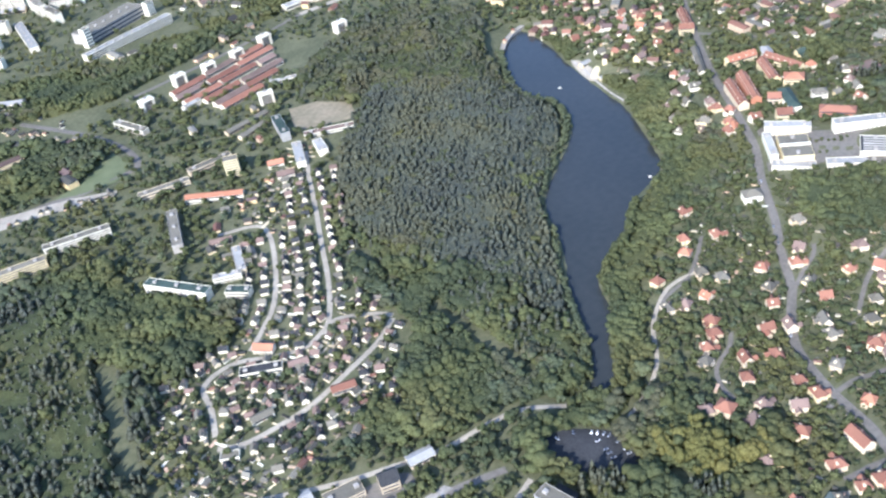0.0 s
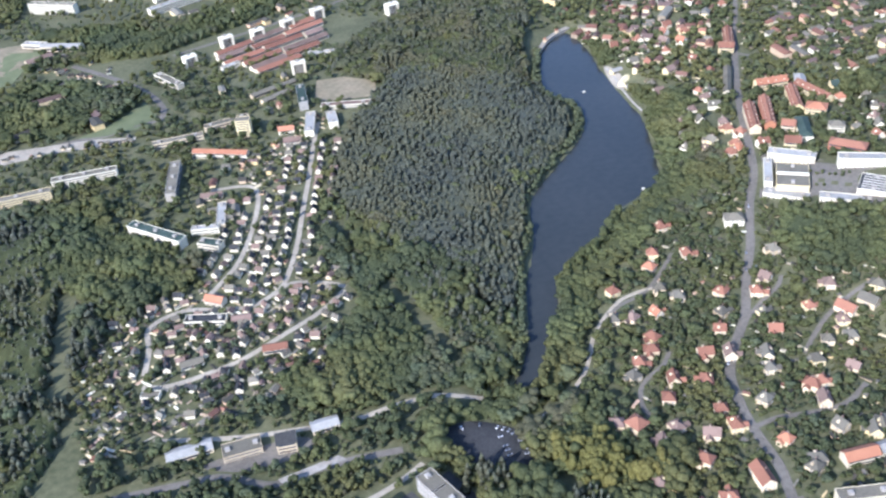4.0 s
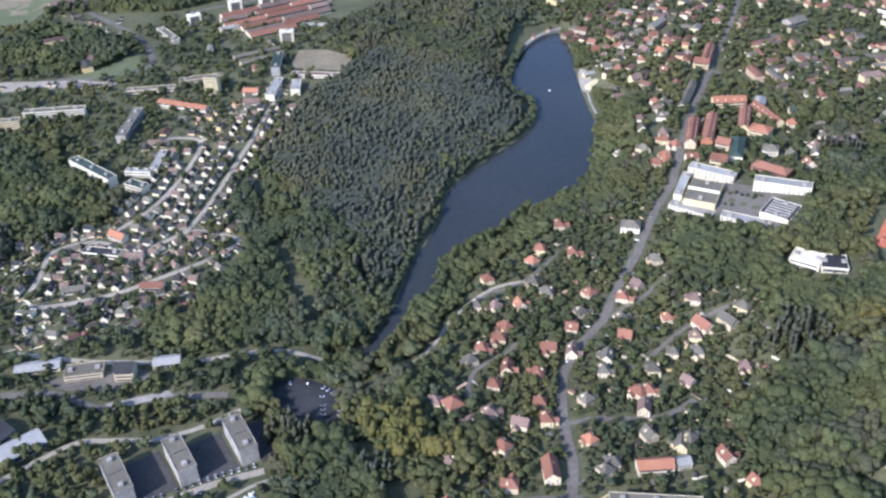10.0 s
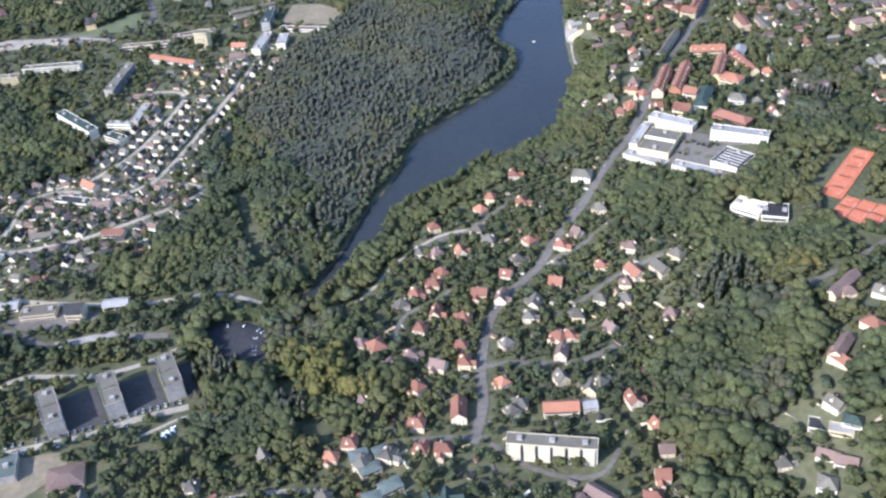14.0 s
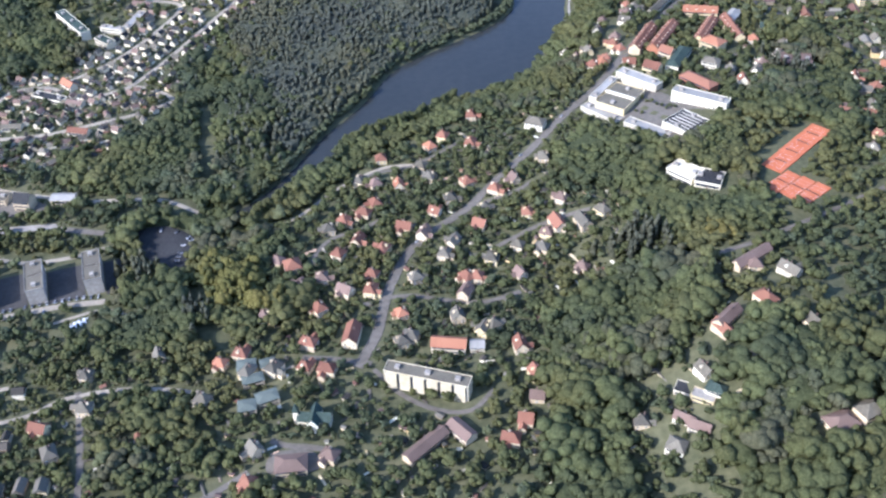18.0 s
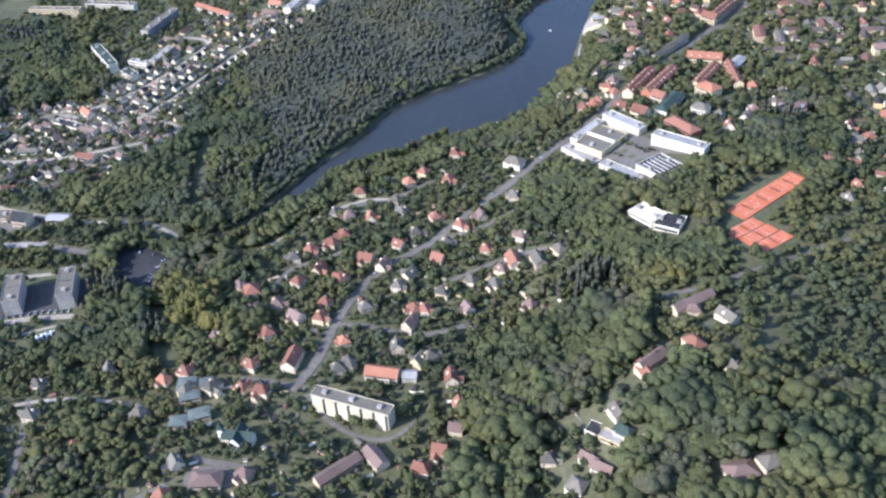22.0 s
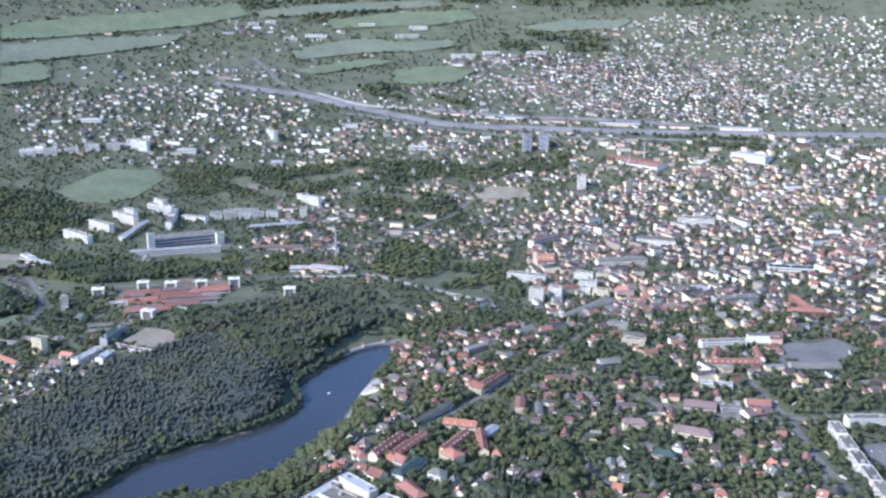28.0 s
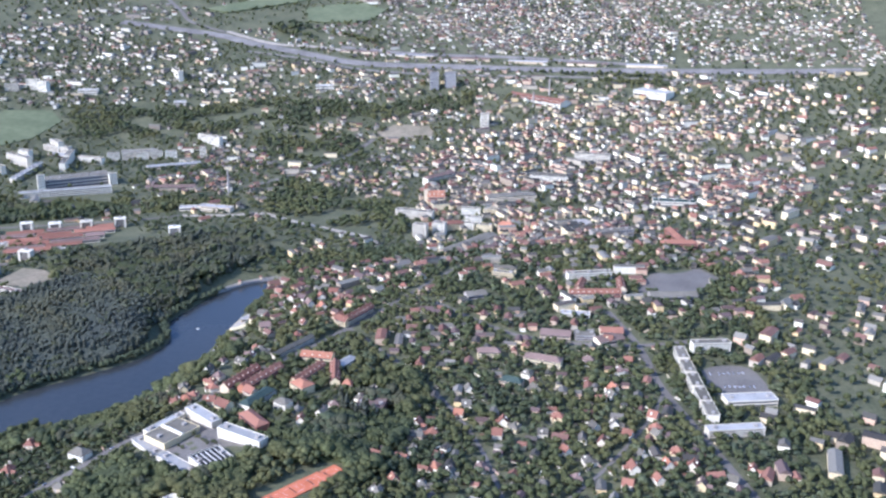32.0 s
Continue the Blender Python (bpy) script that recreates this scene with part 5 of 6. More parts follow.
# ---- the settlement west of the wood ----
WEST_HOUSES = [(-542, -349), (-565, -354), (-552, -362), (-615, -353), (-550, -384), (-545, -405), (-559, -409), (-521, -404), (-493, -367), (-525, -291), (-538, -258),
               (-525, -237), (-500, -265), (-480, -297), (-480, -324), (-518, -312), (-645, -344), (-640, -319), (-618, -329), (-613, -388), (-599, -389), (-584, -386),
               (-587, -413), (-605, -421), (-567, -382), (-479, -398), (-478, -370), (-583, -318), (-638, -270), (-588, -246), (-666, -348), (-512, -341), (-654, -263),
               (-616, -255), (-571, -330), (-540, -330)]
for x, y in WEST_HOUSES:
    if clear(x, y, 2.5, 1.0):
        house(x, y, rnd.choice((-30, -20, 60, 70)) + rnd.uniform(-9, 9), 7, 9, 4.2, 3, rnd.choice("gddbbwgdd"), rnd.random() < 0.3, WHITE, "west settlement", "in a garden settlement", panes=False)
WEST = [((-481, -266), (-457, -213), (-432, -142), (-407, -73), (-381, 3)), ((-544, -241), (-519, -210), (-494, -156), (-473, -90))]
for line in WEST:
    for off in (-30, -12, 12, 29):
        for x, y, a in along(line, 17, off, 1.5):
            if clear(x, y, 4.0, 3.8) and rnd.random() < 0.9:
                house(x, y, a + rnd.choice((0, 90)), 6.6, 8.5, 4.2, 3.2, rnd.choice("gbdgdbgdbd"), False, WHITE, "west settlement", "in a garden settlement", panes=False)

LOWER = [((-430, -308), (-478, -277), (-521, -295), (-581, -272), (-624, -285), (-636, -351)), ((-433, -312), (-504, -353), (-584, -375), (-640, -366))]
for line in LOWER:
    for off in (-26, -11, 11, 26):
        for x, y, a in along(line, 15, off, 2.0):
            if clear(x, y, 3.4, 3.2) and rnd.random() < 0.75:
                house(x, y, a + rnd.choice((0, 90)), 6.2, 8, 3.4, 2.6, rnd.choice("gbdgbbgdwb"), False, rnd.choice((WHITE, PLASTER)), "west settlement", "in a garden settlement", "cottage", panes=False)


# ---- parked cars ----
def car(x, y, turn):
    z = gz(x, y) + 0.4
    if "car" in MADE:
        copy_thing(MADE["car"], pose(x, y, z, 0, 0, turn))
        return
    ob = thing("car", x, y, z, turn, "small parked car standing at the roadside", "car", "parked cars")
    part("body", *prism([(-2.1, 0.3), (2.1, 0.3), (2.15, 0.75), (1.2, 0.95), (-1.9, 0.98), (-2.15, 0.7)], -0.85, 0.85), LACQUER, ob)
    part("cabin", *prism([(-1.5, 0.96), (1.0, 0.94), (0.4, 1.42), (-1.1, 1.44)], -0.75, 0.75), PANE, ob, "dark glazed cabin")
    for a in (-1.3, 1.3):
        for b in (-0.8, 0.8):
            n = 8
            v = [(a + 0.32 * math.cos(6.283 * i / n), b + s, 0.3 + 0.32 * math.sin(6.283 * i / n)) for s in (-0.1, 0.1) for i in range(n)]
            part("wheel", v, [[i, (i + 1) % n, n + (i + 1) % n, n + i] for i in range(n)] + [list(range(n))[::-1], list(range(n, 2 * n))], RUBBER, ob)
    MADE["car"] = ob


for line, off, gap, keep in (([(-600, -656), (-547, -650), (-506, -646), (-464, -635), (-430, -630)], 5.0, 6.0, 0.75), ([(-600, -656), (-547, -650), (-506, -646), (-464, -635)], -5.5, 6.5, 0.5),
                             ([(-410, -538), (-385, -538), (-362, -560), (-362, -590)], 1.0, 5.0, 0.6), ([(-192, -679), (-186, -635), (-169, -582), (-114, -523), (-50, -439), (31, -329)], 3.2, 26, 0.5),
                             ([(-372, -556), (-374, -585)], 0.0, 5.5, 0.6), ([(655, -180), (700, -175)], 0, 6, 0.8), ([(658, -215), (705, -212)], 0, 6, 0.8)):
    for x, y, a in along(line, gap, off, 0.4):
        if rnd.random() < keep:
            car(x, y, a + (90 if gap < 8 else 0))


# ---- town, too many houses to count ----
FA = np.array(FOOT)


def free(x, y, gap, roads=0.0, lake=4.0):
    ok = np.ones(len(x), bool)
    for a, b, r in FA:
        ok &= np.hypot(x - a, y - b) > r + gap
    for l, w in ROADS:
        lo, hi = l.min(0) - 60, l.max(0) + 60
        near = (x > lo[0]) & (x < hi[0]) & (y > lo[1]) & (y < hi[1])
        if near.any():
            ok[near] &= off_line(l, x[near], y[near]) > w + roads
    near = (x > -450) & (x < 200) & (y > -620) & (y < 300)
    if near.any():
        ok[near] &= ~inside(SHORE, x[near], y[near]) & (off_line(SHORE, x[near], y[near], True) > lake)
    return ok


def sprinkle(poly, gap, seed, jitter=0.4, turn=0.0, row=1.0):
    """Jittered grid points within an outline."""
    g = np.random.default_rng(seed)
    poly = np.array(poly, float)
    mid, r = poly.mean(0), np.ptp(poly, axis=0).max()
    u, v = np.meshgrid(np.arange(-r, r, gap), np.arange(-r, r, gap * row))
    u, v = u.ravel() + g.uniform(-jitter, jitter, u.size) * gap, v.ravel() + g.uniform(-jitter, jitter, v.size) * gap * row
    a = radians(turn)
    x, y = mid[0] + u * math.cos(a) - v * math.sin(a), mid[1] + u * math.sin(a) + v * math.cos(a)
    k = inside(poly, x, y)
    return x[k], y[k]


def in_any(polys, x, y):
    hit = np.zeros(len(x), bool)
    for p in polys:
        hit |= inside(np.asarray(p, float), x, y)
    return hit


def joined_houses(name, label, x, y, turn, w, l, h, rise, mats, roof):
    """Many gabled houses in one mesh: walls, then roofs with eaves."""
    n = len(x)
    z = ground_z(x, y)
    c, s = np.cos(turn), np.sin(turn)

    def lay(pts):
        p = np.stack(pts, 1)
        px, py, pz = p[..., 0], p[..., 1], p[..., 2]
        return np.stack([x[:, None] + px * c[:, None] - py * s[:, None], y[:, None] + px * s[:, None] + py * c[:, None], z[:, None] + pz], -1)

    a, b, o = w / 2, l / 2, 0 * w
    wall = lay([np.stack(q, 1) for q in ((-a, -b, o - 4), (a, -b, o - 4), (a, b, o - 4), (-a, b, o - 4), (-a, -b, h), (a, -b, h), (a, b, h), (-a, b, h), (o, -b, h + rise), (o, b, h + rise))])
    a2, b2, e = a + 0.5, b + 0.5, h - rise / a * 0.5
    top = lay([np.stack(q, 1) for q in ((-a2, -b2, e + 0.1), (a2, -b2, e + 0.1), (a2, b2, e + 0.1), (-a2, b2, e + 0.1), (o, -b2, h + rise + 0.2), (o, b2, h + rise + 0.2))])
    verts = np.concatenate([wall.reshape(-1, 3), top.reshape(-1, 3)])
    base, faces, slots = np.arange(n) * 10, [], []
    for f in ([0, 1, 5, 8, 4], [2, 3, 7, 9, 6], [1, 2, 6, 5], [3, 0, 4, 7]):
        faces += (base[:, None] + f).tolist()
    slots += [0] * len(faces)
    base = n * 10 + np.arange(n) * 6
    for f in ([1, 2, 5, 4], [3, 0, 4, 5], [0, 1, 4], [2, 3, 5]):
        faces += (base[:, None] + f).tolist()
    slots += list(np.tile(1 + roof, 4))
    ob = mesh_object(name, verts, faces, mats, slots)
    return tagged(ob, label, "houses", kind="stuff")


FAR_WOODS = [
    [(-632, 1266), (-472, 1342), (-329, 1317), (-143, 1397), (-49, 1387), (89, 1383), (258, 1403), (431, 1481), (423, 1363), (256, 1304), (52, 1233), (-176, 1200), (-255, 1154), (-403, 1115), (-562, 1079)],
    [(-973, 1029), (-823, 1032), (-765, 956), (-769, 752), (-818, 700), (-1100, 700)],
    [(-129, 1168), (-31, 1190), (113, 1167), (160, 985), (45, 928), (-58, 920), (-100, 1045)],
    [(-22, 819), (81, 741), (244, 588), (268, 400), (150, 420), (42, 440), (-17, 560)],
    [(588, 1630), (747, 1606), (983, 1525), (963, 1446), (732, 1514), (610, 1547)],
    [(251, 2599), (487, 2613), (651, 2552), (619, 2424), (395, 2451), (229, 2433)],
]
FAR_WOODS += [
    [(-815, 2806), (-141, 2918), (-168, 2702), (-470, 2642), (-736, 2654)],
    [(-141, 2918), (500, 2850), (1200, 2780), (1300, 3050), (300, 3150), (-300, 3100)],
    [(-250, 2030), (-130, 2060), (-40, 1960), (170, 1900), (150, 1850), (-150, 1900)],
]
LOW_TOWN = [(-580, -715), (-470, -705), (-400, -735), (-392, -830), (-400, -920), (-580, -920)]
TOWN = [  # outline, gap, row stretch, street angle, share kept, size, height, share of red roofs, share of large blocks
    ([(66, 230), (66, 90), (150, 80), (200, 20), (290, 90), (280, 240)], 19, 1.1, 35, 0.75, 10, 6, 0.7, 0.05),
    ([(230, -90), (300, -180), (480, -110), (600, -120), (580, -30), (440, 10), (300, 20)], 21, 1.15, 75, 0.72, 10, 5.5, 0.6, 0.05),
    ([(250, 230), (300, 40), (500, 0), (700, -40), (860, 60), (860, 330), (480, 310)], 22, 1.1, 20, 0.72, 11, 7, 0.5, 0.12),
    ([(290, 330), (340, 250), (800, 310), (1100, 700), (1250, 1300), (700, 1350), (330, 1100), (280, 600)], 17, 1.15, 30, 0.84, 10.5, 8.5, 0.4, 0.1),
]
TOWN += [
    ([(-150, 690), (150, 480), (250, 700), (330, 1100), (560, 1350), (300, 1560), (-250, 1500), (-330, 1130)], 19, 1.2, 15, 0.66, 9.5, 6.5, 0.4, 0.1),
    ([(-1000, 1290), (-600, 1240), (-330, 1130), (-250, 1560), (-400, 1900), (-900, 1950), (-1300, 1750)], 20, 1.2, -10, 0.6, 9.5, 6, 0.3, 0.16),
    ([(-350, 1960), (100, 1720), (1000, 1620), (1600, 1500), (1800, 2500), (900, 2750), (350, 2500), (0, 2050)], 18.5, 1.2, 20, 0.72, 9, 5.5, 0.4, 0.05),
]
TOWN += [
    ([(-1700, 1700), (-900, 1950), (-400, 2000), (-100, 2650), (500, 2950), (-600, 3000), (-1800, 2500)], 24, 1.1, 10, 0.16, 10, 6, 0.3, 0.15),
    ([(-560, 600), (-330, 490), (-60, 540), (-80, 690), (-330, 600)], 34, 1.1, 20, 0.4, 13, 7, 0.3, 0.1),
    ([(-1100, 250), (-780, 190), (-620, 205), (-560, 330), (-700, 450), (-1000, 500)], 34, 1.0, 15, 0.3, 14, 5, 0.1, 0.2),
    (LOW_TOWN, 15.5, 1.1, 10, 0.75, 8.5, 4.8, 0.3, 0),
    ([(680, -560), (640, -430), (720, -60), (760, 60), (1100, 100), (1100, -500)], 26, 1.1, 60, 0.6, 12, 8, 0.4, 0.1),
]
TOWN += [
    ([(-420, 290), (-560, 60), (-400, 90), (-360, 200), (-200, 420), (-320, 470)], 25, 1.1, 20, 0.4, 10, 6, 0.3, 0.1),
    ([(-640, -360), (-500, -400), (-440, -330), (-480, -425), (-600, -440), (-690, -410)], 14, 1.1, 25, 0.6, 6, 3, 0.15, 0),
    ([(-560, -30), (-500, -165), (-430, -40), (-450, 40)], 18, 1.1, 65, 0.5, 8, 4.5, 0.3, 0),
    ([(-500, 420), (-420, 430), (-100, 480), (40, 470), (30, 520), (-200, 560)], 26, 1.1, 20, 0.3, 10, 6, 0.3, 0.1),
]
TOWN += [
    ([(251, -449), (300, -240), (420, -170), (600, -150), (640, -430), (600, -540), (420, -560)], 22, 1.15, 70, 0.68, 9.5, 5.5, 0.55, 0),
    ([(70, 90), (62, -60), (110, -110), (215, 5), (200, 70)], 20, 1.1, 35, 0.55, 9.5, 6, 0.65, 0),
    ([(820, 310), (1120, 110), (1900, 600), (1900, 1480), (1260, 1300), (1100, 700)], 30, 1.1, 30, 0.6, 13, 8, 0.35, 0.12),
    ([(-702, 560), (-595, 430), (-580, 320), (-640, 370), (-700, 460)], 12.5, 1.1, 40, 0.75, 6, 3, 0.1, 0),
]
TOWN += [  # villages and works on the far slopes
    ([(-760, 2540), (-560, 2610), (-530, 2560), (-720, 2490)], 17, 1.1, 12, 0.7, 11, 6, 0.2, 0.3),
    ([(-880, 2080), (-620, 2200), (-480, 2180), (-560, 2030), (-820, 1990)], 19, 1.1, 15, 0.5, 10, 6, 0.3, 0.2),
    ([(30, 2380), (260, 2440), (280, 2340), (180, 2270), (60, 2300)], 17, 1.1, 15, 0.7, 12, 7, 0.15, 0.4),
    ([(270, 2389), (476, 2433), (1094, 2290), (995, 1640), (605, 1776), (351, 1835), (266, 2091)], 15, 1.2, 20, 0.6, 9, 5.5, 0.35, 0.06),
]
TOWN += [
    ([(-790, 206), (-590, 160), (-592, 146), (-790, 180)], 9, 1.1, -15, 0.6, 5, 2.6, 0.1, 0),
    ([(-310, 700), (-290, 800), (-150, 860), (-130, 720), (-190, 670)], 19, 1.1, 25, 0.8, 10, 6, 0.5, 0.1),
    ([(60, 480), (70, 260), (220, 240), (240, 420)], 27, 1.1, 30, 0.45, 10, 6.5, 0.4, 0.1),
    ([(330, 1110), (700, 1360), (1250, 1310), (1500, 1460), (960, 1550), (430, 1625), (100, 1660), (-240, 1720), (-260, 1500), (300, 1560), (560, 1350)], 21, 1.1, 12, 0.6, 10.5, 7, 0.25, 0.3),
]
g = np.random.default_rng(11)
TOWN_AT = []
for k, (poly, gap, row, turn, keep, size, high, red, big) in enumerate(TOWN):
    x, y = sprinkle(poly, gap, 30 + k, 0.36, turn, row)
    ok = free(x, y, size * 0.55, size * 0.55) & (g.random(len(x)) < keep * (0.8 + 0.4 * np.sin(x / 71.0) * np.sin(y / 57.0)))
    if gap > 9:
        ok &= ~in_any(OPEN, x, y) & (~in_any(FAR_WOODS, x, y) | (g.random(len(x)) < 0.12))
    x, y = x[ok], y[ok]
    n = len(x)
    large = g.random(n) < big
    turns = radians(turn) + 0.25 * np.sin(x / 160.0 + y / 210.0) + g.choice([0, math.pi / 2], n) + g.normal(0, 0.1, n)
    w = size * g.uniform(0.65, 1.15, n) * np.where(large, 1.15, 1)
    l = w * g.uniform(1.0, 1.8, n) * np.where(large, g.uniform(1.4, 2.4, n), 1)
    h = high * g.uniform(0.6, 1.3, n) * np.where(large, 1.35, 1)
    joined_houses("town_houses", "many pale houses with tiled and grey roofs in a district", x, y, turns, w, l, h, w * g.uniform(0.22, 0.42, n) * np.where(large, 0.45, 1),
                  [FAR_PLASTER if poly[0][1] > 1250 else PLASTER_I, ROOF_I, ROOF_G], (g.random(n) > np.where(large, 0.2, red)).astype(int))
    TOWN_AT.append(np.c_[x, y, np.maximum(w, l) * 0.5])
FA = np.vstack([FA] + TOWN_AT)


# small sheds, glasshouses and lean-tos in the gardens
SHEDS = [([(-700, -440), (-690, -260), (-560, -240), (-430, -60), (-340, 60), (-370, 80), (-480, 0), (-450, -300), (-480, -430)], 9.5, 0.5),
         ([(-290, -640), (-205, -470), (-110, -370), (0, -335), (20, -543), (98, -652), (129, -790), (-60, -840), (-430, -860), (-430, -720), (-280, -700)], 17, 0.45),
         ([(60, 80), (60, -120), (246, -430), (560, -540), (650, -430), (600, -30), (300, 60)], 18, 0.4)]
for k, (poly, gap, keep) in enumerate(SHEDS):
    x, y = sprinkle(poly, gap, 700 + k, 0.45)
    ok = free(x, y, 1.5, 2.0, 8) & (g.random(len(x)) < keep)
    x, y = x[ok], y[ok]
    n = len(x)
    w = g.uniform(2.2, 4.2, n)
    joined_houses("garden_sheds", "small sheds and lean-tos scattered in gardens", x, y, g.uniform(0, 6.28, n), w, w * g.uniform(1, 1.9, n), g.uniform(1.8, 2.6, n), w * 0.2, [PLASTER_I, ROOF_I, ROOF_G], (g.random(n) > 0.3).astype(int))
    x, y = sprinkle(poly, gap * 0.9, 720 + k, 0.45)
    ok = free(x, y, 0.8, 1.0, 8) & (g.random(len(x)) < keep)
    x, y = x[ok], y[ok]
    n = len(x)
    joined_houses("garden_walls", "low pale garden walls and terraces on plots", x, y, g.choice([0.5, 2.07], n) + g.normal(0, 0.2, n), g.uniform(0.5, 2.4, n), g.uniform(4, 12, n), g.uniform(0.4, 1.2, n), 0 * x + 0.08, [PLASTER_I, PLASTER_I, ROOF_G], (g.random(n) > 0.6).astype(int))


# ---- trees ----
def ico():
    t = (1 + 5 ** 0.5) / 2
    v = np.array([(-1, t, 0), (1, t, 0), (-1, -t, 0), (1, -t, 0), (0, -1, t), (0, 1, t), (0, -1, -t), (0, 1, -t), (t, 0, -1), (t, 0, 1), (-t, 0, -1), (-t, 0, 1)], float)
    f = np.array([(0, 11, 5), (0, 5, 1), (0, 1, 7), (0, 7, 10), (0, 10, 11), (1, 5, 9), (5, 11, 4), (11, 10, 2), (10, 7, 6), (7, 1, 8), (3, 9, 4), (3, 4, 2), (3, 2, 6), (3, 6, 8), (3, 8, 9), (4, 9, 5), (2, 4, 11), (6, 2, 10), (8, 6, 7), (9, 8, 1)])
    return v / np.linalg.norm(v[0]), f


ICO_V, ICO_F = ico()


def clump_tree(seed, clumps=7):
    """A crown of a leafy heart and separate clumps round it, one unit wide and one high, from 0.2 up."""
    g = np.random.default_rng(seed)
    v, f = [], []
    for k in range(clumps):
        a, r = 2.4 * k + g.uniform(-0.5, 0.5), g.uniform(0.2, 0.34) if k else 0.0
        z = g.uniform(0.36, 0.74) if k else 0.58
        size = (g.uniform(0.15, 0.24) if k else 0.33) * np.array([1, 1, g.uniform(0.75, 1.05)])
        rough = ICO_V * (1 + g.uniform(-0.34, 0.3, (12, 1)))
        v.append(rough * size + (r * math.cos(a), r * math.sin(a), z))
        f.append(ICO_F + 12 * k)
    return np.concatenate(v), np.concatenate(f)


def fir_tree(seed, tiers=3, n=6):
    """A pointed crown of ragged, overlapping tiers."""
    g = np.random.default_rng(seed)
    v, f = [], []
    for k in range(tiers):
        z0, z1 = 0.14 + 0.25 * k, 0.14 + 0.25 * k + 0.42
        r = 0.5 * (1 - 0.66 * k / tiers)
        base = len(v)
        for i in range(n):
            a = 6.283 * (i + g.uniform(-0.2, 0.2)) / n + k
            q = r * g.uniform(0.65, 1.2)
            v.append((q * math.cos(a), q * math.sin(a), z0 + g.uniform(-0.04, 0.04)))
        v += [(g.uniform(-0.03, 0.03), g.uniform(-0.03, 0.03), min(z1, 1.0)), (0, 0, z0 + 0.07)]
        for i in range(n):
            f += [(base + i, base + (i + 1) % n, base + n), (base + (i + 1) % n, base + i, base + n + 1)]
    return np.array(v), np.array(f)


def grow(name, label, x, y, wide, high, mat, seed, kinds):
    """A stand of trees joined into one object."""
    g = np.random.default_rng(seed)
    z = ground_z(x, y) - 0.3
    pick = g.integers(0, len(kinds), len(x))
    turn = g.uniform(0, 6.28, len(x))
    vs, fs, count = [], [], 0
    for k, (tv, tf) in enumerate(kinds):
        m = pick == k
        if not m.any():
            continue
        c, s, w, h = np.cos(turn[m])[:, None], np.sin(turn[m])[:, None], wide[m][:, None], high[m][:, None]
        p = np.stack([x[m][:, None] + (tv[:, 0] * c - tv[:, 1] * s) * w, y[m][:, None] + (tv[:, 0] * s + tv[:, 1] * c) * w, z[m][:, None] + tv[:, 2] * h], -1).reshape(-1, 3)
        fs.append((tf[None] + (np.arange(m.sum()) * len(tv))[:, None, None] + count).reshape(-1, 3))
        vs.append(p)
        count += len(p)
    v, f = np.concatenate(vs), np.concatenate(fs)
    me = bpy.data.meshes.new(name)
    me.vertices.add(len(v))
    me.vertices.foreach_set("co", v.ravel().astype(np.float32))
    me.loops.add(f.size)
    me.loops.foreach_set("vertex_index", f.ravel().astype(np.int32))
    me.polygons.add(len(f))
    me.polygons.foreach_set("loop_start", np.arange(0, f.size, 3, dtype=np.int32))
    me.polygons.foreach_set("use_smooth", np.ones(len(f), bool))
    me.materials.append(mat)
    me.update(calc_edges=True)
    me.validate()
    ob = new(name, me)
    return tagged(ob, label, "woods", kind="stuff")


FIRS = [fir_tree(s) for s in range(5)]
BROAD = [clump_tree(s, 6) for s in range(8)]
PLAIN = [clump_tree(s + 20, 4) for s in range(5)]
FAR = [clump_tree(s + 50, 2) for s in range(5)]
KINDS = {"broad": BROAD, "plain": PLAIN, "far": FAR}

CONIFERS = [(-332, 15), (-283, 70), (-220, 150), (-130, 80), (-60, 20), (-60, 0), (-78, -20), (-64, -82), (-95, -132), (-196, -225), (-240, -315),
            (-292, -410), (-314, -398), (-318, -318), (-350, -274), (-376, -206), (-400, -128)]
MIXED = [(-400, -128), (-376, -206), (-350, -274), (-318, -318), (-314, -398), (-292, -410), (-320, -470), (-350, -505), (-412, -476), (-512, -462), (-540, -420),
         (-472, -394), (-425, -335), (-442, -265), (-422, -205)]
BANK = [(-345, -520), (-300, -495), (-262, -440), (-225, -380), (-150, -335), (-50, -268), (-8, -200), (24, -110), (36, -40), (60, -90), (70, -150), (40, -244), (0, -325), (-40, -363), (-130, -375), (-200, -412), (-240, -465), (-290, -540)]
WOODS = [  # outline, gap, kind, width, height
    ([(44, 36), (54, 100), (60, 186), (72, 180), (72, 60), (58, 30)], 7, "broad", 10, 9), ([(-285, 72), (-222, 155), (-172, 215), (-95, 225), (-35, 125), (-62, 50), (-60, 14), (-130, 78), (-220, 146)], 8.2, "broad", 12.5, 13),
    (CONIFERS, 6.4, "fir", 10.4, 13), (MIXED, 8.4, "broad", 13.7, 13), (BANK, 8.2, "broad", 13.7, 12),
    ([(-900, 30), (-756, 32), (-639, -18), (-630, -90), (-585, -160), (-550, -205), (-585, -250), (-653, -263), (-690, -317), (-720, -420), (-760, -480), (-1000, -450), (-1000, -100)], 8.9, "broad", 15.0, 15),
]
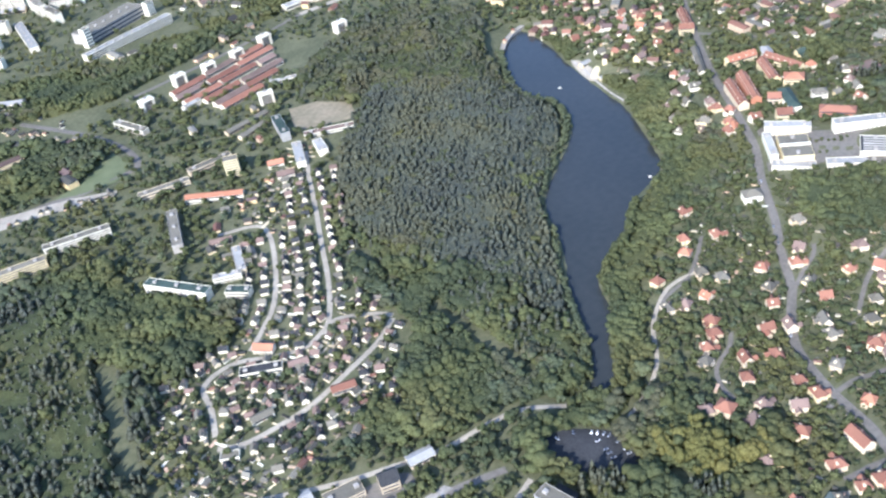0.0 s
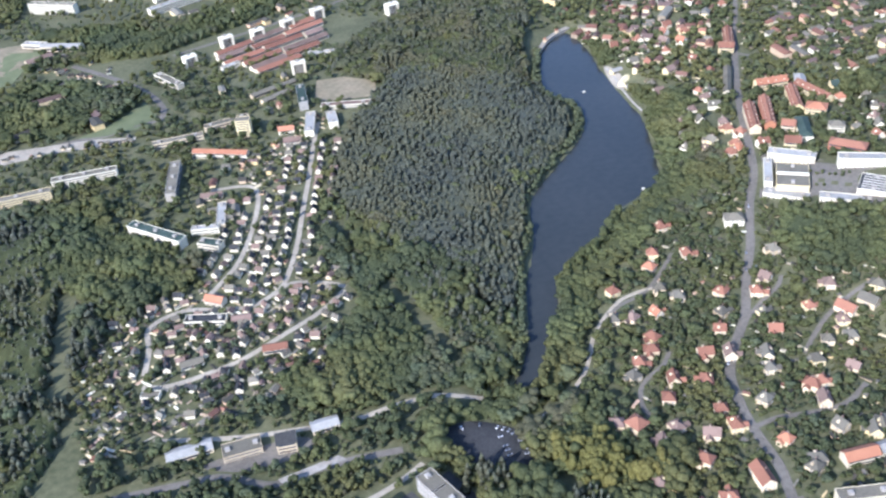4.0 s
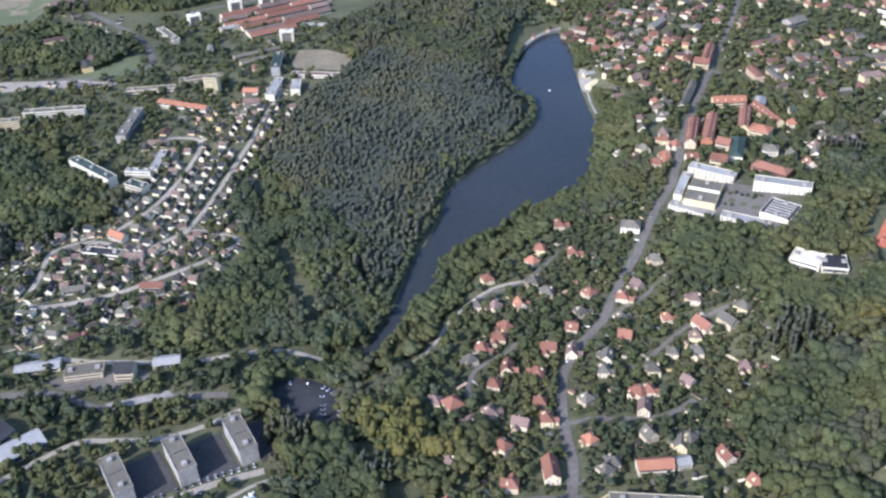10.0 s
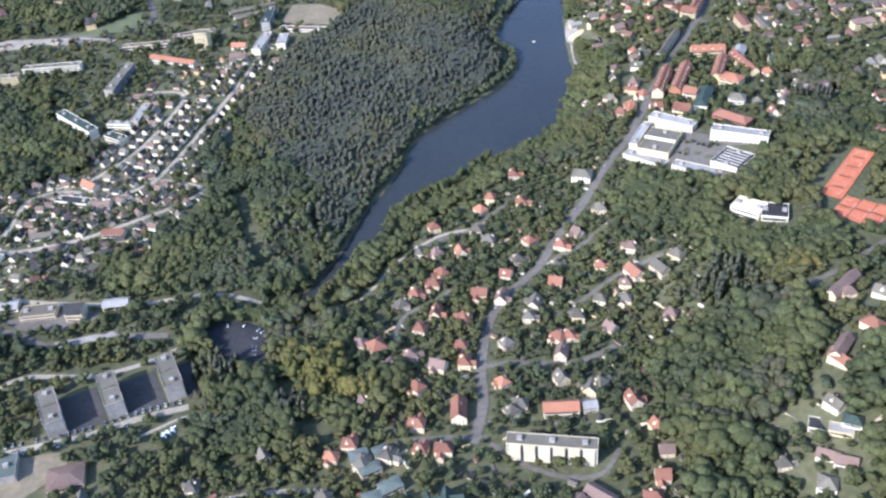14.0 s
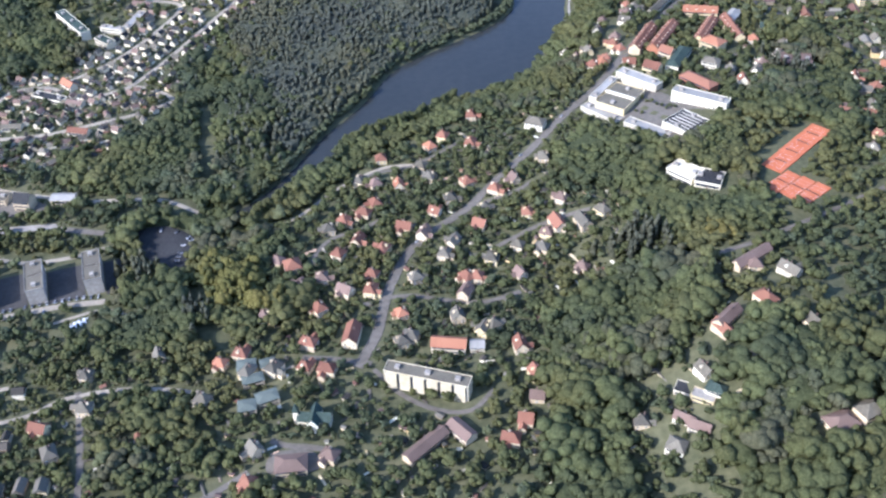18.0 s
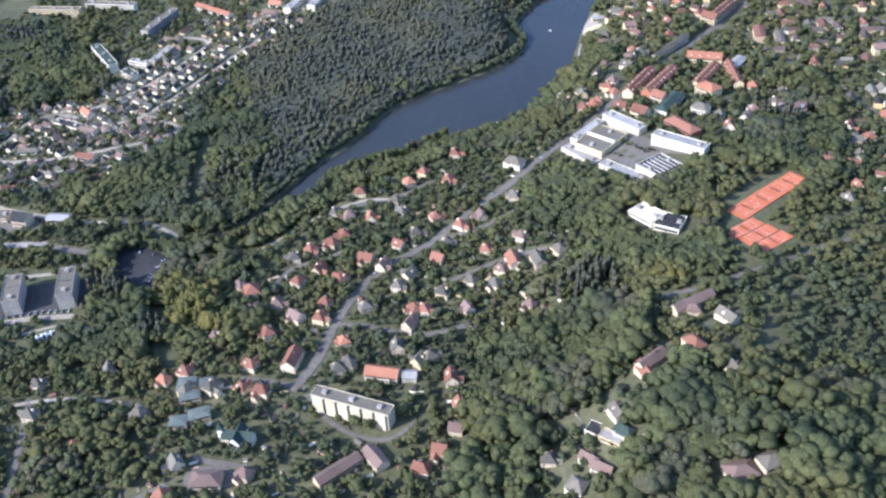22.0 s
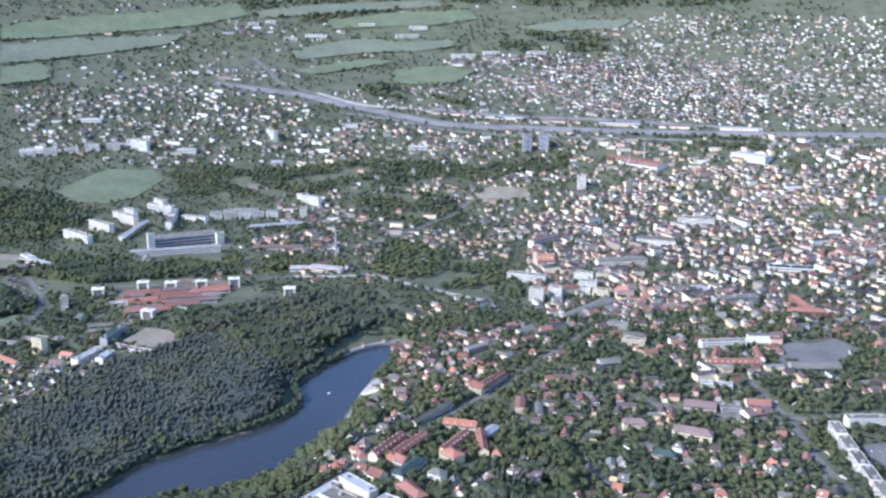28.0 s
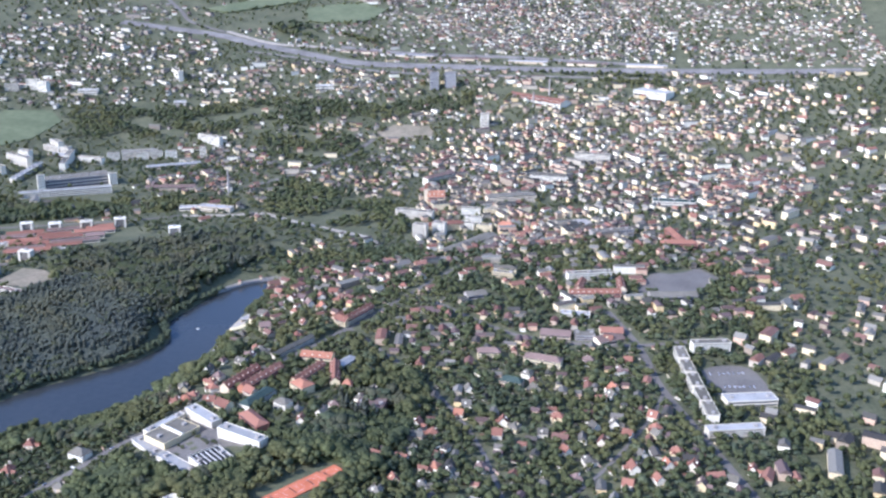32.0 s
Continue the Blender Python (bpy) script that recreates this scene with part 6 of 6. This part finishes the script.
WOODS += [
    ([(-430, -500), (-345, -520), (-280, -545), (-300, -620), (-320, -700), (-400, -690), (-425, -600)], 8.9, "broad", 15.0, 14),
    ([(-30, -449), (7, -413), (48, -458), (92, -467), (150, -420), (146, -505), (148, -600), (69, -625), (12, -565), (34, -540), (-15, -504)], 8.9, "broad", 14.3, 13),
    ([(-62, -658), (1, -625), (74, -631), (64, -709), (32, -746), (-6, -758), (-20, -903), (-80, -900), (-58, -763)], 10.2, "broad", 17.5, 19),
    ([(55, -749), (142, -722), (248, -764), (200, -950), (48, -908)], 10.4, "broad", 17.5, 19),
]
WOODS += [
    ([(150, -415), (201, -354), (229, -255), (270, -190), (320, -220), (283, -386), (237, -508), (210, -449), (160, -434)], 8.9, "broad", 15.0, 14),
    ([(-262, 110), (-172, 215), (-95, 225), (-35, 130), (0, 190), (40, 280), (-20, 430), (-140, 375), (-230, 330), (-300, 215)], 9.1, "broad", 15.0, 14),
    ([(-860, 230), (-600, 215), (-560, 300), (-680, 410), (-900, 400)], 10.5, "broad", 15.0, 14),
    ([(-760, 480), (-520, 430), (-280, 520), (-70, 570), (-100, 640), (-330, 590), (-520, 580), (-700, 640)], 10, "plain", 11, 14),
]
WOODS += [
    ([(-388, -748), (-305, -748), (-300, -800), (-285, -835), (-300, -890), (-382, -890)], 9.2, "broad", 11.5, 10),
    ([(-1250, 560), (-900, 620), (-720, 720), (-700, 960), (-900, 980), (-1250, 1200)], 12, "plain", 13, 15),
    ([(-420, -700), (-300, -700), (-240, -640), (-262, -615), (-300, -600), (-350, -640), (-430, -650)], 9.4, "broad", 15.0, 13),
]
# a straight ride and a bare slope cut through the mixed wood
OPEN.append(np.array([(-400, -326), (-386, -320), (-360, -458), (-374, -460)], float))
OPEN.append(np.array([(-414, -180), (-402, -182), (-398, -268), (-408, -270)], float))
OPEN.append(np.array([(-452, -322), (-428, -318), (-424, -352), (-446, -362)], float))
EDGE, BRINK = CONIFERS[-6:] + [MIXED[6]], CONIFERS[:6]
# lawns and glades among the tall trees, and a shaded gully in the west wood
for glade in (((-700, -172), (-682, -190), (-706, -356), (-724, -358)), ((-360, -618), (-344, -609), (-335, -648), (-348, -657)), ((-348, -666), (-316, -666), (-306, -695), (-340, -692)), ((-449, -657), (-414, -656), (-402, -668), (-441, -673)),
              ((152, -690), (175, -673), (175, -705), (155, -722)), ((150, -753), (169, -756), (161, -785), (145, -782)), ((5, -752), (32, -752), (35, -777), (8, -776))):
    OPEN.append(np.array(glade, float))
for k, (poly, gap, kind, wide, high) in enumerate(WOODS):
    x, y = sprinkle(poly, gap, 60 + k, 0.42)
    ok = free(x, y, 2.5, 4.5, 2.5) & ~in_any(OPEN, x, y)
    x, y = x[ok], y[ok]
    g = np.random.default_rng(90 + k)
    swell = 1 + (0.16 if kind == "fir" else 0.36) * np.sin(x / 17.0 + 1.7 * np.sin(y / 31.0)) * np.sin(y / 15.0 + np.sin(x / 26.0))
    w, h = wide * g.uniform(0.7, 1.5, len(x)) * swell, high * g.uniform(0.8, 1.2, len(x)) * swell
    if k in (1, 2, 3, 5, 11):
        # spruce gives way to broadleaf by degrees, in drifts
        drift = np.sin(x / 23.0 + 1.5 * np.sin(y / 41.0)) * np.sin(y / 19.0 + np.sin(x / 33.0))
        if k == 5:
            share = 0.75 - (x + 672 + 0.3 * (y + 250)) / 60
        elif k == 11:
            share = 0.62 + 0 * x
        else:
            low, top = off_line(EDGE, x, y), off_line(BRINK, x, y)
            share = 0.5 + (np.minimum(low / 75, top / 60) if k == 2 else -(low / 75 if k == 3 else top / 260))
        leafy = g.random(len(x)) > np.clip(share + 0.4 * drift, 0.04, 0.93)
        if kind != "fir":
            grow("conifer_wood", "dark spruces scattered in the mixed wood", x[~leafy], y[~leafy], w[~leafy] * 0.64, h[~leafy] * 0.95, CONIFER, k, FIRS)
            x, y, w, h = x[leafy], y[leafy], w[leafy], h[leafy]
    if kind == "fir":
        grow("conifer_wood", "dense dark spruce wood on the reservoir shore", x[~leafy], y[~leafy], w[~leafy], h[~leafy], CONIFER, k, FIRS)
        pale = leafy & (g.random(len(x)) < 0.3)
        for m, mat in ((leafy & ~pale, LEAF_BROWN), (pale, LEAF)):
            grow("broadleaf_trees", "scattered broadleaf trees in the spruce wood", x[m], y[m], w[m] * 1.15, h[m] * 0.95, mat, k, BROAD)
    else:
        tone = np.sin(x / 37.0 + 1.3 * np.sin(y / 53.0)) * np.cos(y / 29.0) + g.normal(0, 0.16, len(x))
        for a, b, r in ((-312, -624, 34), (-295, -430, 22), (0, -235, 30), (-180, -350, 24), (118, -568, 26)):
            tone += 1.6 * (np.hypot(x - a, y - b) < r * g.uniform(0.7, 1.1, len(x)))
        sort = np.where(tone > 0.62, 1, np.where(tone < -0.55, 2 + (g.random(len(x)) < 0.35), 0))
        for a, b, r in ((-314, -622, 26), (-186, -345, 9), (-150, -560, 12), (94, -604, 12)):
            sort = np.where(np.hypot(x - a, y - b) < r * g.uniform(0.6, 1.1, len(x)), 4, sort)
        if k in (7, 8, 9):
            sort = np.where(sort == 3, 1, sort)
            sort = np.where((sort == 0) & (g.random(len(x)) < 0.2), 1, sort)
        if k in (1, 11):
            sort = np.where(g.random(len(x)) < 0.75, 2, 0)  # an even, brownish stand
        for m, mat in ((sort == 0, LEAF), (sort == 1, LEAF_LIGHT), (sort == 2, LEAF_BROWN), (sort == 3, LEAF_GREY), (sort == 4, LEAF_YELLOW)):
            if m.any():
                grow("broadleaf_wood", "dense broadleaf wood with uneven crowns", x[m], y[m], w[m], h[m], mat, k, KINDS[kind])

# undergrowth closes the gaps between the crowns
for k, (poly, gap, kind, wide, high) in enumerate(WOODS[:14]):
    poly = np.array(poly, float)
    lo, hi, cell = poly.min(0), poly.max(0), 4.5
    u, v = np.meshgrid(np.arange(lo[0], hi[0], cell), np.arange(lo[1], hi[1], cell))
    g = np.random.default_rng(500 + k)
    x, y = u.ravel() + g.uniform(-1.6, 1.6, u.size), v.ravel() + g.uniform(-1.6, 1.6, u.size)
    ok = inside(poly, x, y)
    ok[ok] = free(x[ok], y[ok], 3.0, 3.0, 3.0) & ~in_any(OPEN, x[ok], y[ok])
    ok = ok.reshape(u.shape)
    deep = ok.copy()
    for a, b in ((0, 1), (0, -1), (1, 1), (1, -1)):
        deep &= np.roll(ok, b, a)
    tall = np.where(deep.ravel(), high * (0.6 if kind == "fir" else 0.5) * g.uniform(0.75, 1.2, u.size), -0.5)
    n = np.arange(u.size).reshape(u.shape)
    quad = np.stack([n[:-1, :-1], n[:-1, 1:], n[1:, 1:], n[1:, :-1]], -1)[ok[:-1, :-1] & ok[:-1, 1:] & ok[1:, 1:] & ok[1:, :-1]]
    used, back = np.unique(quad, return_inverse=True)
    low = mesh_object("undergrowth", np.c_[x, y, ground_z(x, y) + tall][used], back.reshape(-1, 4), CONIFER if kind == "fir" else LEAF, smooth=True)
    tagged(low, "dense green undergrowth beneath the trees of the wood", "undergrowth", kind="stuff")

# a rim of rounded trees on the west shore
line = rounded(LAKE[:16], 6)
way = np.gradient(line, axis=0)
out = np.stack([way[:, 1], -way[:, 0]], 1) / np.linalg.norm(way, axis=1)[:, None]
step = np.r_[0, np.cumsum(np.linalg.norm(np.diff(line, axis=0), axis=1))]
g = np.random.default_rng(77)
at = np.concatenate([np.arange(0, step[-1], 6.5), np.arange(3, step[-1], 7.5)])
off = g.uniform(2.5, 11, len(at))
x = np.interp(at, step, line[:, 0]) + np.interp(at, step, out[:, 0]) * off
y = np.interp(at, step, line[:, 1]) + np.interp(at, step, out[:, 1]) * off
ok = ~inside(SHORE, x, y)
grow("shore_trees", "rim of rounded grey-green trees along the water", x[ok], y[ok], g.uniform(6.5, 10, ok.sum()), g.uniform(8, 12, ok.sum()), LEAF_GREY, 5, BROAD)

line = rounded(LAKE[15:24], 6)
way = np.gradient(line, axis=0)
out = np.stack([way[:, 1], -way[:, 0]], 1) / np.linalg.norm(way, axis=1)[:, None]
step = np.r_[0, np.cumsum(np.linalg.norm(np.diff(line, axis=0), axis=1))]
at = np.concatenate([np.arange(0, step[-1], 5.5), np.arange(2, step[-1], 6.5)])
off = g.uniform(2.5, 12, len(at))
x = np.interp(at, step, line[:, 0]) + np.interp(at, step, out[:, 0]) * off
y = np.interp(at, step, line[:, 1]) + np.interp(at, step, out[:, 1]) * off
ok = ~inside(SHORE, x, y)
grow("shore_trees", "tall green trees along the narrow end of the water", x[ok], y[ok], g.uniform(8, 12, ok.sum()), g.uniform(13, 19, ok.sum()), LEAF, 9, BROAD)

g = np.random.default_rng(78)
x, y = g.normal(-188, 7, 9), g.normal(-204, 9, 9)
grow("pale_trees", "clump of bright yellow-green trees at the wood's edge", x, y, g.uniform(9, 13, 9), g.uniform(14, 17, 9), LEAF_LIGHT, 6, BROAD)

for name, label, mat, kinds, spots in (
        ("pale_trees", "clump of tall yellow-green trees by the villas", LEAF_YELLOW, BROAD, ((-318, -622, 20, 26), (-290, -650, 14, 12), (-335, -600, 12, 8))),
        ("blue_spruces", "stand of blue-grey spruces in the wood", CONIFER, FIRS, ((29, -604, 20, 40), (-398, -600, 16, 26), (-345, -660, 14, 16), (233, -308, 22, 40))),
        ("dark_trees", "group of tall dark green trees", LEAF, BROAD, ((-20, -701, 22, 16), (58, -671, 24, 16), (-400, -640, 20, 12), (250, -230, 20, 16)))):
    for a, b, r, n in spots:
        x, y = g.normal(a, r * 0.55, n), g.normal(b, r * 0.55, n)
        ok = free(x, y, 2.0, 4.0, 4)
        x, y, n = x[ok], y[ok], int(ok.sum())
        grow(name, label, x, y, g.uniform(8, 11, n) if kinds is FIRS else g.uniform(12, 18, n), g.uniform(17, 24, n), mat, 7, kinds)

# small trees in the school yard
x, y = np.array([60, 64, 68, 72, 76, 80, 84, 88, 58, 63, 92, 96], float), np.array([-366, -371, -374, -380, -384, -390, -394, -400, -398, -403, -396, -401], float)
grow("yard_trees", "small dark trees on the school yard lawns", x, y, g.uniform(3.5, 6, 12), g.uniform(4, 7, 12), LEAF, 8, BROAD)

# far woods and the hedges round the fields
for k, poly in enumerate(FAR_WOODS):
    far = poly[0][1] > 1700
    x, y = sprinkle(poly, 21 if far else 12.5, 800 + k, 0.45)
    g = np.random.default_rng(820 + k)
    gaps = np.sin(x / 47.0 + 1.4 * np.sin(y / 31.0)) * np.sin(y / 39.0 + np.sin(x / 61.0)) + g.normal(0, 0.2, len(x))
    ok = free(x, y, 2.0, 4.0) & ~in_any(OPEN, x, y) & (gaps < 0.45)
    x, y = x[ok], y[ok]
    w = (24 if far else 15) * g.uniform(0.75, 1.3, len(x))
    grow("far_wood", "dark broadleaf wood beyond the town", x, y, w, w * 0.85, LEAF, k, FAR)
for k, (ring, mat) in enumerate(FIELDS):
    line = np.vstack([ring, ring[:1]]).astype(float)
    step = np.r_[0, np.cumsum(np.linalg.norm(np.diff(line, axis=0), axis=1))]
    g = np.random.default_rng(840 + k)
    at = np.sort(g.uniform(0, step[-1], int(step[-1] / 11)))
    at = at[np.sin(at / 60.0 + k) > -0.5]
    x, y = np.interp(at, step, line[:, 0]) + g.normal(0, 5, len(at)), np.interp(at, step, line[:, 1]) + g.normal(0, 5, len(at))
    w = g.uniform(8, 17, len(at))
    grow("hedge_trees", "uneven hedge of trees along the field's edge", x, y, w, w * 0.8, LEAF, k, FAR)

# single garden trees
def single_tree(k, x, y, s, turn, mat, label):
    key = ("tree", k, mat.name)
    m = pose(x, y, gz(x, y), 0, 0, turn)
    if key in MADE:
        ob = copy_thing(MADE[key], m)
        ob.matrix_basis = m @ Matrix.Diagonal((s, s, s * 0.95, 1))
        return
    ob = thing("tree", x, y, gz(x, y), turn, label, "tree", "garden trees")
    n = 6
    ring = [(math.cos(6.283 * i / n), math.sin(6.283 * i / n)) for i in range(n)]
    v = [(a * r + dx, b * r, z) for r, z, dx in ((0.4, -1, 0), (0.28, 3, 0.1), (0.12, 7, 0.25)) for a, b in ring]
    f = [[j * n + i, j * n + (i + 1) % n, (j + 1) * n + (i + 1) % n, (j + 1) * n + i] for j in range(2) for i in range(n)]
    trunk = part("trunk", v, f, BARK, ob)
    for j in range(4):
        a = j * 1.7 + k
        c, q = math.cos(a), math.sin(a)
        lv = [(c * d + e * q * 0.1, q * d - e * c * 0.1, z + w * 0.1) for d, z in ((0.1, 2.6 + j * 0.5), (2.2, 5 + j * 0.6)) for e, w in ((-1, 0), (1, 0), (0, 1))]
        part("limb", lv, [[0, 1, 4, 3], [1, 2, 5, 4], [2, 0, 3, 5]], BARK, trunk)
    tv, tf = clump_tree(400 + k, 14)
    crown = part("crown", tv * (10.5, 10.5, 11.5), tf, mat, ob, "leafy crown of many clumps")
    crown.data.polygons.foreach_set("use_smooth", np.ones(len(crown.data.polygons), bool))
    MADE[key] = ob
    ob.matrix_basis = m @ Matrix.Diagonal((s, s, s * 0.95, 1))


SETTLEMENT = SHEDS[0][0]
VILLA_LAND = [(-290, -640), (-255, -545), (-205, -470), (-110, -350), (20, -306), (39, -545), (146, -650), (129, -790), (-60, -840), (-260, -830), (-430, -800), (-430, -720), (-280, -700)]
x, y = sprinkle(VILLA_LAND, 23, 300, 0.45)
ok = free(x, y, 3.0, 3.0, 6) & ~in_any(OPEN, x, y)
g = np.random.default_rng(301)
x, y = x[ok][:190], y[ok][:190]
for a, b in zip(x, y):
    k = int(g.integers(0, 6))
    mat, words = ((LEAF, "dense green garden tree beside villas"), (LEAF_LIGHT, "pale green garden tree beside villas"), (LEAF, "dense green garden tree beside villas"))[k % 3]
    single_tree(k, float(a), float(b), float(g.uniform(0.75, 1.2)), float(g.uniform(0, 360)), mat, words)
FA = np.vstack([FA, np.c_[x, y, 0 * x + 2.0]])

# garden trees between the houses
GARDENS = [([(-700, -950), (-700, -260), (-300, -260), (-300, -520), (-225, -392), (-130, -330), (0, -284), (79, -267), (70, -120), (300, -150), (330, -560), (260, -950)], 8.2, 0.9, "broad", 1),
           ([(-790, 230), (-790, 10), (-640, -250), (-420, -250), (-330, 60), (-250, 300), (-500, 420)], 10.5, 0.75, "broad", 1),
           ([(50, 290), (40, 60), (80, -130), (300, -150), (330, -600), (760, -600), (800, 330), (300, 330)], 8.6, 0.92, "plain", 1.05),
           ([(-330, 480), (-130, 370), (-100, 190), (60, 190), (60, 300), (330, 270), (800, 330), (1100, 700), (600, 900), (100, 1000), (-330, 900)], 12.5, 0.72, "plain", 1.0),
]
GARDENS += [
           ([(-1300, 500), (-700, 400), (-400, 700), (0, 900), (600, 900), (1100, 700), (1500, 1500), (300, 1750), (-300, 1850), (-1300, 1850)], 15, 0.66, "far", 1.15),
           ([(-1900, 1500), (-900, 1950), (300, 1750), (1500, 1550), (1900, 2500), (900, 3000), (-900, 3000), (-1900, 2500)], 21, 0.5, "far", 1.35),
           ([(-1700, 100), (-860, 60), (-860, 420), (-800, 700), (-1700, 900)], 13, 0.85, "far", 1.25),
           ([(700, 300), (760, -600), (1300, -600), (1950, 600), (1900, 1500), (1500, 1500), (1100, 700)], 16, 0.75, "far", 1.2)]
done = [w[0] for w in WOODS] + FAR_WOODS
for k, (poly, gap, keep, kind, grown) in enumerate(GARDENS):
    x, y = sprinkle(poly, gap, 160 + k, 0.45)
    g = np.random.default_rng(190 + k)
    clump = np.sin(x / 140.0 + np.sin(y / 90.0)) * np.sin(y / 110.0 + 1.1 * np.sin(x / 170.0)) if gap > 20 else 0 * x
    ok = free(x, y, 0.6 if kind == "broad" else 1.5, 2.2, 2.5) & (g.random(len(x)) < keep * np.clip(1 - 1.3 * clump, 0.15, 1.2)) & ~in_any(OPEN, x, y) & ~in_any(done, x, y)
    x, y = x[ok], y[ok]
    size = g.uniform(0.5, 1.3, len(x)) * grown
    small = in_any([VILLA_LAND, SETTLEMENT, LOW_TOWN], x, y)
    size = np.where(small, size * g.uniform(0.45, 1.05, len(x)), size)
    sort = g.choice(3, len(x), p=[0.76, 0.1, 0.14])
    for m, mat in ((sort == 0, LEAF), (sort == 1, LEAF_LIGHT), (sort == 2, LEAF_GREY)):
        grow("garden_trees", "scattered garden and street trees between houses", x[m], y[m], 10.5 * size[m], 10.5 * size[m], mat, k, KINDS[kind])
# low fruit trees and shrubs fill the gardens
for k, (ring, kinds) in enumerate((([(-285, -650), (-255, -545), (-205, -475), (-110, -360), (20, -316), (0, -420), (39, -545), (-60, -660), (-60, -720), (-280, -700)], PLAIN),
                                   ([(-560, -735), (-420, -690), (-280, -700), (-260, -830), (-300, -900), (-560, -900)], FAR),
                                   ([(-650, -445), (-440, -490), (-440, -560), (-560, -572), (-650, -600)], FAR))):
    x, y = sprinkle(ring, 5.6, 310 + 2 * k, 0.45)
    g = np.random.default_rng(311 + 2 * k)
    ok = free(x, y, 0.4, 1.2, 4) & ~in_any(OPEN, x, y) & ~in_any(done, x, y) & (g.random(len(x)) < 0.8)
    x, y = x[ok], y[ok]
    size = g.uniform(3.2, 7.0, len(x))
    sort = g.choice(3, len(x), p=[0.7, 0.12, 0.18])
    for m, mat in ((sort == 0, LEAF), (sort == 1, LEAF_LIGHT), (sort == 2, LEAF_BROWN)):
        grow("garden_shrubs", "low fruit trees and shrubs in the gardens", x[m], y[m], size[m] * 1.1, size[m], mat, 12 + k, kinds)
